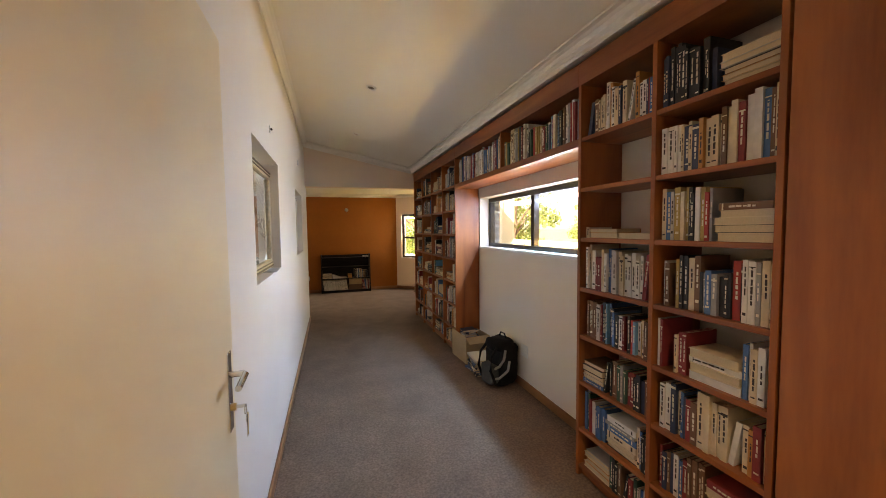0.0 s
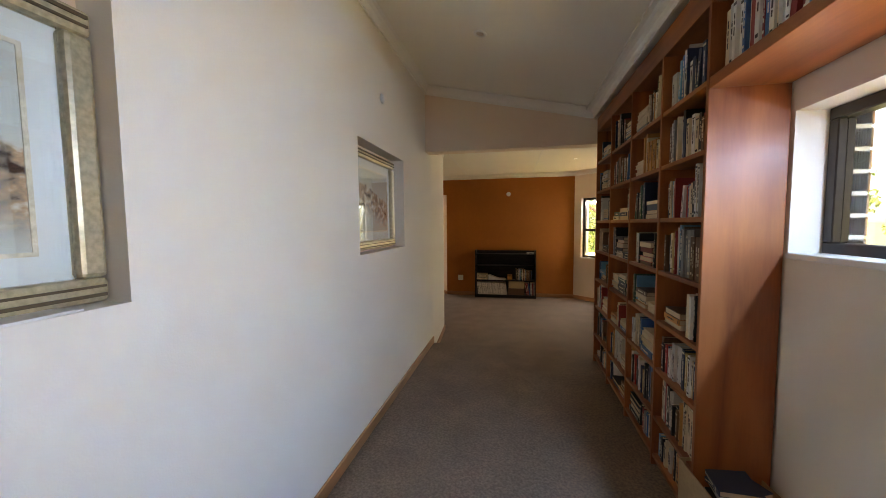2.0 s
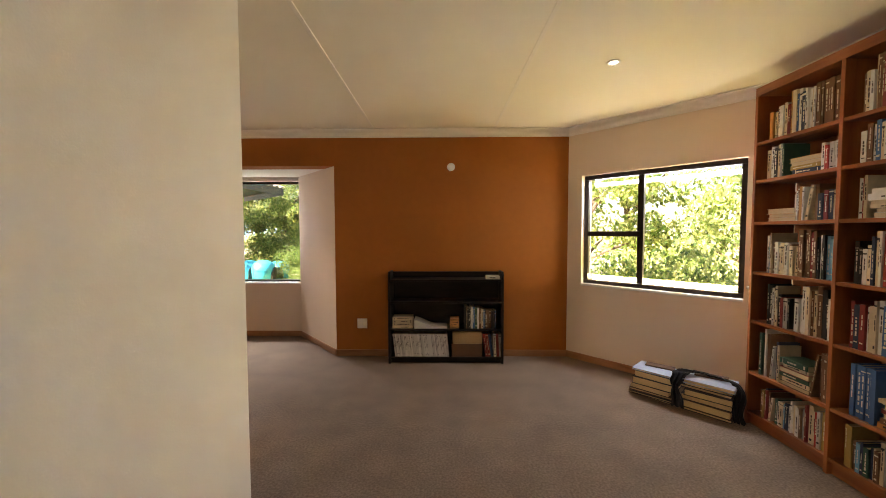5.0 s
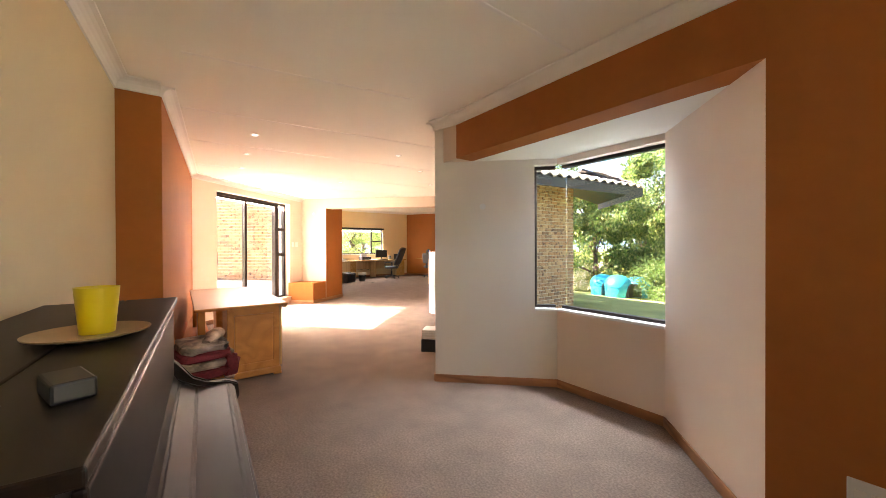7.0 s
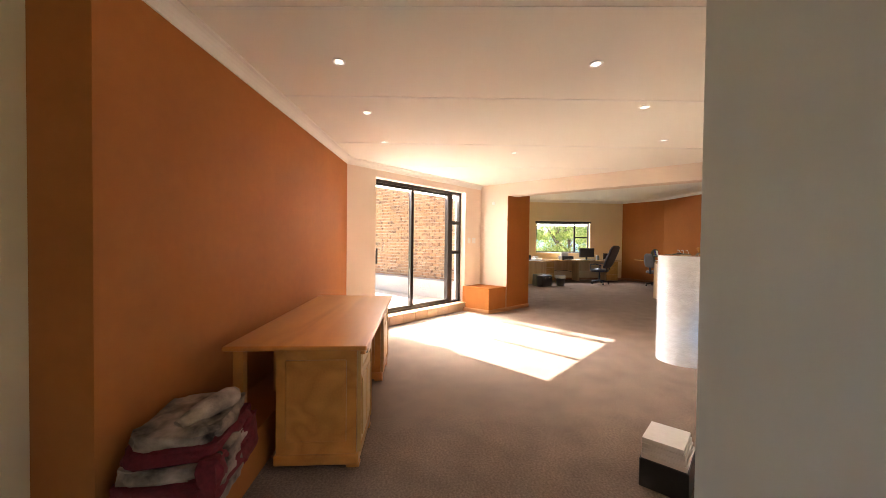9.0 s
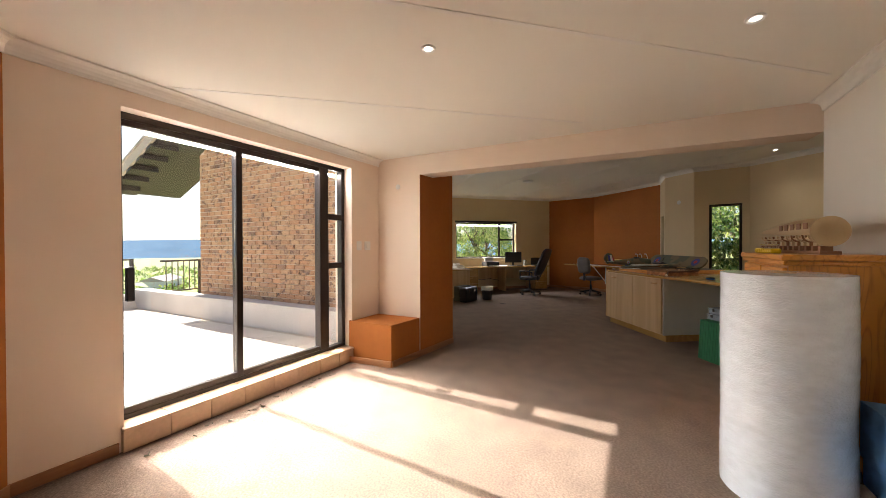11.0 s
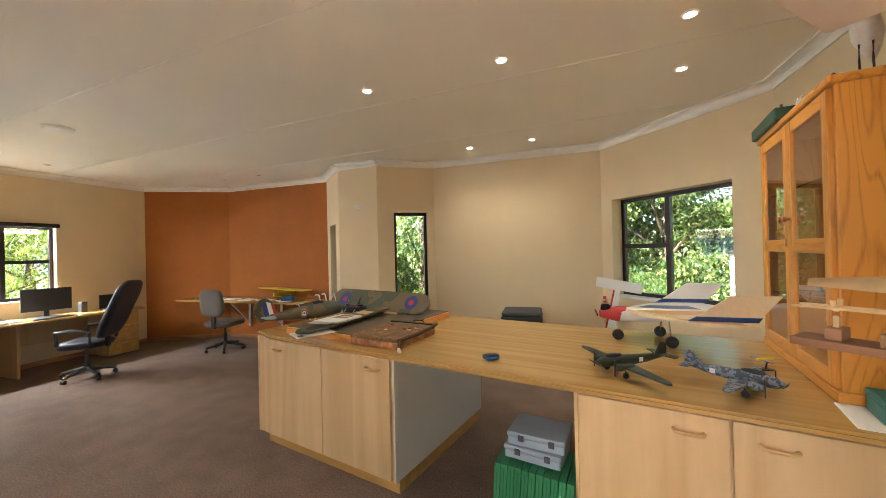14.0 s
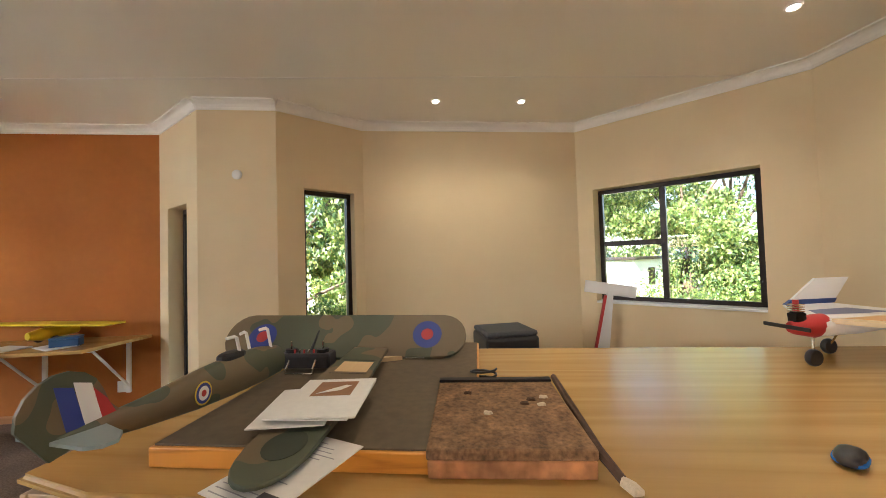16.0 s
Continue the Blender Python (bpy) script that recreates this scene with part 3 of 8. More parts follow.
cornice((2.17, -0.6), (2.17, 6.16), corridor_z(2.17, 0))
cornice((0.49, 6.16), (0.49, -0.6), 2.99)
cornice((2.17, 6.16), (0.49, 6.16), corridor_z(2.17, 0), 2.99)

# ceiling cover strips
def strip(p0, p1, z):
    m, n = along(p0, p1)
    ob = link_bm("ceiling_strip", box((0, -0.014, z - 0.004), (n, 0.014, z + 0.002), 0.002), CORNICE)
    ob.matrix_world = m
    tagged(ob, "thin white cover strip on the ceiling joint", "strip", kind="structure")
strip((0.45, 7.75), (0.41, 10.06), HC)
strip((1.83, 6.4), (1.76, 10.06), HC)
strip((-0.95, 7.75), (-0.98, 10.06), HC)
for x in (-2.32, -3.42, -4.55, -5.95, -7.25):
    strip((x - 0.1, max(8.05, 1.5 - x)), (x + 0.12, min(10.0 if x > -2.5 else 7.3 - x, 7.3 - x, 19.5 + x)), HC)
strip((-14.9, 15.75), (-5.6, 15.24), HO)
strip((-13.6, 16.98), (-5.9, 16.55), HO)
strip((-14.9, 14.45), (-6.0, 13.95), HO)
strip((-14.9, 13.2), (-7.3, 12.75), HO)

# downlights
def downlight(x, y, z, power=0.0, tilt=0.0, lit=True):
    e = thing("downlight", pose(x, y, z, 0, tilt, 0), "small round recessed ceiling downlight with a white rim", "downlight", "ceiling downlights")
    bm = bmesh.new()
    add_lathe(bm, [(0.046, 0.0), (0.044, -0.007), (0.037, -0.009), (0.031, -0.004), (0.031, 0.0)], 24)
    smooth(part("rim", bm, WHITE, e))
    bm = bmesh.new()
    add_cyl(bm, 0.026, 0.026, -0.0045, -0.0015, 20)
    part("bulb", bm, (LAMPGLOW if power else LAMPLOW) if lit else CHROME, e)
    if power:
        la = bpy.data.lights.new("downlight_beam", "SPOT")
        la.energy, la.color, la.spot_size, la.spot_blend, la.shadow_soft_size = power, (1.0, 0.86, 0.66), radians(120), 0.8, 0.035
        ob = new("downlight_beam", la)
        ob.matrix_world = look((x, y, z - 0.015), (x, y, 0))
for x, y in ((-4.02, 8.71), (-3.9, 10.43), (-4.97, 8.76), (-4.6, 11.22), (-5.96, 8.82), (-6.3, 10.51), (-5.54, 12.06), (2.37, 8.57)):
    downlight(x, y, HC)
for i, (x, y) in enumerate(((-6.45, 14.96), (-6.31, 15.72), (-7.61, 15.05), (-8.78, 15.11), (-8.43, 17.14), (-7.6, 17.11), (-13.07, 17.22), (-12.25, 17.22), (-14.3, 15.4), (-14.47, 13.78))):
    downlight(x, y, HO, 3.0 if i < 6 else 0, lit=i < 6)
# Unseen lit downlight added behind the walk's start to brighten door and cupboard.
downlight(1.35, -0.15, corridor_z(1.35, -0.15), 8.0, tilt=12)
for x, y in ((1.21, 3.38), (1.19, 4.94)):
    downlight(x, y, corridor_z(x, y), 0, tilt=12, lit=False)
e = thing("ceiling_fitting", pose(-12.21, 14.61, HO), "round white flat ceiling fitting", "ceiling fitting")
bm = bmesh.new(); add_lathe(bm, [(0.13, 0), (0.13, -0.012), (0.11, -0.03), (0.0001, -0.034)], 28)
smooth(part("disc", bm, WHITE, e))

# wall fittings
def detector(m, r=0.045, deep=0.4):
    e = thing("wall_sensor", m, "small round white sensor on the wall", "sensor", "wall sensors")
    bm = bmesh.new(); add_lathe(bm, [(r, 0), (r, 0.012 * deep), (r * 0.75, 0.03 * deep), (r * 0.3, 0.036 * deep), (0.0001, 0.036 * deep)], 24)
    smooth(part("body", bm, WHITE, e))
def facing(x, y, z, yaw):
    """A pose whose z points out of a wall that faces the plan angle yaw."""
    return pose(x, y, z, 0, 0, yaw) @ pose(0, 0, 0, 0, 90, 0)
detector(facing(1.276, 10.16, 2.167, -90))
detector(facing(-10.266, 17.21, 2.35, -90))
detector(facing(-2.23, 10.44, 1.74, -44), r=0.03, deep=0.15)
hook = thing("wall_hook", facing(0.49, 2.78, 2.28, 0), "small white plastic hook on the corridor wall", "hook")
part("plate", box((-0.022, -0.012, 0), (0.022, 0.012, 0.006), 0.002), WHITE, hook)
part("peg", box((-0.006, -0.006, 0.006), (0.006, 0.006, 0.018), 0.002), DARKFRAME, hook)
detector(facing(-8.98, 10.79, 2.2, -45), r=0.035)
detector(facing(0.49, 4.9, 2.45, 0), r=0.035)
def plate(x, y, z, yaw, w=0.115, h=0.115, sockets=True):
    e = thing("wall_socket", facing(x, y, z, yaw), "white plastic wall socket plate" if sockets else "white plastic light switch plate", "socket" if sockets else "switch", "wall plates")
    part("plate", box((-h / 2, -w / 2, 0), (h / 2, w / 2, 0.009), 0.004), WHITE, e)
    if sockets:
        for k in (-0.022, 0.022):
            part("socket_face", box((-0.02, k - 0.016, 0.009), (0.02, k + 0.016, 0.012), 0.003), CORNICE, e)
    else:
        part("rocker", box((-0.03, -0.03, 0.009), (0.03, 0.03, 0.014), 0.004), CORNICE, e)
plate(0.248, 10.16, 0.38, -90)
plate(-9.045, 10.39, 1.42, 45, sockets=False)
plate(-8.93, 10.275, 1.42, 45, 0.09, sockets=False)
plate(2.5, 3.06, 0.515, 180, 0.11, 0.11)
plate(-15.05, 15.3, 0.38, 0)
plate(-11.7, 17.88, 0.3, -90)

# ---------- books ----------
COVERS = [("dark navy", (0.03, 0.045, 0.09)), ("black", (0.02, 0.02, 0.022)), ("white", (0.72, 0.70, 0.66)), ("cream", (0.66, 0.55, 0.38)), ("dark red", (0.25, 0.03, 0.03)),
          ("blue", (0.05, 0.14, 0.32)), ("brown", (0.18, 0.09, 0.045)), ("grey", (0.28, 0.28, 0.28)), ("dark green", (0.03, 0.09, 0.06)), ("orange tan", (0.52, 0.24, 0.07)), ("pale grey", (0.52, 0.50, 0.47)), ("bright red", (0.42, 0.04, 0.03)), ("sky blue", (0.14, 0.36, 0.55)), ("ochre yellow", (0.42, 0.29, 0.09))]
PAPER = material("paper_edges", (0.66, 0.54, 0.37), 0.9, grain=0.12, grain_scale=120, stretch=(1, 8, 1))
PAPERWHITE = material("white_paper", (0.78, 0.76, 0.72), 0.85, grain=0.04)
INK_L = material("pale_print", (0.75, 0.70, 0.58), 0.6)
INK_D = material("dark_print", (0.05, 0.04, 0.04), 0.6)
COVERMATS = [material("cover_" + n.replace(" ", "_"), c, 0.45, grain=0.12, grain_scale=25, vary=0.25) for n, c in COVERS]
BOOKMESH = {}
def book_mesh(ci, style):
    """A closed book of unit size: x into the shelf from the spine, y thickness, z height."""
    key = (ci, style)
    if key not in BOOKMESH:
        bm = bmesh.new()
        def b(lo, hi, mi):
            vs = add_box(bm, lo, hi)
            for f in {f for v in vs for f in v.link_faces}:
                f.material_index = mi
        b((0, 0, 0), (1, 0.07, 1), 0)
        b((0, 0.93, 0), (1, 1, 1), 0)
        b((0, 0.07, 0), (0.03, 0.93, 1), 0)
        b((0.03, 0.07, 0.012), (0.97, 0.93, 0.985), 1)
        rs = random.Random(ci * 31 + style * 7)
        if style != 3:
            lo_, hi_ = rs.uniform(0.22, 0.45), rs.uniform(0.68, 0.92)
            z_ = lo_
            while z_ < hi_:                      # lettering down the spine, broken into words
                step_ = rs.uniform(0.05, 0.13)
                b((-0.006, rs.uniform(0.32, 0.40), z_), (0.001, rs.uniform(0.56, 0.66), min(z_ + step_, hi_)), 2)
                z_ += step_ + rs.uniform(0.015, 0.035)
        if style in (1, 4, 5, 6):
            q = rs.uniform(0.06, 0.16)
            b((-0.006, 0.2, q), (0.001, 0.8, q + rs.uniform(0.02, 0.06)), 2)
        if style in (2, 5, 7):
            q = rs.uniform(0.82, 0.93)
            b((-0.006, 0.02, q), (0.001, 0.98, q + rs.uniform(0.01, 0.05)), 2)
        me = bpy.data.meshes.new("book")
        bm.to_mesh(me)
        bm.free()
        ink = INK_D if ci in (2, 3, 9, 10) else INK_L
        for m in (COVERMATS[ci], PAPER, ink):
            me.materials.append(m)
        BOOKMESH[key] = me
    return BOOKMESH[key]
REST = []          # books past those kept singly
def book(m, size, ci, group, pages_out=False, lying=False, single=True):
    mm = m @ Matrix.Diagonal((*size, 1))
    me = book_mesh(ci, random.randrange(8))
    at = mm.translation
    if group == G2:
        single = at.y < 5.0 and 0.95 < at.z < 1.75
    elif group == G1:
        single = at.y > 1.46 and at.y < 1.96 and 0.9 < at.z < 1.5
    elif group == G4:
        single = at.y > 8.3 and 0.5 < at.z < 1.1
    if not single:
        REST.append((me, mm))
        return None
    ob = new("book", me)
    ob.matrix_world = mm
    how = "lying flat in a pile" if lying else "standing on a shelf"
    return tagged(ob, COVERS[ci][0] + " covered book " + how, "book", group)
G1, G2, G3, G4 = "books in the corridor bookcase", "books in the bookcase beside the step", "books in the low black bookcase", "books in the sitting room bookcase"
def join_rest():
    verts, faces, mats, slots = [], [], [], {}
    for me, mm in REST:
        k = len(verts)
        verts += [tuple(mm @ v.co) for v in me.vertices]
        for p in me.polygons:
            faces.append([k + i for i in p.vertices])
            mats.append(slots.setdefault(me.materials[p.material_index], len(slots)))
    me = bpy.data.meshes.new("shelved_books")
    me.from_pydata(verts, [], faces)
    for m in slots:
        me.materials.append(m)
    me.polygons.foreach_set("material_index", mats)
    me.update()
    tagged(new("shelved_books", me), "rows of mixed hardback and paperback books filling the shelves", "books", kind="stuff")
PALETTES = {"mixed": (0, 1, 1, 2, 3, 3, 4, 5, 6, 9, 6, 8, 7, 3, 2, 11, 12, 13, 1, 10, 3, 2), "dark": (0, 1, 1, 7, 6, 4, 8, 5, 3, 2, 6, 1), "pale": (2, 3, 3, 9, 3, 6, 2, 5, 0, 4), "cream": (3, 3, 10, 9, 3), "white": (2, 3, 2, 10, 2, 5, 4, 3), "black": (1, 1, 0)}
def fill(m, u0, u1, w, room, group, pal="mixed", stacks=0.2, empty=0.06, depth=0.17, set_back=0.02, hmin=0.62, lean=0.15):
    """Books along local y of m from u0 to u1 on a board at height w; local x runs into the shelf."""
    u = u0 + 0.008
    cs = PALETTES[pal]
    while u < u1 - 0.03:
        r = random.random()
        if r < empty:
            u += random.uniform(0.03, 0.09)
            continue
        if r < empty + stacks and u1 - u > 0.16:
            z, wd = w, random.uniform(0.125, 0.15)
            n = random.randint(2, max(2, int((room - 0.06) / 0.032)))
            for k in range(n):
                t = random.uniform(0.02, 0.036)
                if z + t > w + room - 0.02:
                    break
                ln = random.uniform(0.17, 0.21)
                mm = m @ pose(set_back + random.uniform(0, 0.02), u + wd + 0.002, z, 0, 0, random.uniform(-3, 3)) @ pose(0, 0, 0, 90, 0, 0)
                # lying: thickness up, page edges or spines outwards
                mm = m @ Matrix.Translation((set_back + random.uniform(0, 0.015), u + random.uniform(0.0, 0.008), z)) @ Matrix(((1, 0, 0, 0), (0, 0, 1, 0), (0, 1, 0, 0), (0, 0, 0, 1)))
                if random.random() < 0.65:
                    mm = mm @ Matrix.Translation((wd + 0.02, 0, 0)) @ Matrix.Diagonal((-1, 1, 1, 1))
                    book(mm, (wd + 0.02, t, min(ln, 0.2, u1 - u - 0.01)), random.choice(PALETTES["cream"] if random.random() < .6 else cs), group, lying=True)
                else:
                    book(mm, (wd + 0.02, t, min(ln, 0.2, u1 - u - 0.01)), random.choice(cs), group, lying=True)
                z += t
            u += 0.21
            continue
        run = random.randint(2, 7)
        hh = room * random.uniform(hmin, 0.93)
        pal_run = random.choice(cs)
        same = random.random() < 0.12
        for k in range(run):
            t = random.uniform(0.010, 0.028)
            if u + t > u1 - 0.006:
                u = u1
                break
            h = hh * random.uniform(0.9, 1.04) if not same else hh
            h = min(h, room - 0.012)
            ang = 0.0
            if k == run - 1 and random.random() < lean and u + t + h * 0.2 < u1:
                ang = random.uniform(5, 11)
            mm = m @ pose(set_back + random.uniform(0, 0.02), u + (h * math.sin(radians(ang)) if ang else 0), w + (0 if not ang else 0.0), ang, 0, 0)
            book(mm, (random.uniform(0.8, 1.0) * depth, t * 0.97, h * (0.96 if ang else 1)), pal_run if same else random.choice(cs), group)
            u += t + (h * math.sin(radians(ang)) if ang else 0.0005)
    return u

def bookcase(name, m, columns, levels, top, label, depth=0.29, plinth=STEP, back=SHELFWOOD, group="", t=0.022, head=0.06):
    """An open bookcase; local y along it, x into it, with a board at each level."""
    e = thing(name, m, label, "bookcase", group)
    u0, u1 = columns[0], columns[-1]
    part("plinth", box((0.03, u0, plinth), (0.05, u1, levels[0]), 0.002), SHELFWOOD_H, e)
    for i, u in enumerate(columns):
        part("upright", box((0, u - t / 2, plinth), (depth, u + t / 2, top), 0.002), SHELFWOOD, e)
    for a, b in zip(columns, columns[1:]):
        for z in levels:
            part("shelf", box((0.004, a + t / 2, z - 0.022), (depth - 0.008, b - t / 2, z), 0.002), SHELFWOOD_H, e)
    part("top_board", box((0.0, u0 - t / 2, top), (depth, u1 + t / 2, top + head), 0.002), SHELFWOOD_H, e)
    return e

LV = [0.24, 0.46, 0.74, 1.01, 1.285, 1.57, 1.85, 2.13]
TOPZ = 2.42
M_B = pose(2.2, 0, 0)
CA_, CB_ = [0.99, 1.46, 1.95], [4.09, 4.57, 5.09, 5.62, 6.15]
bookcase("bookcase", M_B, CA_, LV, TOPZ, "tall reddish-brown wooden bookcase full of books, built to the ceiling", head=0.125)
bookcase("bookcase", M_B, CB_, LV, TOPZ, "tall reddish-brown wooden bookcase crammed with books beside the step", head=0.125)
# bridge over the window
e = thing("bridge_shelf", M_B, "reddish-brown wooden shelf bridging over the corridor window", "shelf")
part("shelf", box((0.0, 1.962, 2.085), (0.285, 4.078, 2.13), 0.003), SHELFWOOD_H, e)
part("top_board", box((0.0, 1.962, TOPZ), (0.285, 4.078, TOPZ + 0.125), 0.003), SHELFWOOD_H, e)
part("divider", box((0.004, 2.94, 2.13), (0.285, 2.96, TOPZ), 0.002), SHELFWOOD, e)
# back boards and the cupboard at the entry
for a, b in ((4.09, 6.15),):
    w = link_bm("bookcase_back", box((2.488, a + 0.015, 0.24), (2.499, b - 0.015, TOPZ)), SHELFWOOD)
    tagged(w, "reddish-brown panel behind the shelves", "panel", kind="structure")
random.seed(5)
for ci, (a, b) in enumerate(zip(CA_, CA_[1:])):
    for li, z in enumerate(LV):
        rm = (LV + [TOPZ])[li + 1] - z - 0.024
        if ci == 1 and li in (5, 6):
            if li == 5:
                fill(M_B, a + 0.012, b - 0.012, z, 0.075, G1, "cream", 1.0, 0)
            continue
        fill(M_B, a + 0.012, b - 0.012, z, rm, G1, ("pale", "dark", "pale", "white", "mixed", "mixed", "pale", "black")[li] if ci == 0 else ("dark", "dark", "dark", "mixed", "white", "mixed", "pale", "pale")[li], 0.12 if li not in (0, 1) else 0.35, depth=0.2)
fill(M_B, 1.965, 2.93, 2.13, TOPZ - 2.13, G1, "mixed", 0, 0.02, depth=0.2)
fill(M_B, 2.965, 4.065, 2.13, TOPZ - 2.13, G1, "white", 0, 0.02, depth=0.2, hmin=0.8)
for ci, (a, b) in enumerate(zip(CB_, CB_[1:])):
    for li, z in enumerate(LV):
        rm = (LV + [TOPZ])[li + 1] - z - 0.024
        fill(M_B, a + 0.012, b - 0.012, z, rm, G2, "mixed" if ci == 0 else random.choice(("dark", "mixed", "dark", "pale")), 0.08 if ci == 0 else 0.42, depth=0.18)

cup = thing("cupboard", pose(2.2, 0, 0), "tall reddish-brown wooden cupboard with a round knob", "cupboard")
part("body", box((0.02, -0.55, STEP), (0.295, 0.975, 2.545), 0.003), SHELFWOOD, cup)
for a, b in ((-0.2, 0.36), (0.37, 0.968)):
    d = part("door", box((-0.004, a, STEP + 0.06), (0.018, b, 2.44), 0.004), SHELFWOOD, cup)
    bm = bmesh.new(); add_lathe(bm, [(0.012, 0), (0.012, 0.012), (0.024, 0.02), (0.026, 0.032), (0.016, 0.042), (0.0001, 0.044)], 20, pose(-0.004, b - 0.07 if a < 0 else a + 0.32, 1.12, 0, -90, 0))
    smooth(part("knob", bm, SHELFWOOD_H, d))

# open entry door along the wall
dr = thing("door_2", pose(0.53, 0.57, 0, 0, 0, 90.6), "cream painted flush door standing open with keys in its lock", "door", kind="structure")
part("leaf", box((0, -0.02, STEP + 0.006), (0.90, 0.02, STEP + 2.03), 0.003), DOORPAINT, dr)
hp = part("lock_plate", box((0.825, -0.0235, 1.03), (0.865, -0.0195, 1.27), 0.003), CHROME, dr)
bm = bmesh.new(); add_tube(bm, [(0.845, -0.022, 1.2), (0.845, -0.06, 1.2), (0.835, -0.066, 1.2), (0.74, -0.066, 1.195)], 0.009, 10)
smooth(part("handle", bm, CHROME, hp, "chrome lever handle"))
bm = bmesh.new(); add_cyl(bm, 0.011, 0.011, 0, 0.014, 16, pose(0.845, -0.022, 1.1, 90, 0, 0))
part("keyhole", bm, BRASS, hp)
key = thing("key_bunch", pose(0.53, 0.57, 0, 0, 0, 90.6), "bunch of metal keys hanging from the door lock", "keys")
bm = bmesh.new(); add_box(bm, (0.843, -0.062, 1.095), (0.847, -0.036, 1.105)); add_tube(bm, [(0.845 + 0.014 * math.cos(a), -0.06, 1.088 + 0.014 * math.sin(a)) for a in [k * 0.52 for k in range(12)]], 0.0014, 6, True)
part("ring", bm, CHROME, key)
for dx, an in ((-0.006, -8), (0.008, 12)):
    bm = bmesh.new(); add_cyl(bm, 0.012, 0.012, -0.001, 0.001, 16, pose(0.845 + dx, -0.064, 1.062, 90, 0, 0)); add_box(bm, (0.842 + dx, -0.065, 1.005), (0.848 + dx, -0.063, 1.052))
    part("key", bm, BRASS if dx > 0 else CHROME, key)

# framed pictures in the niches
GILT = material("gilt_frame", (0.50, 0.43, 0.29), 0.38, metal=0.5, grain=0.25, grain_scale=60)
PLYDARK = material("dark_gilt_line", (0.10, 0.065, 0.03), 0.5, grain=0.2)
MATBOARD = material("cream_mount", (0.50, 0.51, 0.45), 0.85, grain=0.03)
PICGLASS = glass("picture_glass")
def painting_mat(name, seed):
    m = bpy.data.materials.new(name)
    m.use_nodes = True
    nt = m.node_tree
    b = nt.nodes["Principled BSDF"]
    b.inputs["Roughness"].default_value = 0.12
    tc = nt.nodes.new("ShaderNodeTexCoord")
    sp = nt.nodes.new("ShaderNodeSeparateXYZ")
    nt.links.new(tc.outputs["Generated"], sp.inputs[0])
    ns = nt.nodes.new("ShaderNodeTexNoise")
    ns.noise_dimensions = "4D"
    ns.inputs["W"].default_value, ns.inputs["Scale"].default_value, ns.inputs["Detail"].default_value = seed, 11.0, 6
    nt.links.new(tc.outputs["Generated"], ns.inputs["Vector"])
    cr = nt.nodes.new("ShaderNodeValToRGB")
    el = cr.color_ramp.elements
    el[0].position, el[0].color = 0.38, (0.03, 0.022, 0.016, 1)
    el[1].position, el[1].color = 0.72, (0.62, 0.60, 0.52, 1)
    for pos, col in ((0.43, (0.16, 0.13, 0.09, 1)), (0.5, (0.30, 0.20, 0.11, 1)), (0.57, (0.42, 0.37, 0.27, 1))):
        x = el.new(pos)
        x.color = col
    nt.links.new(ns.outputs[0], cr.inputs[0])
    band = nt.nodes.new("ShaderNodeValToRGB")
    bl = band.color_ramp.elements
    bl[0].position, bl[0].color = 0.40, (0, 0, 0, 1)
    bl[1].position, bl[1].color = 0.93, (0, 0, 0, 1)
    for pos, v in ((0.62, 1), (0.90, 1)):
        x = bl.new(pos)
        x.color = (v, v, v, 1)
    tilt = nt.nodes.new("ShaderNodeMath")
    tilt.operation = "MULTIPLY_ADD"
    tilt.inputs[1].default_value = 0.30
    nt.links.new(sp.outputs["Y"], tilt.inputs[0])
    nt.links.new(sp.outputs["Z"], tilt.inputs[2])
    jag = nt.nodes.new("ShaderNodeMath")
    jag.operation = "MULTIPLY_ADD"
    jag.inputs[1].default_value = 0.22
    nt.links.new(ns.outputs[0], jag.inputs[0])
    nt.links.new(tilt.outputs[0], jag.inputs[2])
    nt.links.new(jag.outputs[0], band.inputs[0])
    mx = nt.nodes.new("ShaderNodeMix")
    mx.data_type = "RGBA"
    mx.inputs[6].default_value = (0.40, 0.40, 0.33, 1)
    nt.links.new(band.outputs[0], mx.inputs[0])
    nt.links.new(cr.outputs[0], mx.inputs[7])
    nt.links.new(mx.outputs[2], b.inputs["Base Color"])
    return m
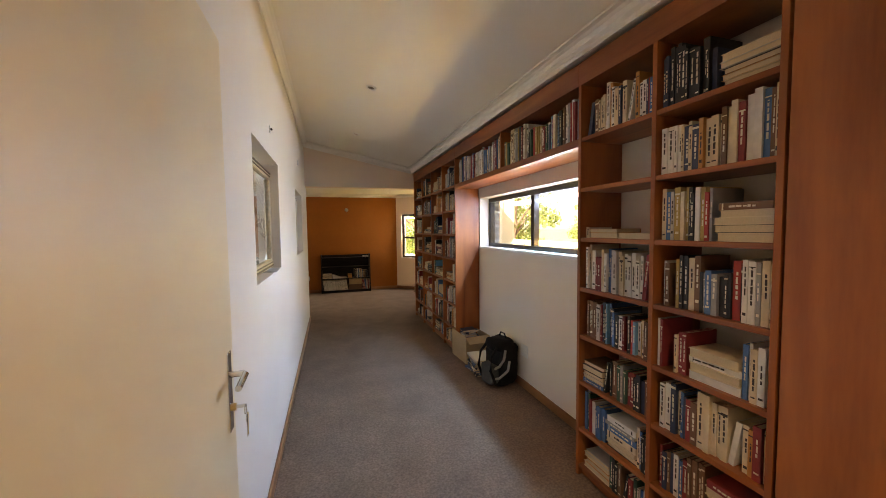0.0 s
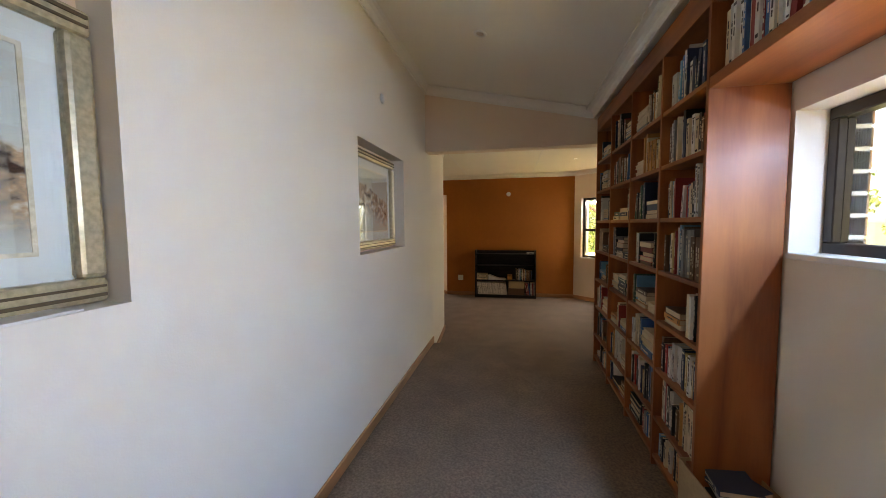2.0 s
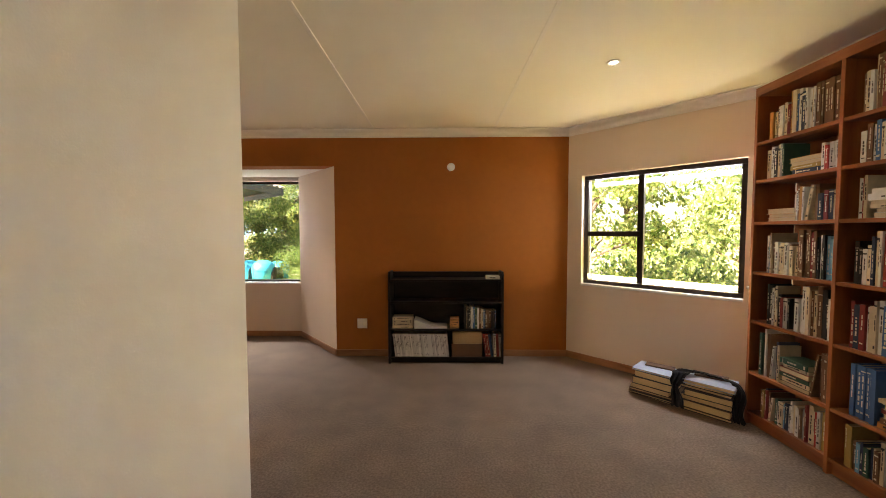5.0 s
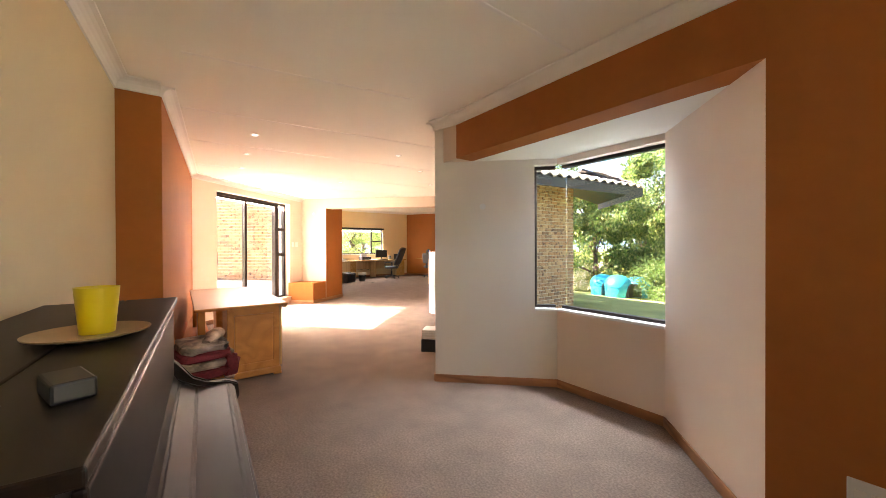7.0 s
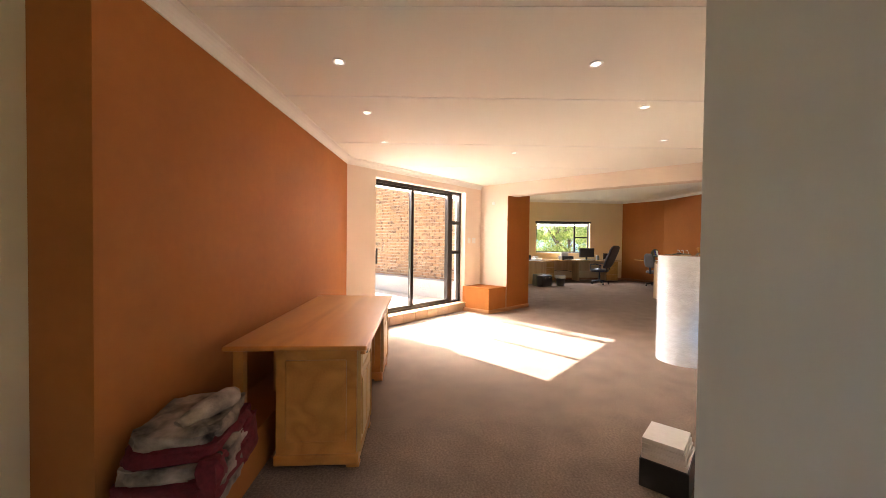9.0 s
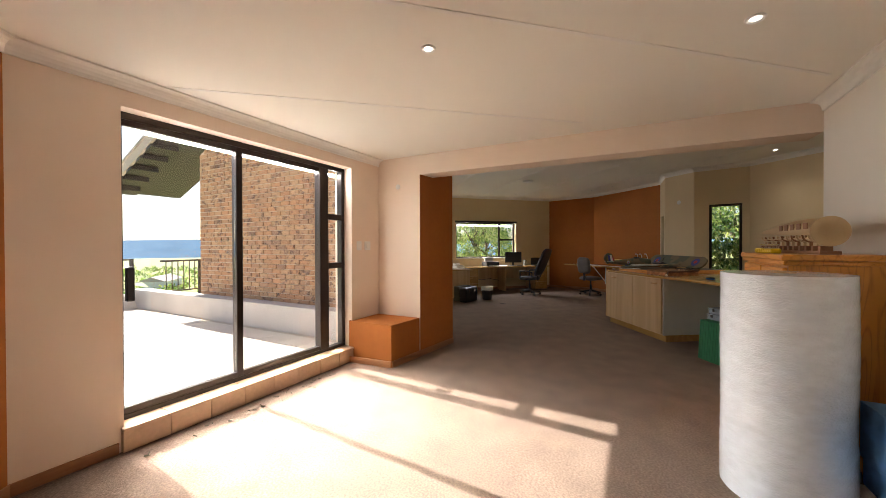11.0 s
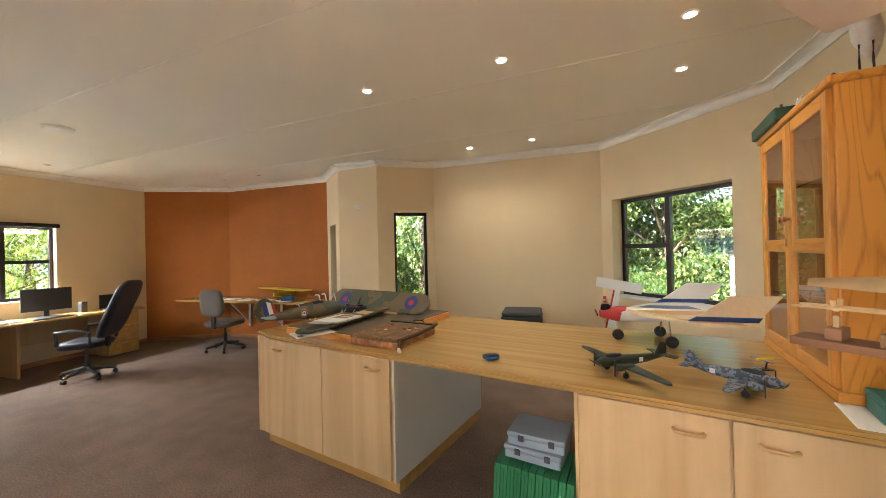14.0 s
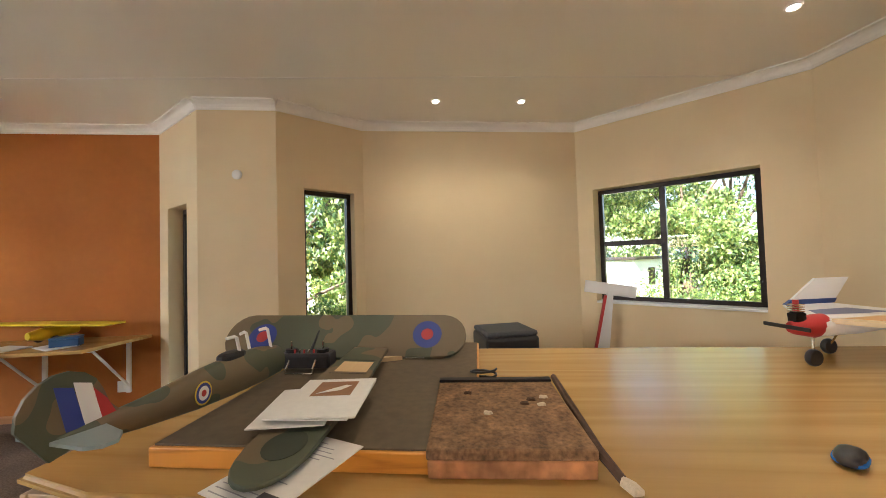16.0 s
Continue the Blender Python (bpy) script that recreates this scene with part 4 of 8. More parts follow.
def picture(y0, y1, z0, z1, seed):
    e = thing("framed_picture", pose(0.385, y0, z0), "watercolour street scene in a gilt frame with a cream mount", "picture", "framed pictures in the niches")
    w, h = y1 - y0, z1 - z0
    part("mount", box((0.012, 0.05, 0.05), (0.02, w - 0.05, h - 0.05)), MATBOARD, e)
    part("painting", box((0.02, 0.13, 0.13), (0.023, w - 0.13, h - 0.13)), painting_mat("watercolour", seed), e)
    for lo, hi in (((0, 0, 0), (0.05, w, 0.06)), ((0, 0, h - 0.06), (0.05, w, h)), ((0, 0, 0.06), (0.05, 0.06, h - 0.06)), ((0, w - 0.06, 0.06), (0.05, w, h - 0.06))):
        bm = box(lo, hi, 0.012)
        part("frame_side", bm, GILT, e)
    for lo, hi in (((0.05, 0.012, 0.014), (0.056, w - 0.012, 0.022)), ((0.05, 0.012, 0.036), (0.055, w - 0.012, 0.042)), ((0.05, 0.012, h - 0.022), (0.056, w - 0.012, h - 0.014)), ((0.05, 0.012, h - 0.042), (0.055, w - 0.012, h - 0.036))):
        part("frame_bead", box(lo, hi), PLYDARK, e)
    for lo, hi in (((0.02, 0.12, 0.12), (0.025, w - 0.12, 0.13)), ((0.02, 0.12, h - 0.13), (0.025, w - 0.12, h - 0.12)), ((0.02, 0.12, 0.13), (0.025, 0.13, h - 0.13)), ((0.02, w - 0.13, 0.13), (0.025, w - 0.12, h - 0.13))):
        part("mount_edge", box(lo, hi), GILT, e)
    g = part("picture_glass", box((0.028, 0.06, 0.06), (0.031, w - 0.06, h - 0.06)), PICGLASS, e)
    g.visible_shadow = False
picture(2.215, 3.11, 1.365, 2.06, 3.0)
picture(4.51, 5.30, 1.375, 2.06, 9.0)
e = thing("papers", pose(0.445, 2.75, 1.362, 0, 0, 3), "thin white booklet lying on the niche ledge", "papers")
part("sheet", box((-0.04, 0, 0), (0.06, 0.26, 0.004)), PAPERWHITE, e)
part("sheet", box((-0.035, 0.02, 0.004), (0.065, 0.24, 0.007)), PAPERWHITE, e)

# cardboard box, magazines and rucksack under the corridor window
CARD = material("cardboard", (0.50, 0.36, 0.21), 0.85, grain=0.08, grain_scale=60, stain=0.08, stain_scale=5)
bx = thing("cardboard_box", pose(2.33, 3.98, STEP, 0, 0, 4) @ Matrix.Diagonal((1, 1, 0.8, 1)), "open brown cardboard box of papers on the carpet", "box")
for lo, hi in (((-0.14, -0.19, 0), (0.14, -0.185, 0.36)), ((-0.14, 0.185, 0), (0.14, 0.19, 0.38)), ((-0.14, -0.185, 0), (-0.135, 0.185, 0.37)), ((0.135, -0.185, 0), (0.14, 0.185, 0.36)), ((-0.135, -0.185, 0), (0.135, 0.185, 0.006))):
    part("side", box(lo, hi), CARD, bx)
bm = bmesh.new(); add_box(bm, (-0.14, -0.19, 0.36), (0.14, -0.30, 0.364), None); bmesh.ops.rotate(bm, verts=bm.verts, cent=(0, -0.19, 0.36), matrix=Matrix.Rotation(radians(35), 3, "X"))
part("flap", bm, CARD, bx)
random.seed(11)
for k in range(5):
    e2 = pose(2.33 + random.uniform(-0.04, 0.04), 4.0 + random.uniform(-0.05, 0.05), STEP + 0.2 + 0.025 * k, random.uniform(-8, 8), random.uniform(-8, 8), random.uniform(-20, 20))
    book(e2 @ Matrix.Translation((-0.08, -0.1, 0)) @ Matrix(((1, 0, 0, 0), (0, 0, 1, 0), (0, 1, 0, 0), (0, 0, 0, 1))), (0.15, 0.022, 0.21), random.choice((0, 1, 6, 2)), "books in the cardboard box", lying=True)
for k in range(9):
    book(pose(2.28, 3.56, STEP + 0.018 * k, 0, 0, random.uniform(-14, 14)) @ Matrix.Translation((-0.1, -0.14, 0)) @ Matrix(((1, 0, 0, 0), (0, 0, 1, 0), (0, 1, 0, 0), (0, 0, 0, 1))), (0.21, 0.017, 0.28), random.choice((5, 0, 1, 4, 2, 10)), "magazines piled beside the box", lying=True)
RUCK = material("rucksack_nylon", (0.012, 0.012, 0.014), 0.8, spec=0.2, grain=0.2, grain_scale=80, bump=0.5, bump_scale=60)
RUCKG = material("rucksack_grey", (0.09, 0.095, 0.10), 0.8, spec=0.2, grain=0.2, grain_scale=80, bump=0.5, bump_scale=60)
RUCKP = material("pale_grey_piping", (0.30, 0.30, 0.30), 0.7, grain=0.1)
rk = thing("rucksack", pose(2.35, 3.24, STEP, 0, 0, 10) @ Matrix.Scale(0.9, 4), "black and grey rucksack slumped against the wall", "rucksack")
def blob(lo, hi, lean=0.0, power=0.35, seed=1, wob=0.02, segs=20):
    """A soft, rounded box with slack."""
    bm = bmesh.new()
    bmesh.ops.create_uvsphere(bm, u_segments=segs, v_segments=segs // 2 + 2, radius=1)
    lo, hi = Vector(lo), Vector(hi)
    for v in bm.verts:
        d = Vector([math.copysign(abs(c) ** power, c) for c in v.co])
        n = noise.noise(v.co * 2.3 + Vector((seed, 0, 0))) * wob
        p = lo + Vector([(d[i] * 0.5 + 0.5) * (hi - lo)[i] for i in range(3)]) + v.co.normalized() * n
        p.z = max(p.z, lo.z)
        p.x += (p.z - lo.z) * lean
        v.co = p
    return bm
smooth(part("body", blob((-0.13, -0.16, 0), (0.12, 0.16, 0.46), 0.05, 0.5, 1), RUCK, rk), 60)
smooth(part("pocket", blob((-0.20, -0.11, 0.03), (-0.08, 0.11, 0.24), 0.05, 0.45, 4, 0.012), RUCKG, rk), 60)
smooth(part("lid", blob((-0.15, -0.13, 0.36), (0.10, 0.13, 0.49), 0.05, 0.6, 6, 0.015), RUCK, rk), 60)
for k in (0, 1):
    bm = bmesh.new(); add_tube(bm, [(-0.06 + 0.05 * k, -0.155, 0.40 - 0.12 * k), (-0.09 + 0.05 * k, -0.168, 0.31 - 0.12 * k), (-0.125, -0.14, 0.24 - 0.12 * k), (-0.15, -0.09, 0.20 - 0.1 * k)], 0.013, 8)
    smooth(part("piping", bm, RUCKP, rk))
bm = bmesh.new(); add_tube(bm, [(0.02, -0.06, 0.48), (0.02, -0.03, 0.53), (0.02, 0.03, 0.53), (0.02, 0.06, 0.48)], 0.008, 8)
smooth(part("grab_loop", bm, RUCK, rk))
for k in (-0.09, 0.09):
    bm = bmesh.new(); add_tube(bm, [(-0.10, k, 0.44), (-0.19, k * 1.1, 0.34), (-0.21, k * 1.2, 0.2), (-0.15, k * 1.3, 0.05)], 0.014, 8)
    smooth(part("strap", bm, RUCK, rk))

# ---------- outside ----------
# Distance haze is put into the hills' blue base colour.
FAR = material("haze_tinted_hills", (0.16, 0.30, 0.44), 1.0, stain=0.2, stain_scale=0.01)
def ground_height(x, y):
    """Level lawn round the house, falling to a wide valley past the terrace."""
    d = -(0.80 * (x + 15.5) + 0.60 * (y - 4.5))
    t = min(max((d - 1.5) / 45.0, 0.0), 1.0)
    garden = 0.09 * min(max(y - 18.0, 0.0), 19.0)
    return -0.32 - garden - 15.0 * t * t * (3 - 2 * t)
bm = bmesh.new()
ticks = [-900, -600, -400, -280, -200, -140, -100] + [-80 + 4 * k for k in range(31)] + [60, 90, 140, 220, 400, 900]
grid = [[bm.verts.new((x, y, ground_height(x, y))) for y in ticks] for x in ticks]
for a, b in zip(grid, grid[1:]):
    for k in range(len(ticks) - 1):
        bm.faces.new((a[k], b[k], b[k + 1], a[k + 1]))
g = smooth(link_bm("ground", bm, GRASS))
tagged(g, "dry sunlit lawn falling to a green valley", "ground", kind="structure")
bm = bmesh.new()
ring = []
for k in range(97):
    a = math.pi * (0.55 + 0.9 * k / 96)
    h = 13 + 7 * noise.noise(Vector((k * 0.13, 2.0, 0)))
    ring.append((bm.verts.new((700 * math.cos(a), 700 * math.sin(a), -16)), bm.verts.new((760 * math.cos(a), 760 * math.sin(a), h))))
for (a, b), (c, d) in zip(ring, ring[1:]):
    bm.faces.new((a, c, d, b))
tagged(link_bm("backdrop", bm, FAR), "hills on the horizon with blue haze painted into their colour", "hills", kind="structure")

# brick outer skins
BRICKMESH = {}
def brick_mesh(mi):
    if mi not in BRICKMESH:
        bm = box((0.004, -0.02, 0.005), (0.226, 0.006, 0.079), 0.004, segs=1)
        me = bpy.data.meshes.new("brick")
        bm.to_mesh(me)
        bm.free()
        me.materials.append(BRICKS[mi])
        BRICKMESH[mi] = me
    return BRICKMESH[mi]
def brick_skin(name, p0, p1, z0, ztop, label, single=None, thick=0.06):
    """A brick-faced wall seen from its left side; ztop is a height or a function of the way along. single: (s0, s1, za, zb) of bricks kept as parts."""
    m, n = along(p0, p1)
    f = ztop if callable(ztop) else (lambda s: ztop)
    ob = link_bm(name, prism([(0, -thick), (n, -thick), (n, -0.008), (0, -0.008)], z0, lambda x, y: f(x)), MORTAR)
    ob.matrix_world = m
    tagged(ob, label, "wall", kind="structure")
    verts, faces, mats = [], [], []
    rows = int((max(f(0), f(n)) - z0) / 0.084)
    kept = 0
    for r in range(rows):
        z = z0 + r * 0.084
        s = -0.115 if r % 2 else 0.0
        while s < n - 0.02:
            a, b = max(s, 0), min(s + 0.23, n)
            s += 0.23
            if b - a < 0.05 or f((a + b) / 2) < z + 0.08:
                continue
            mi = random.choices((0, 1, 2, 3), (5, 4, 3, 0.7))[0]
            if single and kept < 300 and single[0] <= a and b <= single[1] and single[2] <= z <= single[3] and b - a > 0.2:
                o = new("brick", brick_mesh(mi))
                o.parent = ob
                o.matrix_basis = pose(a, random.uniform(-0.002, 0.002), z)
                kept += 1
                continue
            k = len(verts)
            y1 = random.uniform(0.003, 0.008)
            x0, x1, za, zb = a + 0.005, b - 0.005, z + 0.005, z + 0.079
            verts += [(x0, -0.02, za), (x1, -0.02, za), (x1, -0.02, zb), (x0, -0.02, zb), (x0 + .003, y1, za + .003), (x1 - .003, y1, za + .003), (x1 - .003, y1, zb - .003), (x0 + .003, y1, zb - .003)]
            faces += [(k + 4, k + 5, k + 6, k + 7), (k, k + 1, k + 5, k + 4), (k + 1, k + 2, k + 6, k + 5), (k + 2, k + 3, k + 7, k + 6), (k + 3, k, k + 4, k + 7)]
            mats += [mi] * 5
    if faces:
        me = bpy.data.meshes.new("bricks")
        me.from_pydata(verts, [], faces)
        for b in BRICKS:
            me.materials.append(b)
        me.polygons.foreach_set("material_index", mats)
        me.update()
        o = new("bricks", me)
        o.parent = ob
        tagged(o, kind="stuff")
    return ob
random.seed(21)
ob = brick_skin("wall_brick_terrace", (-9.38, 10.72), (-12.75, 7.35), 0.1, lambda s: 3.3 + 0.42 * (4.77 - s), "tan and brown facebrick gable wall beside the terrace", (0.0, 3.2, 0.6, 2.3))
brick_skin("wall_brick_end", (-12.75, 7.35), (-14.3, 8.9), 0.1, 3.3, "tan facebrick end wall")
ob = brick_skin("wall_brick_garden", (-5.22, 16.38), (-5.22, 12.9), -0.3, 3.0, "tan and brown facebrick outer wall of the office", (0.0, 3.4, 0.3, 2.4))
jb = thing("brick_jamb", pose(2.655, 4.07, 1.40), "facebrick jamb outside the corridor window", "bricks", kind="structure")
for k in range(7):
    part("brick", box((0.0, 0.0, k * 0.084 + 0.004), (0.105, 0.10, k * 0.084 + 0.08), 0.004), BRICKS[(0, 1, 0, 2, 1, 0, 1)[k]], jb)

# roofs: sloping slabs with rows of tiles, dark fascia boards
def roof_facet(eave0, eave1, up, rise, length, label, cols=None):
    """A tiled slope rising from the eave in plan direction up."""
    e0, e1 = Vector(eave0), Vector(eave1)
    d = (e1 - e0)
    n = d.length
    d.normalize()
    u = Vector((up[0], up[1], 0)).normalized()
    slope = (u + Vector((0, 0, rise))).normalized()
    e = thing("roof", Matrix.Identity(4), label, "roof", kind="structure")
    nrm = d.cross(slope)
    if nrm.z < 0:
        nrm = -nrm
    bm = bmesh.new()
    a = [e0, e1, e1 + slope * length, e0 + slope * length]
    lo = [bm.verts.new(v - nrm * 0.05) for v in a]
    hi = [bm.verts.new(v) for v in a]
    bm.faces.new(lo); bm.faces.new(hi[::-1])
    for i in range(4):
        bm.faces.new((lo[i], lo[(i + 1) % 4], hi[(i + 1) % 4], hi[i]))
    part("deck", bm, FASCIA, e)
    bm = bmesh.new()
    dn = Vector((0, 0, -0.22))
    off = u * 0.02
    q = [e0 - off, e1 - off, e1 + off, e0 + off]
    lo = [bm.verts.new(v + dn) for v in q]
    hi = [bm.verts.new(v) for v in q]
    bm.faces.new(lo); bm.faces.new(hi[::-1])
    for i in range(4):
        bm.faces.new((lo[i], lo[(i + 1) % 4], hi[(i + 1) % 4], hi[i]))
    part("fascia", bm, FASCIA, e)
    verts, faces = [], []
    rows = int(length / 0.33)
    nc = int(n / 0.3)
    for r in range(rows):
        base = e0 + slope * (r * 0.33 - 0.05)
        for c in range(nc):
            k = len(verts)
            for i in range(7):
                t = i / 6
                hgt = 0.03 + 0.035 * math.sin(t * 2 * math.pi) + random.uniform(-0.003, 0.003)
                p = base + d * ((c + t) * 0.3)
                verts += [tuple(p + nrm * (hgt + 0.03)), tuple(p + slope * 0.36 + nrm * hgt), tuple(p + nrm * hgt)]
            for i in range(6):
                j = k + i * 3
                faces += [(j, j + 3, j + 4, j + 1), (j, j + 2, j + 5, j + 3)]
    me = bpy.data.meshes.new("roof_tiles")
    me.from_pydata(verts, [], faces)
    me.materials.append(ROOFTILE)
    o = new("roof_tiles", me)
    o.parent = e
    tagged(o, kind="stuff")
    return e
roof_facet((-4.72, 12.2, 2.86), (-4.12, 17.75, 2.86), (-1, 0.1), 0.36, 1.7, "pale clay-tiled office roof with dark eaves")
roof_facet((-4.12, 17.75, 2.86), (-6.6, 19.9, 2.86), (-0.65, -0.75), 0.36, 1.6, "pale clay-tiled office roof with dark eaves")
# This overhang is unseen, added to keep sun off the office floor.
roof_facet((-16.25, 18.2, 2.75), (-16.25, 9.3, 2.75), (1, 0), 0.36, 1.5, "unseen clay-tiled overhang added to block sun at the desks' windows")
rf = thing("roof", Matrix.Identity(4), "dark timber gable eave with clay tiles over the brick wall", "roof", kind="structure")
mg, ng = along((-14.6, 5.5), (-9.3, 10.8))
for nm, a, b, lift, th, mt in (("barge_board", -0.62, -0.57, 0.0, 0.2, ROOFTILE), ("soffit_board", -0.57, 0.9, 0.06, 0.05, FASCIA), ("roof_cover", -0.64, 0.9, 0.2, 0.06, ROOFTILE)):
    bm = bmesh.new()
    add_prism(bm, [(0, a), (ng, a), (ng, b), (0, b)], lambda x, y: 2.62 + 0.42 * x + lift, lambda x, y: 2.62 + 0.42 * x + lift + th, mg)
    part(nm, bm, mt, rf)
for k in range(7):
    x = 0.15 + k * 0.42
    bm = bmesh.new()
    add_prism(bm, [(x, -0.60), (x + 0.2, -0.60), (x + 0.2, -0.1), (x, -0.1)], lambda a, b: 2.62 + 0.42 * a - 0.06, lambda a, b: 2.62 + 0.42 * a + 0.05, mg)
    part("rafter", bm, FASCIA, rf)

# terrace with tiles, kerb and railing
ter = thing("terrace", pose(-9.21 - 0.2, 10.36 - 0.2, 0, 0, 0, -45), "sunlit terrace of pale square tiles", "terrace", kind="structure")
part("slab", box((-0.3, -7.0, -0.3), (9.0, -0.02, 0.068)), MORTAR, ter)
tm = bpy.data.meshes.new("tile")
bm = box((0.004, 0.004, 0.07), (0.396, 0.396, 0.09), 0.003, segs=1)
bm.to_mesh(tm); bm.free(); tm.materials.append(TILE)
for i in range(17):
    for j in range(15):
        o = new("tile", tm)
        o.parent = ter
        o.matrix_basis = pose(0.12 + i * 0.4, -0.42 - j * 0.4, random.uniform(-0.0015, 0.0015))
part("kerb", box((-0.28, -6.4, 0.068), (0.0, -0.1, 0.48), 0.01), RENDERED, ter)
part("kerb", box((0.0, -6.4, 0.068), (6.5, -6.15, 0.38), 0.01), RENDERED, ter)
rl = thing("railing", ter.matrix_world.copy(), "dark metal balustrade along the terrace edge", "railing")
part("top_rail", box((0.0, -6.30, 1.12), (6.5, -6.25, 1.155), 0.006), FASCIA, rl)
part("bottom_rail", box((0.0, -6.29, 0.47), (6.5, -6.26, 0.50), 0.004), FASCIA, rl)
for k in range(54):
    part("baluster", box((0.06 + k * 0.12, -6.283, 0.5), (0.075 + k * 0.12, -6.268, 1.12)), FASCIA, rl)
for k in range(5):
    part("post", box((0.0 + k * 1.6, -6.3, 0.38), (0.05 + k * 1.6, -6.25, 1.12), 0.004), FASCIA, rl)

# balustrade past the end of the brick wing
rm_ = ter.matrix_world @ pose(-9.6, -5.8, 0)
rp = link_bm("plinth_wall", box((0, -0.12, -0.32), (9.3, 0.12, 0.30), 0.01), RENDERED)
rp.matrix_world = rm_
tagged(rp, "low rendered plinth wall below the balustrade", "wall", kind="structure")
r2 = thing("railing", rm_, "dark metal balustrade on a low wall past the terrace", "railing")
part("top_rail", box((0.0, -0.025, 1.08), (9.3, 0.025, 1.12), 0.006), FASCIA, r2)
part("bottom_rail", box((0.0, -0.015, 0.40), (9.3, 0.015, 0.43), 0.004), FASCIA, r2)
for k in range(77):
    part("baluster", box((0.06 + k * 0.12, -0.008, 0.43), (0.076 + k * 0.12, 0.008, 1.08)), FASCIA, r2)
for k in range(7):
    part("post", box((k * 1.41, -0.025, 0.30), (k * 1.41 + 0.05, 0.025, 1.08), 0.004), FASCIA, r2)

# trees and shrubs
def leaf_material(name, colour):
    """Leaf surface that also lets light through."""
    m = material(name, colour, 0.5, grain=0.4, grain_scale=3, stain=0.3, stain_scale=0.7)
    nt = m.node_tree
    bs = nt.nodes["Principled BSDF"]
    tr = nt.nodes.new("ShaderNodeBsdfTranslucent")
    tr.inputs["Color"].default_value = (colour[0] * 1.5, colour[1] * 1.5, colour[2], 1)
    mx = nt.nodes.new("ShaderNodeMixShader")
    mx.inputs[0].default_value = 0.45
    nt.links.new(bs.outputs[0], mx.inputs[1])
    nt.links.new(tr.outputs[0], mx.inputs[2])
    nt.links.new(mx.outputs[0], nt.nodes["Material Output"].inputs[0])
    return m
LEAFA = leaf_material("leaf_green", (0.13, 0.20, 0.05))
LEAFB = leaf_material("leaf_light", (0.34, 0.37, 0.14))
LEAFC = leaf_material("leaf_dark", (0.065, 0.12, 0.04))
BARK = material("bark", (0.11, 0.075, 0.05), 0.9, grain=0.3, grain_scale=20, bump=0.8, bump_scale=25)
def leaves(name, parent, centres, n, size, mats, seed):
    """A crown of many small separate leaves scattered in uneven clumps."""
    rnd = random.Random(seed)
    verts, faces, mi = [], [], []
    for _ in range(n):
        c, r = rnd.choice(centres)
        v = Vector((rnd.gauss(0, 1), rnd.gauss(0, 1), rnd.gauss(0, 1))).normalized() * r * rnd.uniform(0.55, 1.08)
        v.z *= 0.8
        p = Vector(c) + v
        q = Euler((rnd.uniform(0, 6.3), rnd.uniform(0, 6.3), rnd.uniform(0, 6.3))).to_matrix()
        s = size * rnd.uniform(0.6, 1.4)
        k = len(verts)
        for x, y, z in ((-0.5, 0, 0), (0, -0.28, 0.06), (0.55, 0, 0), (0, 0.28, 0.06)):
            verts.append(tuple(p + q @ Vector((x * s, y * s, z * s))))
        faces.append((k, k + 1, k + 2, k + 3))
        mi.append(rnd.choices(range(len(mats)), (5, 3, 2)[:len(mats)])[0])
    me = bpy.data.meshes.new(name)
    me.from_pydata(verts, [], faces)
    for m in mats:
        me.materials.append(m)
    me.polygons.foreach_set("material_index", mi)
    me.update()
    o = new(name, me)
    o.parent = parent
    return o
def tree(h, spread, seed, label, size=0.12, n=22000, mats=None):
    rnd = random.Random(seed)
    e = thing("tree", Matrix.Identity(4), label, "tree", "garden trees")
    bm = bmesh.new()
    add_tube(bm, [(0, 0, -0.05), (0.05, 0.03, h * 0.25), (-0.04, 0.06, h * 0.5), (0.05, 0, h * 0.85)], [0.16, 0.13, 0.09, 0.02], 9)
    smooth(part("trunk", bm, BARK, e))
    centres = []
    for k in range(8):
        a = k * 2.4 + rnd.uniform(-0.4, 0.4)
        z = h * rnd.uniform(0.28, 0.95)
        r = spread * rnd.uniform(0.45, 1.0) * (1.1 - 0.5 * z / h)
        p = (r * math.cos(a), r * math.sin(a), z)
        bm = bmesh.new()
        add_tube(bm, [(0, 0, z * 0.6), (p[0] * 0.5, p[1] * 0.5, z * 0.82), p], [0.06, 0.04, 0.012], 6)
        part("limb", bm, BARK, e)
        centres.append((p, spread * rnd.uniform(0.32, 0.5)))
    centres.append(((0, 0, h * 0.9), spread * 0.45))
    for k in range(16):
        a = rnd.uniform(0, 6.3)
        z = h * rnd.uniform(0.08, 1.0)
        r = spread * rnd.uniform(0.5, 1.15) * (1.15 - 0.5 * z / h)
        centres.append(((r * math.cos(a), r * math.sin(a), z), spread * rnd.uniform(0.15, 0.3)))
    leaves("crown", e, centres, n, size, mats or (LEAFA, LEAFB, LEAFC), seed)
    return e
tA = tree(5.2, 2.2, 1, "leafy green garden tree with a broad uneven crown")
tB = tree(4.2, 1.9, 2, "sunlit yellow-green garden tree", n=6000, mats=(LEAFB, LEAFA, LEAFA))
tC = tree(6.5, 2.6, 3, "dark green garden tree with dense foliage", mats=(LEAFC, LEAFA, LEAFB))
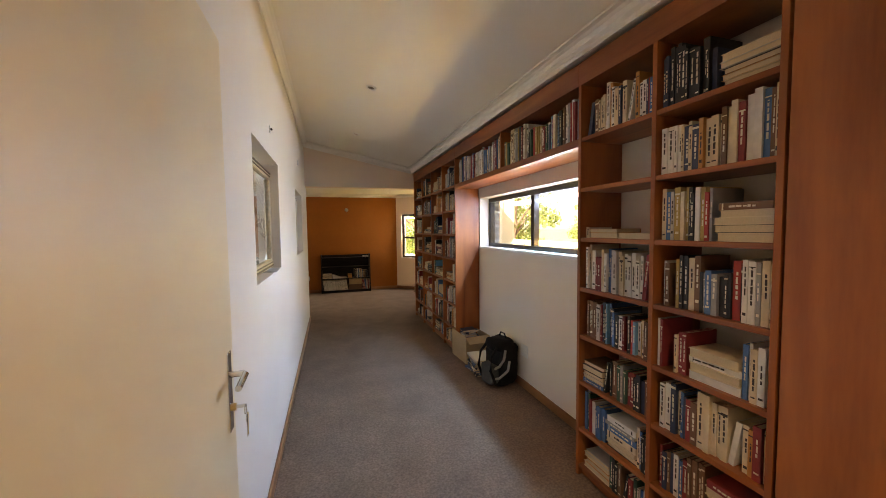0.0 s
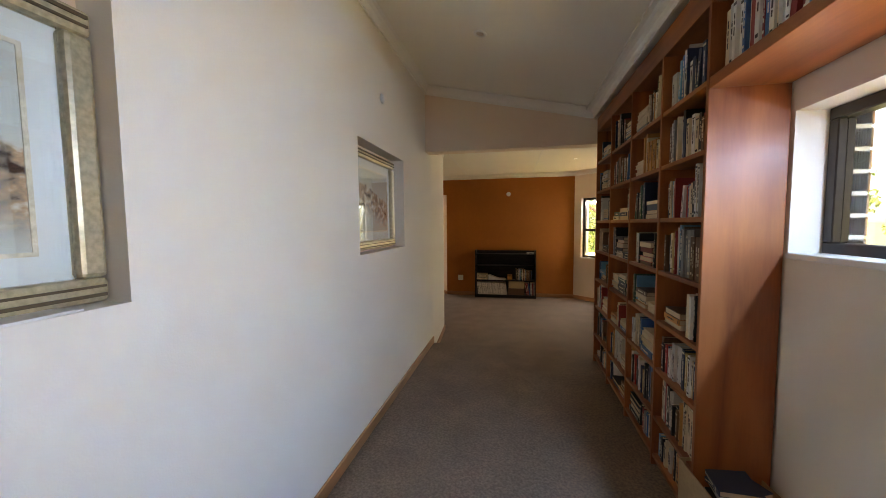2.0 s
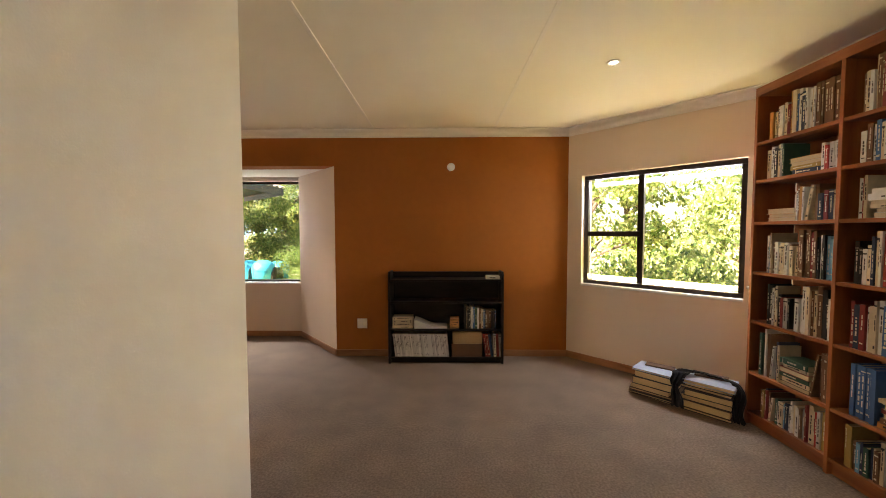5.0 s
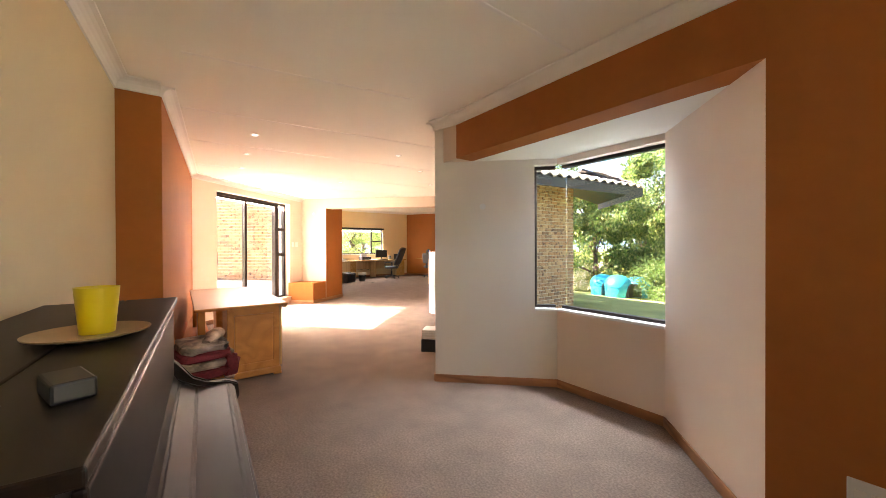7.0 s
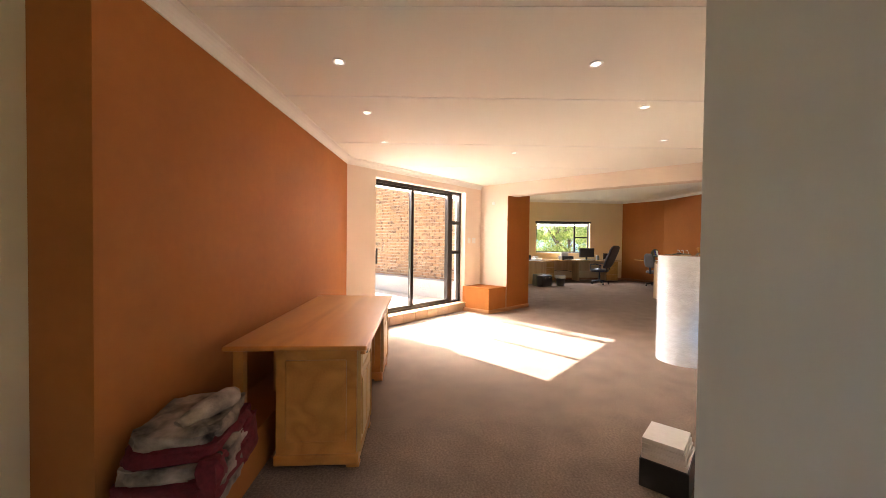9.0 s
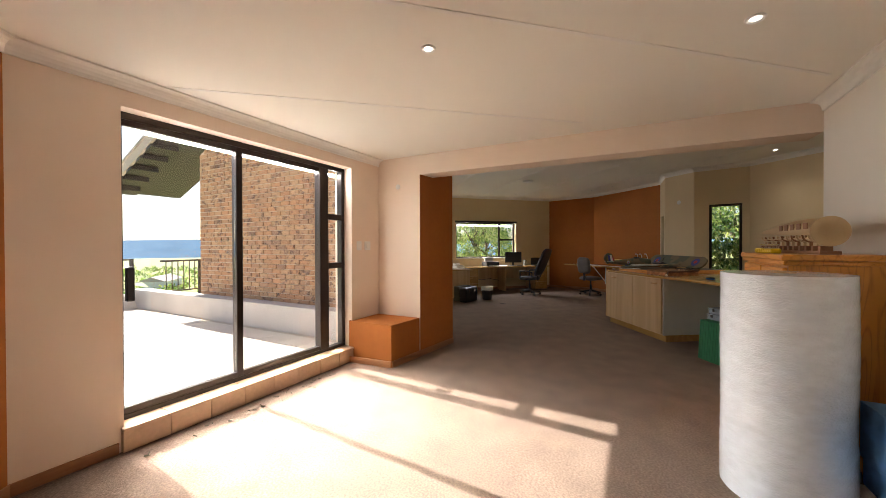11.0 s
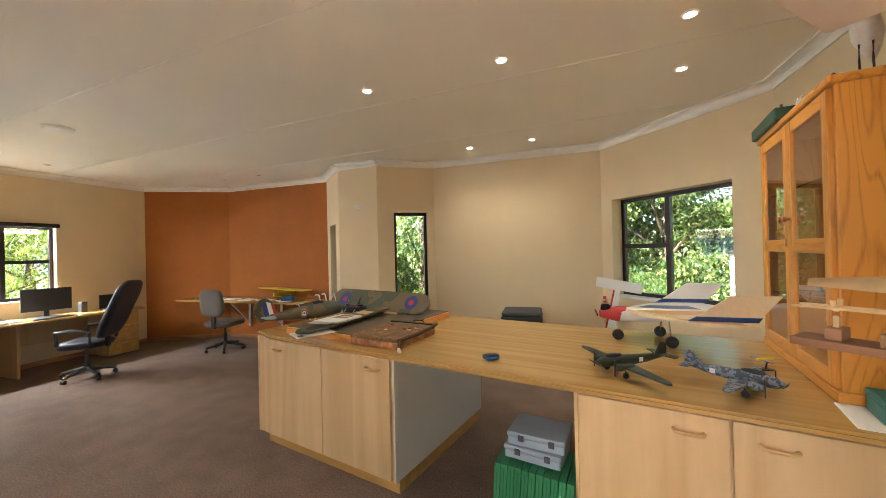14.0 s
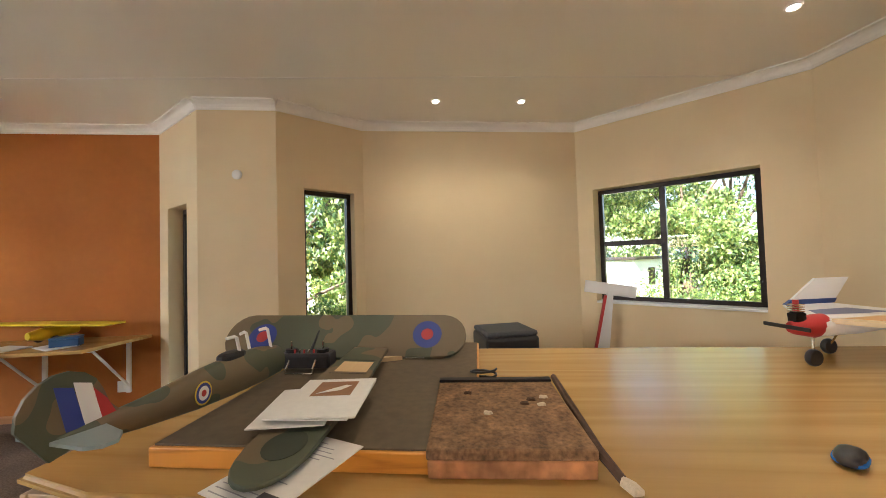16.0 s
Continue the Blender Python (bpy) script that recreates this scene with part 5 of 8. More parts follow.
spots = [(tA, -9.5, 24.5, 0), (tB, -5.5, 29.5, 40, 1.3), (tC, -1.5, 28.5, 80, 1.25), (tA, 1.5, 26.0, 120, 1.2), (tB, -13.0, 23.0, 200), (tC, -11.3, 22.2, 20), (tA, -4.0, 27.5, 250, 1.2), (tC, -7.5, 29.0, 150, 1.3),
         (tC, 4.5, 27.0, 10, 1.2), (tA, -9.5, 29.5, 210, 1.3), (tC, -5.0, 32.5, 300, 1.6), (tA, 0.5, 32.0, 45, 1.5), (tC, -9.0, 34.0, 75, 1.6),
         (tB, 9.5, 16.0, 60, 0.8), (tB, 5.0, 16.2, 100, 1.25), (tB, 7.0, 17.6, 20, 1.3), (tB, 8.3, 13.9, 160, 1.0), (tB, 13.0, 14.5, 300, 0.7), (tB, 4.2, 21.0, 33, 0.8), (tB, 14.0, 8.8, 75, 0.65),
         (tB, 9.6, 5.2, 15, 0.72), (tA, 12.0, 6.8, 140, 0.8), (tB, 9.2, 1.6, 260, 0.62), (tB, 12.5, 2.8, 330, 0.75), (tA, 10.5, -2.0, 50, 0.7), (tB, 8.6, 8.4, 190, 0.6),
         (tB, -27.5, 16.2, 0, 0.95), (tB, -26.0, 18.8, 90), (tC, -31.5, 22.0, 130), (tB, -28.8, 20.8, 210), (tB, -34.5, 13.6, 60, 0.8), (tB, -36.7, 9.2, 20, 0.7)]
first = set()
for t, x, y, rz, *sc in spots:
    z = ground_height(x, y)
    if t.name not in first:
        first.add(t.name)
        t.matrix_world = pose(x, y, z, 0, 0, rz)
    else:
        copy_thing(t, pose(x, y, z, 0, 0, rz) @ Matrix.Scale(sc[0] if sc else 1.0, 4))
bw_ = thing("distant_trees", Matrix.Identity(4), "far bushveld treetops on the slope below the terrace", "trees", kind="stuff")
rnd_ = random.Random(99)
far_ = []
for _ in range(900):
    fx, fy = rnd_.uniform(-330, -24), rnd_.uniform(-240, 12)
    if -(0.80 * (fx + 15.5) + 0.60 * (fy - 4.5)) > 9:
        far_.append(((fx, fy, ground_height(fx, fy) + rnd_.uniform(0.2, 1.6)), rnd_.uniform(1.4, 3.0)))
leaves("far_foliage", bw_, far_, 30000, 1.1, (LEAFA, LEAFC, LEAFB), 98)
for hx, hy, hw, hl, rz in ((-120, -48, 14, 7, 20), (-150, -78, 18, 8, -15), (-105, -70, 10, 7, 40), (-185, -60, 22, 9, 5), (-90, -30, 10, 6, 65)):
    hz = ground_height(hx, hy)
    hs = thing("house", pose(hx, hy, hz, 0, 0, rz), "far white house among trees in the valley", "house", "houses in the valley")
    part("wall", box((-hw / 2, -hl / 2, -0.5), (hw / 2, hl / 2, 3.0)), WHITE, hs)
    part("roof", prism([(-hl / 2 - 0.5, 3.0), (hl / 2 + 0.5, 3.0), (0, 4.9)], -hw / 2 - 0.4, hw / 2 + 0.4, Matrix(((0, 0, 1, 0), (1, 0, 0, 0), (0, 1, 0, 0), (0, 0, 0, 1)))), ROOFTILE, hs)
def shrub(x, y, r, h, seed, label, mats, n=5200, size=0.07):
    e = thing("shrub", pose(x, y, ground_height(x, y)), label, "shrub", "garden shrubs")
    bm = bmesh.new()
    add_tube(bm, [(0, 0, -0.03), (0, 0, h * 0.6)], [0.06, 0.02], 7)
    part("stem", bm, BARK, e)
    cs = [((0, 0, h * 0.5), r * 0.98)] * 6
    rnd = random.Random(seed)
    for k in range(14):
        a = rnd.uniform(0, 6.3)
        cs.append(((r * 0.7 * math.cos(a), r * 0.7 * math.sin(a), h * rnd.uniform(0.1, 0.75)), r * 0.36))
    leaves("foliage", e, cs, n, size, mats, seed)
shrub(-5.7, 23.2, 1.3, 1.8, 5, "clipped round grey-green garden shrub", (LEAFA, LEAFC, LEAFA))
shrub(-10.2, 24.2, 1.2, 1.3, 6, "low sunlit garden shrub", (LEAFB, LEAFA, LEAFC), 4000)
shrub(-9.4, 25.0, 1.1, 1.3, 7, "pale flowering garden shrub", (LEAFB, LEAFB, LEAFA), 4000)
shrub(-9.9, 19.9, 0.8, 1.1, 8, "dense green shrub below the office window", (LEAFA, LEAFB, LEAFC), 4000)
shrub(-1.2, 22.9, 1.5, 1.7, 9, "dense green garden shrub", (LEAFA, LEAFB, LEAFC), 4000)
shrub(-10.6, 20.2, 0.9, 1.6, 12, "dark shrub outside the slim window", (LEAFC, LEAFA, LEAFB), 4000)
shrub(5.0, 11.6, 1.0, 1.8, 14, "sunlit shrub outside the wide window", (LEAFB, LEAFA, LEAFC), 4000)
shrub(3.6, 12.6, 1.0, 1.5, 15, "green shrub outside the wide window", (LEAFA, LEAFB, LEAFC), 4000)
for hx, hy, hr, hh, sd_ in ((-8.6, 25.6, 1.8, 2.4, 71), (-5.6, 26.0, 2.0, 2.8, 72), (-2.4, 25.6, 2.0, 2.6, 73), (0.8, 25.0, 2.1, 3.0, 74)):
    shrub(hx, hy, hr, hh, sd_, "dense dark green shrub along the garden's edge", (LEAFC, LEAFA, LEAFB), 6500, 0.13)
gw = link_bm("garden_wall", box((-16, 31, -2.2), (14, 31.25, 0.6), 0.02), RENDERED)
tagged(gw, "low rendered boundary wall behind the trees", "wall", kind="structure")
SHED = material("white_sheet", (0.80, 0.80, 0.78), 0.5, stain=0.04)
sh = thing("shed", pose(-1.9, 24.4, ground_height(-1.9, 24.4), 0, 0, 30), "white painted garden shed among the trees", "shed")
part("wall", box((-0.9, -0.7, 0), (0.9, 0.7, 2.25), 0.01), SHED, sh)
part("roof", box((-1.0, -0.8, 2.25), (1.0, 0.8, 2.33), 0.01), FASCIA, sh)
part("window", box((-0.05, -0.712, 1.5), (0.35, -0.70, 2.0), 0.004), DARKFRAME, sh)
AQUA = material("turquoise_plastic", (0.015, 0.36, 0.50), 0.35, stain=0.1, stain_scale=4)
def tub(x, y, tilt, rz):
    e = thing("plastic_kennel", pose(x, y, ground_height(x, y), tilt, 0, rz) @ Matrix.Scale(1.12, 4), "turquoise moulded plastic kennel with a dark doorway on the lawn", "kennel", "turquoise kennels")
    bm = bmesh.new()
    add_lathe(bm, [(0.36, 0.0), (0.40, 0.04), (0.43, 0.30), (0.43, 0.40)], 28)
    smooth(part("base", bm, AQUA, e))
    bm = bmesh.new()
    add_lathe(bm, [(0.45, 0.39), (0.45, 0.44), (0.43, 0.55), (0.36, 0.68), (0.22, 0.77), (0.06, 0.80)], 28)
    smooth(part("dome", bm, AQUA, e))
    # Solid black arch stands in for the shaded inside of the kennel.
    bm = bmesh.new()
    add_prism(bm, [(-0.19, 0.06)] + [(0.19 * math.cos(a), 0.36 + 0.2 * math.sin(a)) for a in (math.pi, 2.6, 2.1, 1.57, 1.0, 0.5, 0.0)] + [(0.19, 0.06)], -0.46, -0.30, XZ)
    part("doorway", bm, BLACK, e)
XZ = Matrix(((1, 0, 0, 0), (0, 0, 1, 0), (0, 1, 0, 0), (0, 0, 0, 1)))
tub(-8.0, 22.6, 0, 50)
tub(-7.15, 22.2, 4, 95)
tub(-7.2, 23.9, 0, 20)

# ---------- sitting room ----------
def low_case():
    e = thing("low_bookcase", pose(0.59, 9.90, 0), "low black-stained wooden bookcase with books on its lower shelves", "bookcase")
    w, d, h = 1.25, 0.25, 1.0
    for x in (0, w - 0.025):
        bm = bmesh.new()
        add_prism(bm, [(0, 0), (d, 0), (d, 0.94), (d - 0.03, h), (0.03, h), (0, 0.94)], x, x + 0.025, Matrix(((0, 0, 1, 0), (1, 0, 0, 0), (0, 1, 0, 0), (0, 0, 0, 1))))
        part("side_panel", bm, BLACKWOOD, e)
    for z in (0.05, 0.36, 0.66, 0.90):
        part("shelf", box((0.025, 0.012, z), (w - 0.025, d - 0.004, z + 0.02), 0.002), BLACKWOOD, e)
    part("back_panel", box((0.025, d - 0.004, 0.06), (w - 0.025, d, 0.93)), BLACKWOOD, e)
    part("gallery_rail", box((0.025, d - 0.03, 0.93), (w - 0.025, d - 0.01, 0.985), 0.003), BLACKWOOD, e)
    part("plinth", box((0.025, 0.03, 0.005), (w - 0.025, 0.045, 0.05), 0.002), BLACKWOOD, e)
low_case()
random.seed(31)
MBK = Matrix(((0, 1, 0, 0.59), (1, 0, 0, 9.91), (0, 0, 1, 0), (0, 0, 0, 1)))
u = 0.03
while u < 0.62:
    book(MBK @ pose(0.02, u + 0.04, 0.07, 7, 0, 0), (0.2, 0.012, 0.25), 2, G3)
    u += 0.0135
part_box = thing("box_file", MBK @ pose(0.03, 0.70, 0.21, 0, 0, 0), "flat brown document box under the shelf", "box")
part("body", box((0, 0, 0), (0.18, 0.32, 0.135), 0.003), CARD, part_box)
bks = book(MBK @ pose(0.02, 0.69, 0.071), (0.19, 0.33, 0.138), 6, G3)
for k, ci in enumerate((4, 4, 5, 2, 4, 10)):
    book(MBK @ pose(0.02, 1.03 + k * 0.03 + 0.03, 0.072, 8 if k < 3 else 2, 0, 0), (0.19, 0.026, 0.25), ci, G3)
z = 0.38
for k in range(4):
    book(MBK @ pose(0.03, 0.04, z) @ Matrix(((1, 0, 0, 0), (0, 0, 1, 0), (0, 1, 0, 0), (0, 0, 0, 1))), (0.15, 0.03, 0.22), 3, G3, lying=True)
    z += 0.0305
pp = thing("loose_papers", MBK @ pose(0.02, 0.28, 0.381), "slumped white papers on the bookcase shelf", "papers")
bm = bmesh.new()
rows = []
for i in range(12):
    t = i / 11
    hz = 0.085 * (1 - t) ** 2 + 0.012 + 0.006 * math.sin(t * 9)
    rows.append([bm.verts.new((x, 0.36 * t, hz)) for x in (0, 0.18)] + [bm.verts.new((x, 0.36 * t, 0.0)) for x in (0.18, 0)])
for a, b in zip(rows, rows[1:]):
    for i in range(4):
        bm.faces.new((a[i], a[(i + 1) % 4], b[(i + 1) % 4], b[i]))
bm.faces.new(rows[0]); bm.faces.new(rows[-1][::-1])
part("sheet", bm, PAPERWHITE, pp)
z = 0.38
for k in range(4):
    book(MBK @ pose(0.03, 0.67, z) @ Matrix(((1, 0, 0, 0), (0, 0, 1, 0), (0, 1, 0, 0), (0, 0, 0, 1))), (0.12, 0.027, 0.10), 9, G3, lying=True)
    z += 0.0275
fill(MBK, 0.82, 1.2, 0.38, 0.25, G3, "dark", 0, 0.1, depth=0.17, hmin=0.8)
book(MBK @ pose(0.03, 1.06, 0.92) @ Matrix(((1, 0, 0, 0), (0, 0, 1, 0), (0, 1, 0, 0), (0, 0, 0, 1))), (0.12, 0.035, 0.15), 2, G3, lying=True)

# tall bookcase against the east wall
M_E = pose(3.47, 0, 0)
CE_ = [6.95, 7.55, 8.15, 8.72]
LE = [0.10, 0.40, 0.78, 1.14, 1.50, 1.80, 2.07]
bookcase("bookcase", M_E, CE_, LE, 2.40, "tall reddish-brown bookcase with end shelves in the sitting room", plinth=0.0)
w = link_bm("bookcase_back", box((3.77, 6.96, 0.1), (3.797, 8.71, 2.4)), SHELFWOOD)
tagged(w, "reddish-brown panel behind the shelves", "panel", kind="structure")
ce = thing("corner_shelves", pose(3.50, 8.735, 0), "rounded open end shelves on the bookcase side", "shelves")
for z in (0.55, 0.98, 1.30, 1.72, 2.30):
    bm = bmesh.new()
    add_prism(bm, [(0.29, 0)] + [(0.29 - 0.27 * math.cos(a), 0.20 * math.sin(a)) for a in (0, 0.3, 0.6, 0.9, 1.2, 1.5)][0:] + [(0.29, 0.2)], z - 0.02, z)
    part("shelf", bm, SHELFWOOD_H, ce)
random.seed(41)
for a, b in zip(CE_, CE_[1:]):
    for li, zz in enumerate(LE):
        fill(M_E, a + 0.012, b - 0.06, zz, (LE + [2.40])[li + 1] - zz - 0.024, G4, random.choice(("mixed", "pale", "mixed")), 0.1, 0.12, depth=0.18)
for z, ci in ((1.30, 2), (1.72, 3), (0.98, 10)):
    for k in range(3 if z > 1 else 1):
        if z > 1:
            book(pose(3.60 + k * 0.03, 8.74, z, 0, 0, 0) @ Matrix(((0, 1, 0, 0), (1, 0, 0, 0), (0, 0, 1, 0), (0, 0, 0, 1))), (0.13, 0.028, 0.26), ci if k else 9, G4)
        else:
            book(pose(3.58, 8.75, z) @ Matrix(((1, 0, 0, 0), (0, 0, 1, 0), (0, 1, 0, 0), (0, 0, 0, 1))), (0.18, 0.02, 0.14), ci, G4, lying=True)

# piles of large volumes with a dark scarf
random.seed(43)
VOLPAGE = material("aged_page_edges", (0.68, 0.49, 0.27), 0.9, grain=0.18, grain_scale=60, stretch=(1, 1, 12))
VOLDARK = material("dark_cloth_binding", (0.035, 0.028, 0.026), 0.7, grain=0.2, grain_scale=90)
VOLBROWN = material("brown_cloth_binding", (0.11, 0.05, 0.025), 0.7, grain=0.2, grain_scale=90)
VOLPALE = material("pale_blue_cover", (0.38, 0.46, 0.60), 0.35, grain=0.06, grain_scale=30)
mp_ = along((3.36, 8.78), (2.90, 9.26))[0]
def volume(m, w, t, d, cover, label):
    """A thick hardback lying flat, its fore-edge towards local +y."""
    v = thing("book", m, label, "book", "large volumes piled on the carpet")
    part("page_block", box((0.006, 0.0, 0.004), (w - 0.006, d - 0.007, t - 0.004), 0.001), VOLPAGE, v)
    part("cover", box((0, 0, 0), (w, d, 0.0036), 0.001), cover, v, "worn cloth cover board")
    part("cover", box((0, 0, t - 0.0036), (w, d, t - 0.0004), 0.001), cover, v, "worn cloth cover board")
    part("spine", box((0, -0.004, 0), (w, 0.0, t - 0.0004), 0.001), cover, v)
    return v
for k0, w, heights in ((-0.055, 0.33, (0.022, 0.058, 0.046, 0.05, 0.024, 0.022, 0.03)), (0.315, 0.33, (0.018, 0.018, 0.02, 0.046, 0.062, 0.054, 0.016))):
    z = 0.0
    for k, t in enumerate(heights):
        dx = (0.03 if k < 4 else 0.0) if k0 > 0 else 0.0
        last = k == len(heights) - 1
        volume(mp_ @ pose(k0 + dx + random.uniform(-0.008, 0.008), -0.17 + random.uniform(-0.01, 0.01), z, 0, 0, random.uniform(-2, 2)), w - 0.02 * (k % 2), t, 0.24, VOLPALE if last else random.choice((VOLDARK, VOLDARK, VOLBROWN)),
               "pale blue covered volume on top of the pile" if last else "thick dark cloth-bound volume lying in a pile")
        z += t
    top = thing("folder", mp_ @ pose(k0 + 0.06, -0.18, z + 0.001, 0, 0, 7), "thin dark folder lying on the book pile", "folder")
    part("leaf", box((0.0, 0.0, 0.0), (0.22, 0.09, 0.012), 0.002), VOLBROWN, top)
sc = thing("scarf", mp_ @ pose(0.295, 0, 0), "dark woollen scarf draped over the book piles", "scarf")
def cloth_strip(name, path, width, seed):
    """A crumpled strip of cloth along the points of path, its width along local x."""
    rnd = random.Random(seed)
    ph = [rnd.uniform(0, 6.3) for _ in range(4)]
    pts = [Vector(p) for p in path]
    rings = []
    bm = bmesh.new()
    for i in range(len(pts) - 1):
        p0, p1, p2, p3 = pts[max(i - 1, 0)], pts[i], pts[i + 1], pts[min(i + 2, len(pts) - 1)]
        for j in range(8 if i < len(pts) - 2 else 9):
            u = j / 8
            c = 0.5 * ((2 * p1) + (p2 - p0) * u + (2 * p0 - 5 * p1 + 4 * p2 - p3) * u * u + (3 * p1 - p0 - 3 * p2 + p3) * u ** 3)
            s = i + u
            w = width * (1 + 0.28 * math.sin(2.1 * s + ph[0]) + 0.14 * math.sin(5.3 * s + ph[1]))
            row = []
            for q in range(11):
                v = q / 10 - 0.5
                fold = 0.011 * math.sin(16 * v + 1.3 * s + ph[2]) + 0.006 * math.sin(31 * v - 2.2 * s + ph[3])
                row.append(bm.verts.new((c.x + v * w + 0.008 * math.sin(3 * s + ph[3]), c.y + fold, c.z + abs(fold) * 0.8)))
            rings.append(row)
    for a, b in zip(rings, rings[1:]):
        for q in range(10):
            bm.faces.new((a[q], a[q + 1], b[q + 1], b[q]))
    ob = smooth(part(name, bm, RUCK, sc))
    so = ob.modifiers.new("thickness", "SOLIDIFY")
    so.thickness = 0.007
cloth_strip("cloth", [(0.0, 0.10, 0.012), (0.005, 0.095, 0.12), (0.01, 0.085, 0.22), (-0.01, 0.04, 0.277), (-0.06, -0.06, 0.28), (-0.16, -0.10, 0.272)], 0.075, 3)
cloth_strip("cloth_end", [(-0.16, -0.08, 0.272), (-0.30, -0.07, 0.270), (-0.375, -0.03, 0.235), (-0.385, 0.03, 0.12), (-0.39, 0.07, 0.012)], 0.06, 8)

# upright piano on the cream wall
pn = thing("upright_piano", pose(-1.64, 7.605, 0, 0, 0, -2.5) @ Matrix.Diagonal((1, 0.9, 1, 1)), "dark-stained upright piano with a closed fall board", "piano")
W = 1.50
part("case", box((0, 0, 0.08), (W, 0.44, 1.10), 0.006), PIANO, pn)
part("lid", box((-0.012, 0, 1.10), (W + 0.012, 0.27, 1.122), 0.004), PIANO, pn)
part("lid_flap", box((-0.012, 0.274, 1.10), (W + 0.012, 0.47, 1.122), 0.004), PIANO, pn)
part("music_panel", box((0.05, 0.44, 0.74), (W - 0.05, 0.458, 1.07), 0.005), PIANO, pn)
for x in (0, W - 0.045):
    bm = bmesh.new()
    add_prism(bm, [(0.44, 0.60), (0.71, 0.60), (0.735, 0.63), (0.73, 0.70), (0.68, 0.722), (0.59, 0.722), (0.53, 0.75), (0.47, 0.83), (0.44, 0.86)], x, x + 0.045, Matrix(((0, 0, 1, 0), (1, 0, 0, 0), (0, 1, 0, 0), (0, 0, 0, 1))))
    bmesh.ops.bevel(bm, geom=list(bm.edges), offset=0.006, segments=2, affect="EDGES")
    part("arm", bm, PIANO, pn)
    bm = bmesh.new(); add_lathe(bm, [(0.03, 0.02), (0.022, 0.05), (0.022, 0.3), (0.034, 0.42), (0.026, 0.46), (0.036, 0.60)], 16, pose(x + 0.022, 0.68, 0))
    smooth(part("leg", bm, PIANO, pn))
    bm = bmesh.new(); add_cyl(bm, 0.02, 0.02, -0.012, 0.012, 14, pose(x + 0.022, 0.68, 0.02, 0, 90, 0))
    part("castor", bm, BRASS, pn)
    part("toe_block", box((x, 0.0, 0.0), (x + 0.045, 0.73, 0.075), 0.006), PIANO, pn)
part("key_bed", box((0.045, 0.44, 0.60), (W - 0.045, 0.71, 0.655), 0.004), PIANO, pn)
bm = bmesh.new()
add_prism(bm, [(0.45, 0.66), (0.705, 0.66), (0.715, 0.68), (0.71, 0.70), (0.68, 0.712), (0.55, 0.715), (0.48, 0.75), (0.45, 0.80)], 0.047, W - 0.047, Matrix(((0, 0, 1, 0), (1, 0, 0, 0), (0, 1, 0, 0), (0, 0, 0, 1))))
bmesh.ops.bevel(bm, geom=list(bm.edges), offset=0.008, segments=2, affect="EDGES")
part("fall_board", bm, PIANO, pn)
part("lower_panel", box((0.06, 0.44, 0.12), (W - 0.06, 0.452, 0.58), 0.004), PIANO, pn)
for x in (0.68, 0.80):
    part("pedal", box((x, 0.44, 0.06), (x + 0.03, 0.56, 0.072), 0.005), BRASS, pn)
YEL = material("yellow_plastic", (0.75, 0.55, 0.01), 0.35, stain=0.03)
e = thing("plate", pose(-0.83, 7.86, 1.122), "tan stoneware plate on the piano lid", "plate")
bm = bmesh.new(); add_lathe(bm, [(0.06, 0.0), (0.075, 0.006), (0.115, 0.016), (0.117, 0.02), (0.075, 0.011), (0.001, 0.009)], 32)
smooth(part("dish", bm, material("stoneware", (0.42, 0.28, 0.14), 0.3, grain=0.1), e))
e = thing("cup", pose(-0.85, 7.87, 1.132), "bright yellow plastic tumbler on the plate", "cup")
bm = bmesh.new(); add_lathe(bm, [(0.034, 0), (0.044, 0.115), (0.0415, 0.115), (0.032, 0.006), (0.001, 0.006)], 28)
smooth(part("body", bm, YEL, e))
e = thing("adapter", pose(-0.38, 7.90, 1.122, 0, 0, 20), "black twin plug adapter on the piano lid", "adapter")
part("body", box((-0.045, -0.025, 0), (0.045, 0.025, 0.03), 0.004), BLACK, e)
for k in (-0.02, 0.02):
    part("socket_hole", box((k - 0.012, 0.025, 0.008), (k + 0.012, 0.0265, 0.022)), material("grey_rubber", (0.12, 0.12, 0.12), 0.6), e)
e = thing("spectacle_case", pose(-0.36, 7.74, 1.122, 0, 0, 60), "dark open tray on the piano lid", "tray")
bm = bmesh.new(); add_tube(bm, [(0.11 * math.cos(a), 0.05 * math.sin(a), 0.012) for a in [k * 0.5236 for k in range(12)]], 0.011, 8, True); add_box(bm, (-0.09, -0.04, 0.0), (0.09, 0.04, 0.006))
smooth(part("rim", bm, BLACK, e))

# ledge and blankets
lg = link_bm("wall_ledge", box((-6.5, 7.952, 0), (-3.06, 8.33, 0.27)), BROWN)
tagged(lg, "low terracotta brown plastered ledge along the wall", "ledge", kind="structure")
bl = thing("blanket_pile", pose(-3.34, 8.17, 0.27, 0, 0, 6) @ Matrix.Diagonal((1.12, 1.1, 0.9, 1)), "folded patterned blankets piled on the ledge", "blankets")
REDCLOTH = material("red_blanket", (0.16, 0.015, 0.02), 0.95, grain=0.3, grain_scale=40, bump=0.8, bump_scale=90)
PATCLOTH = material("patterned_blanket", (0.34, 0.26, 0.20), 0.95, grain=0.9, grain_scale=9, bump=0.8, bump_scale=90)
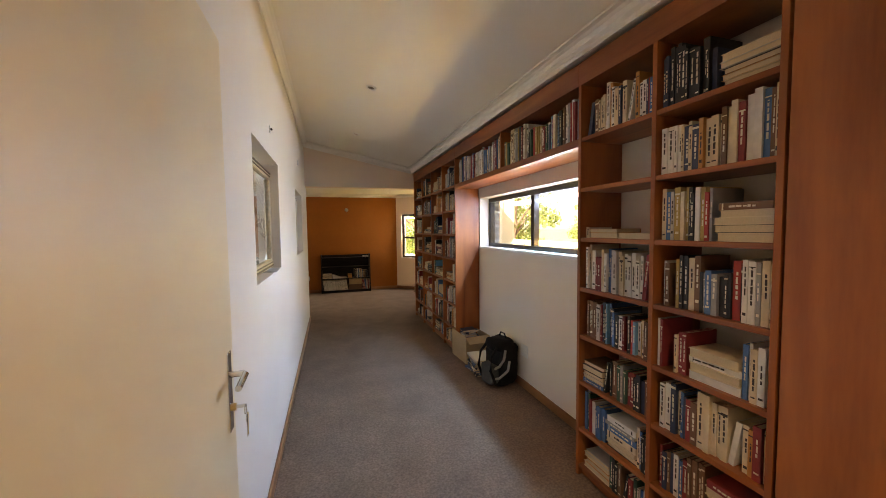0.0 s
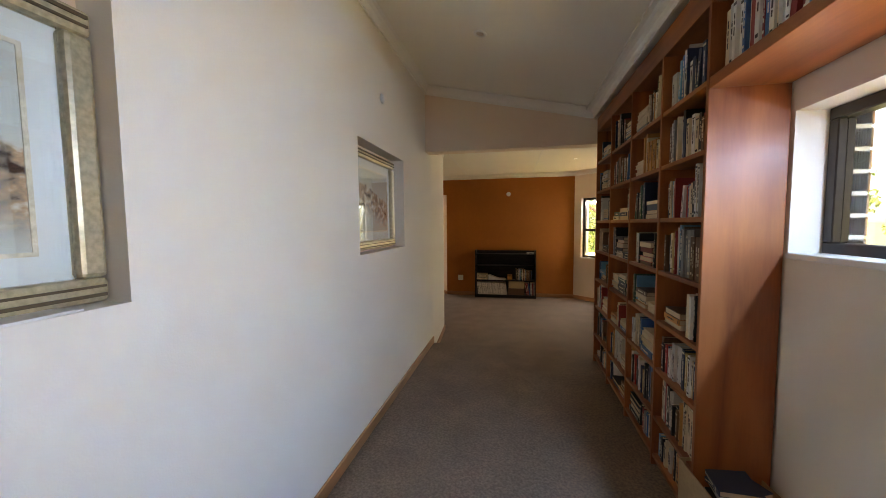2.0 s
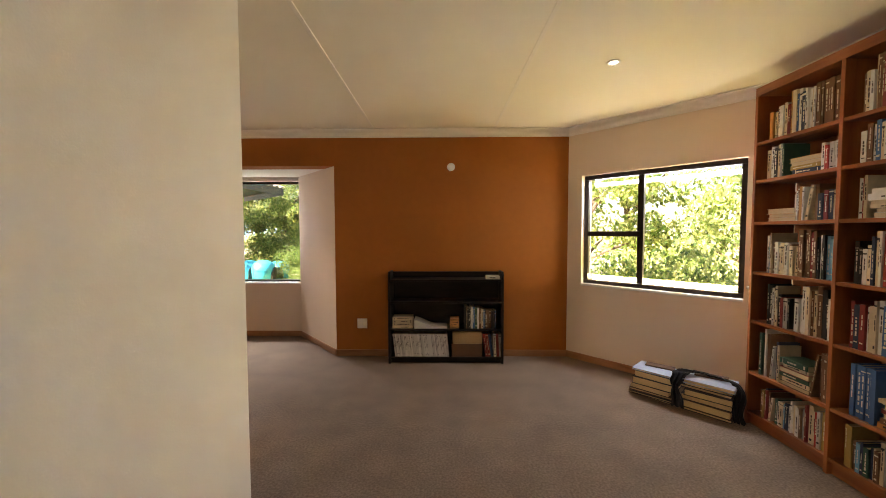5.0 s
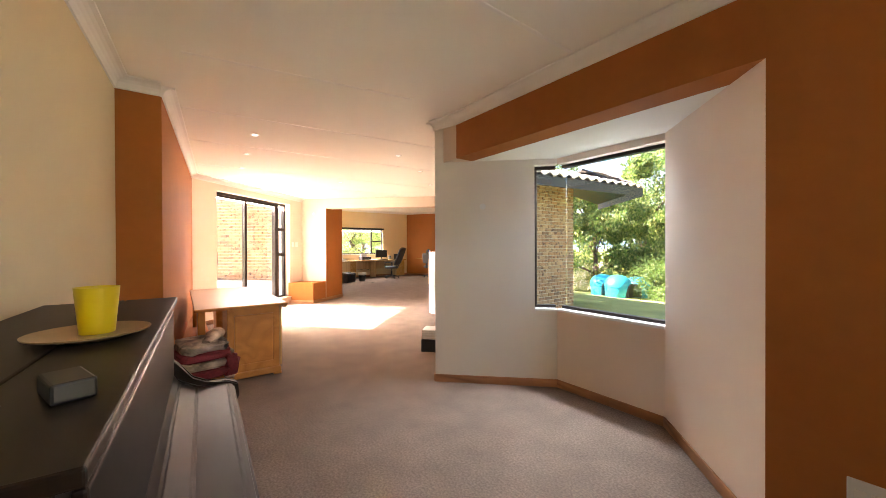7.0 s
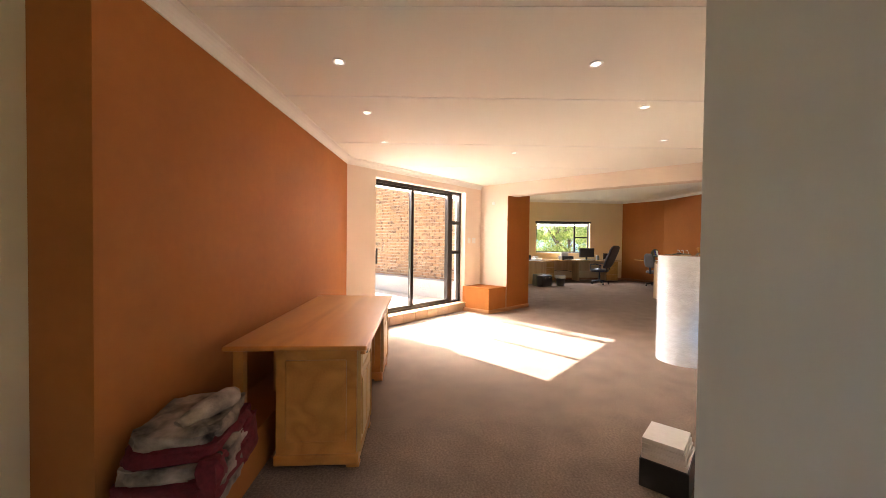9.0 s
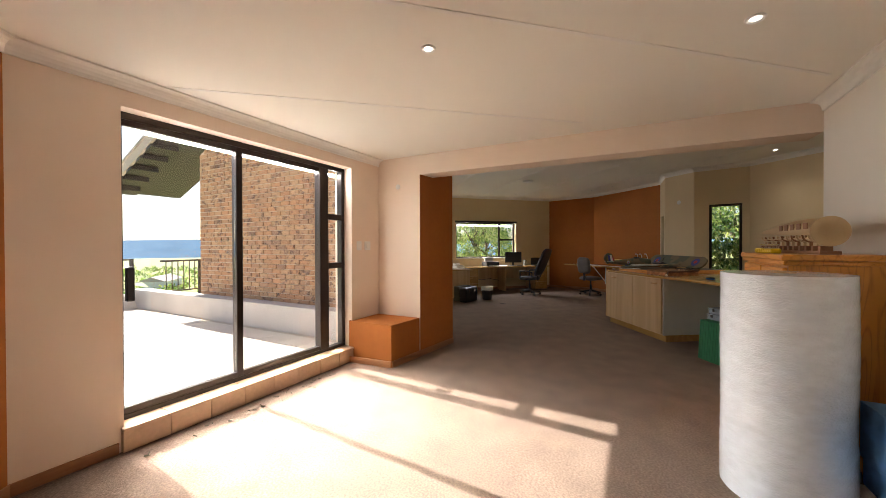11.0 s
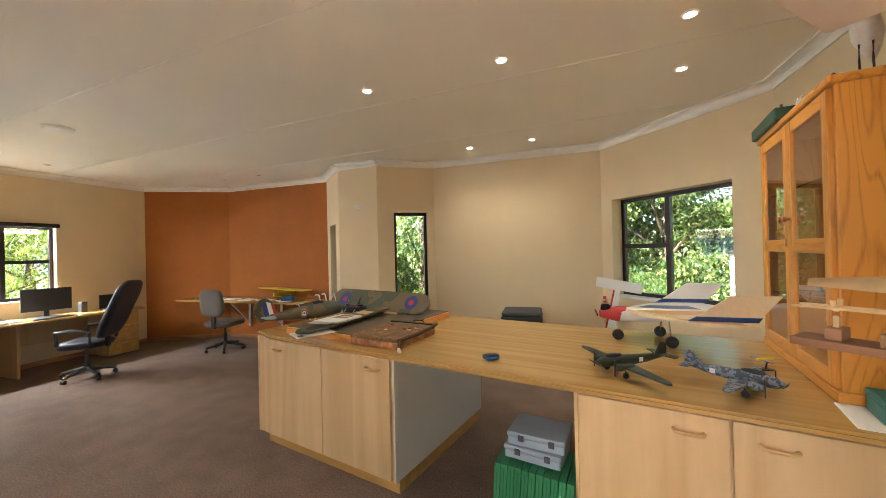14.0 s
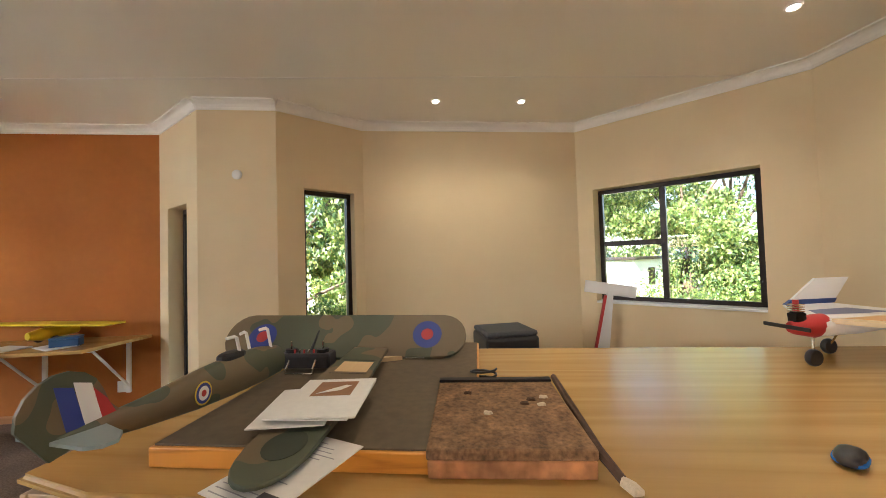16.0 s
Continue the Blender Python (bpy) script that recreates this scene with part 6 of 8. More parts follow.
for k, (w_, d_, z0, z1, mt) in enumerate(((0.25, 0.19, 0.0, 0.10, REDCLOTH), (0.24, 0.18, 0.09, 0.17, PATCLOTH), (0.22, 0.17, 0.16, 0.24, REDCLOTH), (0.20, 0.15, 0.22, 0.31, PATCLOTH))):
    smooth(part("blanket", blob((-w_, -d_, z0), (w_, d_ + 0.02, z1), 0, 0.4, k, 0.035, 28), mt, bl), 60)
bm = bmesh.new(); add_tube(bm, [(-0.16, 0.1, 0.31), (-0.05, 0.13, 0.345), (0.05, 0.08, 0.34), (0.14, 0.02, 0.31)], [0.04, 0.055, 0.05, 0.03], 10)
smooth(part("rolled_blanket", bm, PATCLOTH, bl))
for k, (x, w_, zb) in enumerate(((-0.12, 0.10, 0.06), (0.10, 0.11, 0.04), (0.20, 0.06, 0.10))):
    smooth(part("hanging_fold", blob((x - w_, 0.13, zb - 0.10), (x + w_, 0.21, 0.20), 0, 0.5, 20 + k, 0.03, 20), REDCLOTH if k != 1 else PATCLOTH, bl), 60)

# pine pedestal desk
dk = thing("pedestal_desk", pose(-5.66, 8.36, 0), "honey pine pedestal desk with panelled doors and black drop handles", "desk")
part("edge_moulding", box((0.008, 0.56, 0.71), (1.992, 0.592, 0.735), 0.008), DESKPINE, dk)
DESKPALE = wood("desk_panel_pine", (0.62, 0.40, 0.17), (0.52, 0.30, 0.11), axis=2, rough=0.35, rings=7, coat=0.25)
IRON = material("black_iron", (0.015, 0.014, 0.013), 0.45, metal=0.6)
part("desktop", box((0, -0.22, 0.735), (2.0, 0.60, 0.765), 0.008), DESKPINE, dk)
for x0 in (0.06, 1.42):
    pd = part("pedestal", box((x0, 0.05, 0.07), (x0 + 0.50, 0.53, 0.735), 0.004), DESKPINE, dk)
    part("skirt", box((x0 - 0.015, 0.04, 0.02), (x0 + 0.515, 0.545, 0.085), 0.01), DESKPINE, dk)
    for fx in (x0, x0 + 0.46):
        part("foot", box((fx - 0.01, 0.47, 0.0), (fx + 0.05, 0.55, 0.03), 0.008), DESKPINE, dk)
    dw = part("drawer", box((x0 + 0.03, 0.53, 0.58), (x0 + 0.47, 0.548, 0.71), 0.005), DESKPALE, dk)
    part("field", box((x0 + 0.055, 0.548, 0.60), (x0 + 0.445, 0.556, 0.69), 0.004), DESKPALE, dw)
    bm = bmesh.new(); add_tube(bm, [(x0 + 0.25 + 0.035 * math.cos(a), 0.556, 0.645 - 0.018 * math.sin(a)) for a in [k * 0.5236 for k in range(12)]], 0.004, 6, True); add_cyl(bm, 0.012, 0.012, 0, 0.008, 12, pose(x0 + 0.25, 0.556, 0.655, 90, 0, 0))
    part("drop_handle", bm, IRON, dw)
    do = part("door", box((x0 + 0.03, 0.53, 0.10), (x0 + 0.47, 0.546, 0.565), 0.004), DESKPALE, dk)
    for q in (0.07, 0.25):
        part("raised_panel", box((x0 + q, 0.546, 0.15), (x0 + q + 0.16, 0.556, 0.515), 0.008), DESKPALE, do)
    for fx in (x0 + 0.004, x0 + 0.474):
        pil = part("pilaster", box((fx, 0.532, 0.09), (fx + 0.022, 0.556, 0.73), 0.004), DESKPALE, dk)
        for q in range(3):
            part("flute", box((fx + 0.003 + q * 0.007, 0.556, 0.12), (fx + 0.006 + q * 0.007, 0.5575, 0.56)), DESKPINE, pil)
    part("raised_panel", box((x0 + 0.50, 0.11, 0.16), (x0 + 0.51, 0.47, 0.66), 0.01), DESKPINE, dk)
for x in (0.05, 1.88):
    part("rear_leg", box((x, -0.19, 0.0), (x + 0.06, -0.13, 0.735), 0.006), DESKPINE, dk)
part("modesty_panel", box((0.56, -0.16, 0.25), (1.42, -0.14, 0.735), 0.003), DESKPINE, dk)

# bubble-wrap roll
BUB = material("bubble_wrap", (0.84, 0.89, 0.95), 0.22, grain=0.06, grain_scale=12, stain=0.05, stain_scale=3, bump=1.0, bump_scale=60, stretch=(1, 1, 2.2), coat=0.6)
rl_ = thing("bubble_wrap_roll", pose(-5.62, 12.42, 0), "tall roll of bubble wrap standing on the carpet", "roll")
bm = bmesh.new()
prof = []
for k in range(40):
    z = 1.25 * k / 39
    prof.append((0.288 + 0.002 * math.sin(z * 9) + 0.002 * noise.noise(Vector((z * 25, 1, 0))), z))
prof.append((0.06, 1.252))
add_lathe(bm, [(0.05, 0.0)] + prof, 64)
for v in bm.verts:
    r = math.hypot(v.co.x, v.co.y)
    if r > 0.2:
        k = 1 + 0.005 * noise.noise(Vector((v.co.x * 5, v.co.y * 5, v.co.z * 14))) + 0.009 * noise.noise(Vector((v.co.x * 22, v.co.y * 22, v.co.z * 30)))
        v.co.x *= k
        v.co.y *= k
smooth(part("roll", bm, BUB, rl_), 70)
bm = bmesh.new(); add_lathe(bm, [(0.055, 1.20), (0.055, 1.262), (0.047, 1.262), (0.047, 1.20)], 24)
part("core_tube", bm, CARD, rl_)
# blue printed boxes by the wall
BLUEBOX = material("blue_printed_card", (0.13, 0.31, 0.58), 0.45, grain=0.35, grain_scale=5, stain=0.45, stain_scale=6)
VIOLET = material("violet_printed_card", (0.19, 0.20, 0.40), 0.45, stain=0.1)
mb_ = along((-4.35, 11.86), (-5.2, 12.71))[0]
for a, b, z0, z1, y0, y1, mt, lab in ((0.70, 1.24, 0.0, 0.165, 0.012, 0.215, PAPERWHITE, "white and black printed model-kit box on the carpet"), (0.73, 1.25, 0.165, 0.305, 0.006, 0.20, BLUEBOX, "flat model-kit box with a sky-blue printed side"),
                                      (0.72, 1.26, 0.305, 0.595, 0.008, 0.208, BLUEBOX, "large sky-blue printed model-kit box on the stack")):
    e = thing("printed_box", mb_, lab, "box", "boxes stacked by the wall")
    part("carton", box((a, y0, z0), (b, y1, z1), 0.004), mt, e)
    part("end_panel", box((a - 0.0015, y0 + 0.006, z0 + 0.006), (a, y1 - 0.006, z1 - 0.006)), VIOLET if z1 > 0.5 else CARD if mt is BLUEBOX else BLACK, e)
    part("tape", box((a + 0.1, y0 + 0.02, z1), (b - 0.05, y1 - 0.02, z1 + 0.001)), WHITE if z1 < 0.5 else BLUEBOX, e)
    for k in range(5):
        part("print_bar", box((a - 0.0024, y0 + 0.03, z0 + (z1 - z0) * (0.2 + 0.13 * k)), (a - 0.0015, y1 - 0.05 - 0.02 * (k % 3), z0 + (z1 - z0) * (0.26 + 0.13 * k))), INK_D if z1 > 0.2 else WHITE, e)
    for k in range(3):
        part("print_bar", box((a + 0.06 + 0.13 * k, y0 + 0.05, z1 + 0.001), (a + 0.15 + 0.13 * k, y0 + 0.09 + 0.02 * k, z1 + 0.0018)), INK_D if k != 1 else WHITE, e)
# papers and dark box by the pier
e = thing("paper_stack", pose(-3.52, 10.72, 0, 0, 0, -45), "stack of white papers on a dark box beside the pier", "papers")
part("dark_box", box((-0.15, -0.12, 0.0), (0.15, 0.12, 0.16), 0.004), BLACK, e)
for k in range(4):
    part("sheet_block", box((-0.14 + 0.01 * k, -0.11, 0.16 + 0.03 * k), (0.14, 0.11 - 0.006 * k, 0.188 + 0.03 * k), 0.002), PAPERWHITE, e)
# dry twigs on the carpet in the sun
TWIG = material("dry_twig", (0.05, 0.045, 0.02), 0.9)
random.seed(77)
e = thing("dry_leaves", pose(-8.02, 9.55, 0), "scatter of dry leaves and twigs on the carpet", "leaves", kind="stuff")
bm = bmesh.new()
for k in range(34):
    x = random.gauss(0, 0.35)
    p = Vector((x - random.uniform(-.05, .05), -x + random.gauss(0.05, 0.07), 0.004))
    a = random.uniform(0, 6.3)
    add_tube(bm, [p, p + Vector((0.03 * math.cos(a), 0.03 * math.sin(a), 0.006))], 0.004, 4)
part("twig", bm, TWIG, e)

# ---------- middle room: chest and model fuselage ----------
RINGIRON = IRON
MCH, nch = along((-5.78, 12.71), (-6.42, 13.33))       # along the front, wall side to the right
ch = thing("chest_of_drawers", MCH @ pose(0, 0, 0), "tall honey pine chest of drawers with black ring pulls", "chest")
cw_, cd_ = nch, 0.46
part("carcass", box((0, -cd_, 0.09), (cw_, -0.02, 1.31), 0.004), PINE, ch)
part("top", box((-0.025, -cd_ - 0.01, 1.31), (cw_ + 0.025, 0.02, 1.35), 0.01), PINE_H, ch)
part("cornice", box((-0.012, -cd_, 1.28), (cw_ + 0.012, 0.008, 1.31), 0.008), PINE_H, ch)
part("base_rail", box((-0.012, -cd_, 0.06), (cw_ + 0.012, 0.008, 0.12), 0.01), PINE_H, ch)
for x in (0.05, cw_ - 0.05):
    for y in (-0.05, -cd_ + 0.05):
        bm = bmesh.new(); add_lathe(bm, [(0.022, 0.0), (0.036, 0.02), (0.036, 0.045), (0.024, 0.06)], 16, pose(x, y, 0))
        smooth(part("bun_foot", bm, PINE, ch))
zs = [0.13, 0.38, 0.61, 0.82, 1.05, 1.27]
for i, (a, b) in enumerate(zip(zs, zs[1:])):
    cells = ((0.02, cw_ / 2 - 0.005), (cw_ / 2 + 0.005, cw_ - 0.02)) if i == 4 else ((0.02, cw_ - 0.02),)
    for x0, x1 in cells:
        dw = part("drawer", box((x0, -0.02, a + 0.006), (x1, 0.004, b - 0.006), 0.006), PINE_H, ch)
        for hx in ((x0 + x1) / 2,) if i == 4 else (x0 + 0.2, x1 - 0.2):
            bm = bmesh.new()
            add_cyl(bm, 0.016, 0.014, 0, 0.008, 16, pose(hx, 0.004, (a + b) / 2 + 0.015, -90, 0, 0))
            add_tube(bm, [(hx + 0.026 * math.cos(q), 0.014, (a + b) / 2 - 0.006 + 0.026 * math.sin(q)) for q in [k * 0.4488 for k in range(14)]], 0.0042, 6, True)
            smooth(part("ring_pull", bm, RINGIRON, dw))
BALSA = wood("balsa", (0.66, 0.47, 0.25), (0.56, 0.36, 0.17), axis=0, rough=0.7, rings=6, coat=0)
PLY = wood("brown_ply", (0.34, 0.17, 0.08), (0.24, 0.11, 0.05), axis=0, rough=0.7, rings=6, coat=0)
fu = thing("model_fuselage", MCH @ pose(0.02, -0.22, 1.35), "unfinished balsa model aircraft fuselage on a building jig", "model aircraft")
L_ = 1.25
part("jig_rail", box((0.0, -0.05, 0.0), (L_, 0.05, 0.022), 0.002), PLY, fu)
bm = bmesh.new()
prof = []
for k in range(15):
    t = k / 14
    r = 0.105 * (1 - 1.3 * max(0, t - 0.35) ** 1.1) * (0.9 + 0.1 * min(1, t * 6))
    prof.append([bm.verts.new((L_ * t * 0.96 + 0.02, r * 0.72 * math.cos(a), 0.15 + 0.02 * t + r * 0.8 * math.sin(a))) for a in [math.pi * q / 10 for q in range(-1, 12)]])
for a, b in zip(prof, prof[1:]):
    for i in range(12):
        bm.faces.new((a[i], a[i + 1], b[i + 1], b[i]))
bmesh.ops.solidify(bm, geom=bm.faces[:], thickness=0.003)
smooth(part("skin", bm, BALSA, fu), 50)
for k in range(5):
    t = 0.08 + k * 0.085
    for sgn in (-1, 1):
        part("window_opening", box((L_ * t, sgn * 0.0745 - 0.003, 0.165), (L_ * t + 0.055, sgn * 0.0745 + 0.003, 0.205)), PLY, fu)
for k in range(12):
    x = 0.05 + k * 0.1
    part("jig_block", box((x, -0.03, 0.022), (x + 0.035, 0.03, 0.055), 0.002), PLY, fu)
    bm = bmesh.new()
    rr = 0.05 - 0.0022 * k
    add_tube(bm, [(x + 0.017, rr * math.cos(a), 0.13 + rr * 1.1 * math.sin(a)) for a in [math.pi * (1.0 + q / 8) for q in range(9)]], 0.006, 6)
    add_box(bm, (x + 0.011, -0.008, 0.05), (x + 0.023, 0.008, 0.085))
    part("former", bm, BALSA if k % 2 else PLY, fu)
bm = bmesh.new()
add_lathe(bm, [(0.094, 0.0), (0.094, 0.012), (0.06, 0.012), (0.06, 0.0)], 24, pose(0.006, 0, 0.145, 0, 90, 0))
part("nose_former", bm, BALSA, fu)
part("former_web", box((0.008, -0.066, 0.085), (0.016, 0.066, 0.115)), BALSA, fu)
for k in (-0.028, 0.028):
    part("stringer", box((0.05, k - 0.003, 0.105), (L_, k + 0.003, 0.111)), BALSA, fu)
yc = thing("glue_clamps", MCH @ pose(0.35, -0.06, 1.35), "row of yellow spring clamps lying on the chest", "clamps")
for k in range(9):
    part("clamp", box((0.042 * k, -0.03, 0.0), (0.042 * k + 0.034, 0.035, 0.036), 0.012), YEL, yc)
    bm = bmesh.new(); add_tube(bm, [(0.042 * k + 0.018, -0.01, 0.03), (0.042 * k + 0.018, -0.02, 0.06), (0.042 * k + 0.024, 0.0, 0.07)], 0.004, 6)
    part("clamp_jaw", bm, CHROME, yc)
e = thing("open_carton", pose(-6.47, 13.66, 0, 0, 0, -40), "tall open pale cardboard carton beside the chest", "box")
WCARD = material("pale_card", (0.62, 0.50, 0.36), 0.8, stain=0.06, stain_scale=5)
for lo, hi in (((-0.12, -0.1, 0), (0.12, -0.096, 0.62)), ((-0.12, 0.096, 0), (0.12, 0.1, 0.60)), ((-0.12, -0.096, 0), (-0.116, 0.096, 0.64)), ((0.116, -0.096, 0), (0.12, 0.096, 0.60))):
    part("side", box(lo, hi), WCARD, e)
part("tape", box((-0.1215, -0.1, 0.38), (-0.12, 0.1, 0.39)), PAPERWHITE, e)

# ---------- office counter ----------
MC = pose(-8.29, 14.52, 0, 0, 0, -11.5)
ZT = 0.965
WTGREY = material("pale_grey_laminate", (0.62, 0.62, 0.56), 0.45, stain=0.03)
ct = thing("worktop", MC, "long beech-laminate worktop with rounded edge over the base units", "worktop")
bm = prism([(-1.58, 0.05), (-1.30, -0.02), (2.55, -0.02), (2.55, 0.9), (2.3, 1.42), (-1.58, 1.42)], ZT - 0.034, ZT)
bmesh.ops.bevel(bm, geom=[e_ for e_ in bm.edges if abs(e_.verts[0].co.z - e_.verts[1].co.z) < 1e-5], offset=0.012, segments=3, affect="EDGES")
part("slab", bm, BEECH_H, ct)
def base_unit(x0, x1, doors, label):
    e = thing("base_unit", MC, label, "cabinet", "counter base units")
    part("body", box((x0, 0.03, 0.10), (x1, 1.34, ZT - 0.036), 0.002), BEECH, e)
    part("end_panel", box((x1 - 0.001, 0.025, 0.10), (x1 + 0.017, 1.345, ZT - 0.036), 0.002), WTGREY, e)
    part("end_panel", box((x0 - 0.017, 0.025, 0.10), (x0 + 0.001, 1.345, ZT - 0.036), 0.002), BEECH, e)
    part("plinth", box((x0 + 0.05, 0.075, 0.0), (x1 + 0.005, 1.30, 0.10), 0.002), BEECH_H, e)
    for a, b, hs in doors:
        d = part("door", box((a, 0.006, 0.115), (b, 0.026, ZT - 0.045), 0.003), BEECH, e)
        hx = a + 0.14 if hs < 0 else b - 0.14
        bm = bmesh.new()
        add_tube(bm, [(hx - 0.055, 0.006, 0.845), (hx - 0.05, -0.018, 0.845), (hx - 0.03, -0.026, 0.845), (hx + 0.03, -0.026, 0.845), (hx + 0.05, -0.018, 0.845), (hx + 0.055, 0.006, 0.845)], 0.009, 8)
        smooth(part("handle", bm, BRASS_WOOD, d, "turned wooden pull handle"))
    return e
BRASS_WOOD = wood("handle_beech", (0.62, 0.38, 0.16), (0.5, 0.28, 0.1), axis=0, rough=0.4)
base_unit(-1.52, -0.02, ((-1.37, -0.70, -1), (-0.69, -0.03, 1)), "beech-laminate base cabinet with two doors and grey end panel")
base_unit(1.16, 2.45, ((1.17, 1.755, 1), (1.765, 2.42, -1)), "beech-laminate base cabinet with two doors under the worktop")
GREEN = material("green_board", (0.035, 0.24, 0.10), 0.5, stain=0.08, vary=0.12)
for k in range(11):
    x = 0.70 + k * 0.038
    e = thing("green_folder", MC @ pose(x, -0.04, 0.0, 0, 4, 4), "dark green lever folder standing on the carpet", "folder", "green folders under the worktop")
    part("cover", box((0, 0, 0), (0.034, 0.30, 0.49), 0.003), GREEN, e)
    # The groove's shade is painted as a darker green strip on the spine.
    part("spine_groove", box((0.014, -0.002, 0.02), (0.018, 0.001, 0.47)), material("green_shadow_line", (0.02, 0.14, 0.06), 0.6) if k == 0 else bpy.data.materials["green_shadow_line"], e)
CLEARBOX = material("clear_grey_plastic", (0.32, 0.39, 0.47), 0.25, stain=0.05)
for k, (z, col) in enumerate(((0.50, CLEARBOX), (0.575, CLEARBOX))):
    e = thing("storage_case", MC @ pose(0.77 + 0.02 * k, 0.02, z, 0, 0, 3 * k), "translucent grey plastic parts case on the folders", "case", "parts cases on the folders")
    part("tray", box((0, 0, 0), (0.30, 0.24, 0.045), 0.008), col, e)
    part("lid", box((-0.004, -0.004, 0.045), (0.304, 0.244, 0.07), 0.008), col, e)
    for q in (0.06, 0.22):
        part("clasp", box((q, -0.012, 0.03), (q + 0.03, -0.003, 0.062), 0.003), RUCKG, e)

# ---------- display cabinet on the worktop ----------
MD = pose(-6.11, 14.37, ZT, 0, 0, 80.3)      # front runs from the near end towards the window
nd = 1.06
cb = thing("display_cabinet", MD, "glazed honey pine display cabinet standing on the worktop", "cabinet")
HB = 1.33
cdp = 0.40
part("side_panel", box((0, -cdp, 0), (0.022, 0, HB), 0.003), PINE, cb)
part("side_panel", box((nd - 0.022, -cdp, 0), (nd, 0, HB), 0.003), PINE, cb)
part("back_panel", box((0.022, -cdp, 0.02), (nd - 0.022, -cdp + 0.012, HB)), PINE, cb)
part("base", box((-0.012, -cdp, 0), (nd + 0.012, 0.02, 0.05), 0.008), PINE_H, cb)
part("top", box((-0.02, -cdp - 0.01, HB), (nd + 0.02, 0.03, HB + 0.035), 0.01), PINE_H, cb)
for z in (0.35, 0.66, 0.97):
    g = part("glass_shelf", box((0.024, -cdp + 0.02, z), (nd - 0.024, -0.03, z + 0.006)), GLASS, cb)
for a, b, s in ((0.024, nd / 2 - 0.002, 1), (nd / 2 + 0.002, nd - 0.024, -1)):
    dn = part("door", box((a, -0.002, 0.055), (a + 0.06, 0.02, HB - 0.01), 0.003), PINE, cb)
    part("stile", box((b - 0.06, -0.002, 0.055), (b, 0.02, HB - 0.01), 0.003), PINE, dn)
    for z0, z1 in ((0.055, 0.115), (0.62, 0.69), (HB - 0.075, HB - 0.01)):
        part("rail", box((a + 0.06, -0.001, z0), (b - 0.06, 0.019, z1), 0.003), PINE_H, dn)
    g = part("door_glass", box((a + 0.055, 0.006, 0.11), (b - 0.055, 0.010, HB - 0.07)), GLASS, dn)
    g.visible_shadow = False
    bm = bmesh.new(); add_lathe(bm, [(0.008, 0), (0.008, 0.012), (0.018, 0.02), (0.018, 0.032), (0.0001, 0.04)], 16, pose((b - 0.03) if s > 0 else (a + 0.03), 0.02, 0.80, -90, 0, 0))
    smooth(part("knob", bm, SHELFWOOD_H, dn))
e = thing("key", MD @ pose(nd / 2 + 0.03, 0.022, 0.70), "small steel key hanging in the cabinet door", "key")
part("bow", box((-0.006, 0, -0.05), (0.006, 0.004, 0), 0.002), CHROME, e)
# trough, figures, bird and shell on top
TROUGH = material("dark_green_paint", (0.02, 0.07, 0.045), 0.5, grain=0.15)
e = thing("planter_trough", MD @ pose(0.60, -0.12, HB + 0.035), "long dark green trough of small figures on the cabinet", "trough")
bm = bmesh.new(); add_box(bm, (0, -0.07, 0.0), (0.50, 0.17, 0.075), bevel=0.01)
part("tray", bm, TROUGH, e)
random.seed(51)
for k in range(9):
    f = thing("figurine", MD @ pose(0.63 + k * 0.052, random.uniform(-0.1, 0.0), HB + 0.11), "tiny painted figurine standing in the trough", "figurine", "figurines on the cabinet")
    bm = bmesh.new(); add_lathe(bm, [(0.012, 0), (0.014, 0.015), (0.007, 0.035), (0.009, 0.045), (0.0001, 0.055)], 10)
    smooth(part("body", bm, random.choice((FASCIA, WHITE, SHELFWOOD_H, GREEN)), f))
for k in range(6):
    f = thing("figurine", MD @ pose(0.10 + k * 0.075, -0.03, HB + 0.035), "tiny painted figurine standing on the cabinet edge", "figurine", "figurines on the cabinet")
    bm = bmesh.new(); add_lathe(bm, [(0.011, 0), (0.013, 0.012), (0.007, 0.028), (0.009, 0.036), (0.0001, 0.045)], 10)
    smooth(part("body", bm, random.choice((FASCIA, WHITE, BRASS, SHELFWOOD_H)), f))
BIRDW = material("white_feather_paint", (0.78, 0.76, 0.71), 0.7, grain=0.08, grain_scale=40)
e = thing("bird_ornament", MD @ pose(0.12, -0.14, HB + 0.035, 0, 0, 150), "white carved wading bird on thin legs", "ornament")
bm = bmesh.new(); add_tube(bm, [(-0.10, 0, 0.10), (-0.07, 0, 0.14), (-0.02, 0, 0.19), (0.03, 0, 0.24), (0.055, 0, 0.28)], [0.006, 0.03, 0.05, 0.045, 0.026], 16)
smooth(part("body", bm, BIRDW, e), 60)
bm = bmesh.new(); add_tube(bm, [(0.05, 0, 0.27), (0.068, 0, 0.31), (0.06, 0, 0.35), (0.05, 0, 0.385), (0.062, 0, 0.41), (0.085, 0, 0.415)], [0.027, 0.02, 0.015, 0.014, 0.018, 0.013], 12)
smooth(part("neck", bm, BIRDW, e))
bm = bmesh.new(); add_tube(bm, [(0.083, 0, 0.415), (0.15, 0, 0.405)], [0.009, 0.002], 8)
part("beak", bm, SHELFWOOD_H, e)
for k in (-0.02, 0.02):
    bm = bmesh.new(); add_tube(bm, [(0.0, k, 0.0), (0.015, k, 0.08), (0.01, k, 0.15)], 0.004, 6)
    part("leg", bm, BLACK, e)
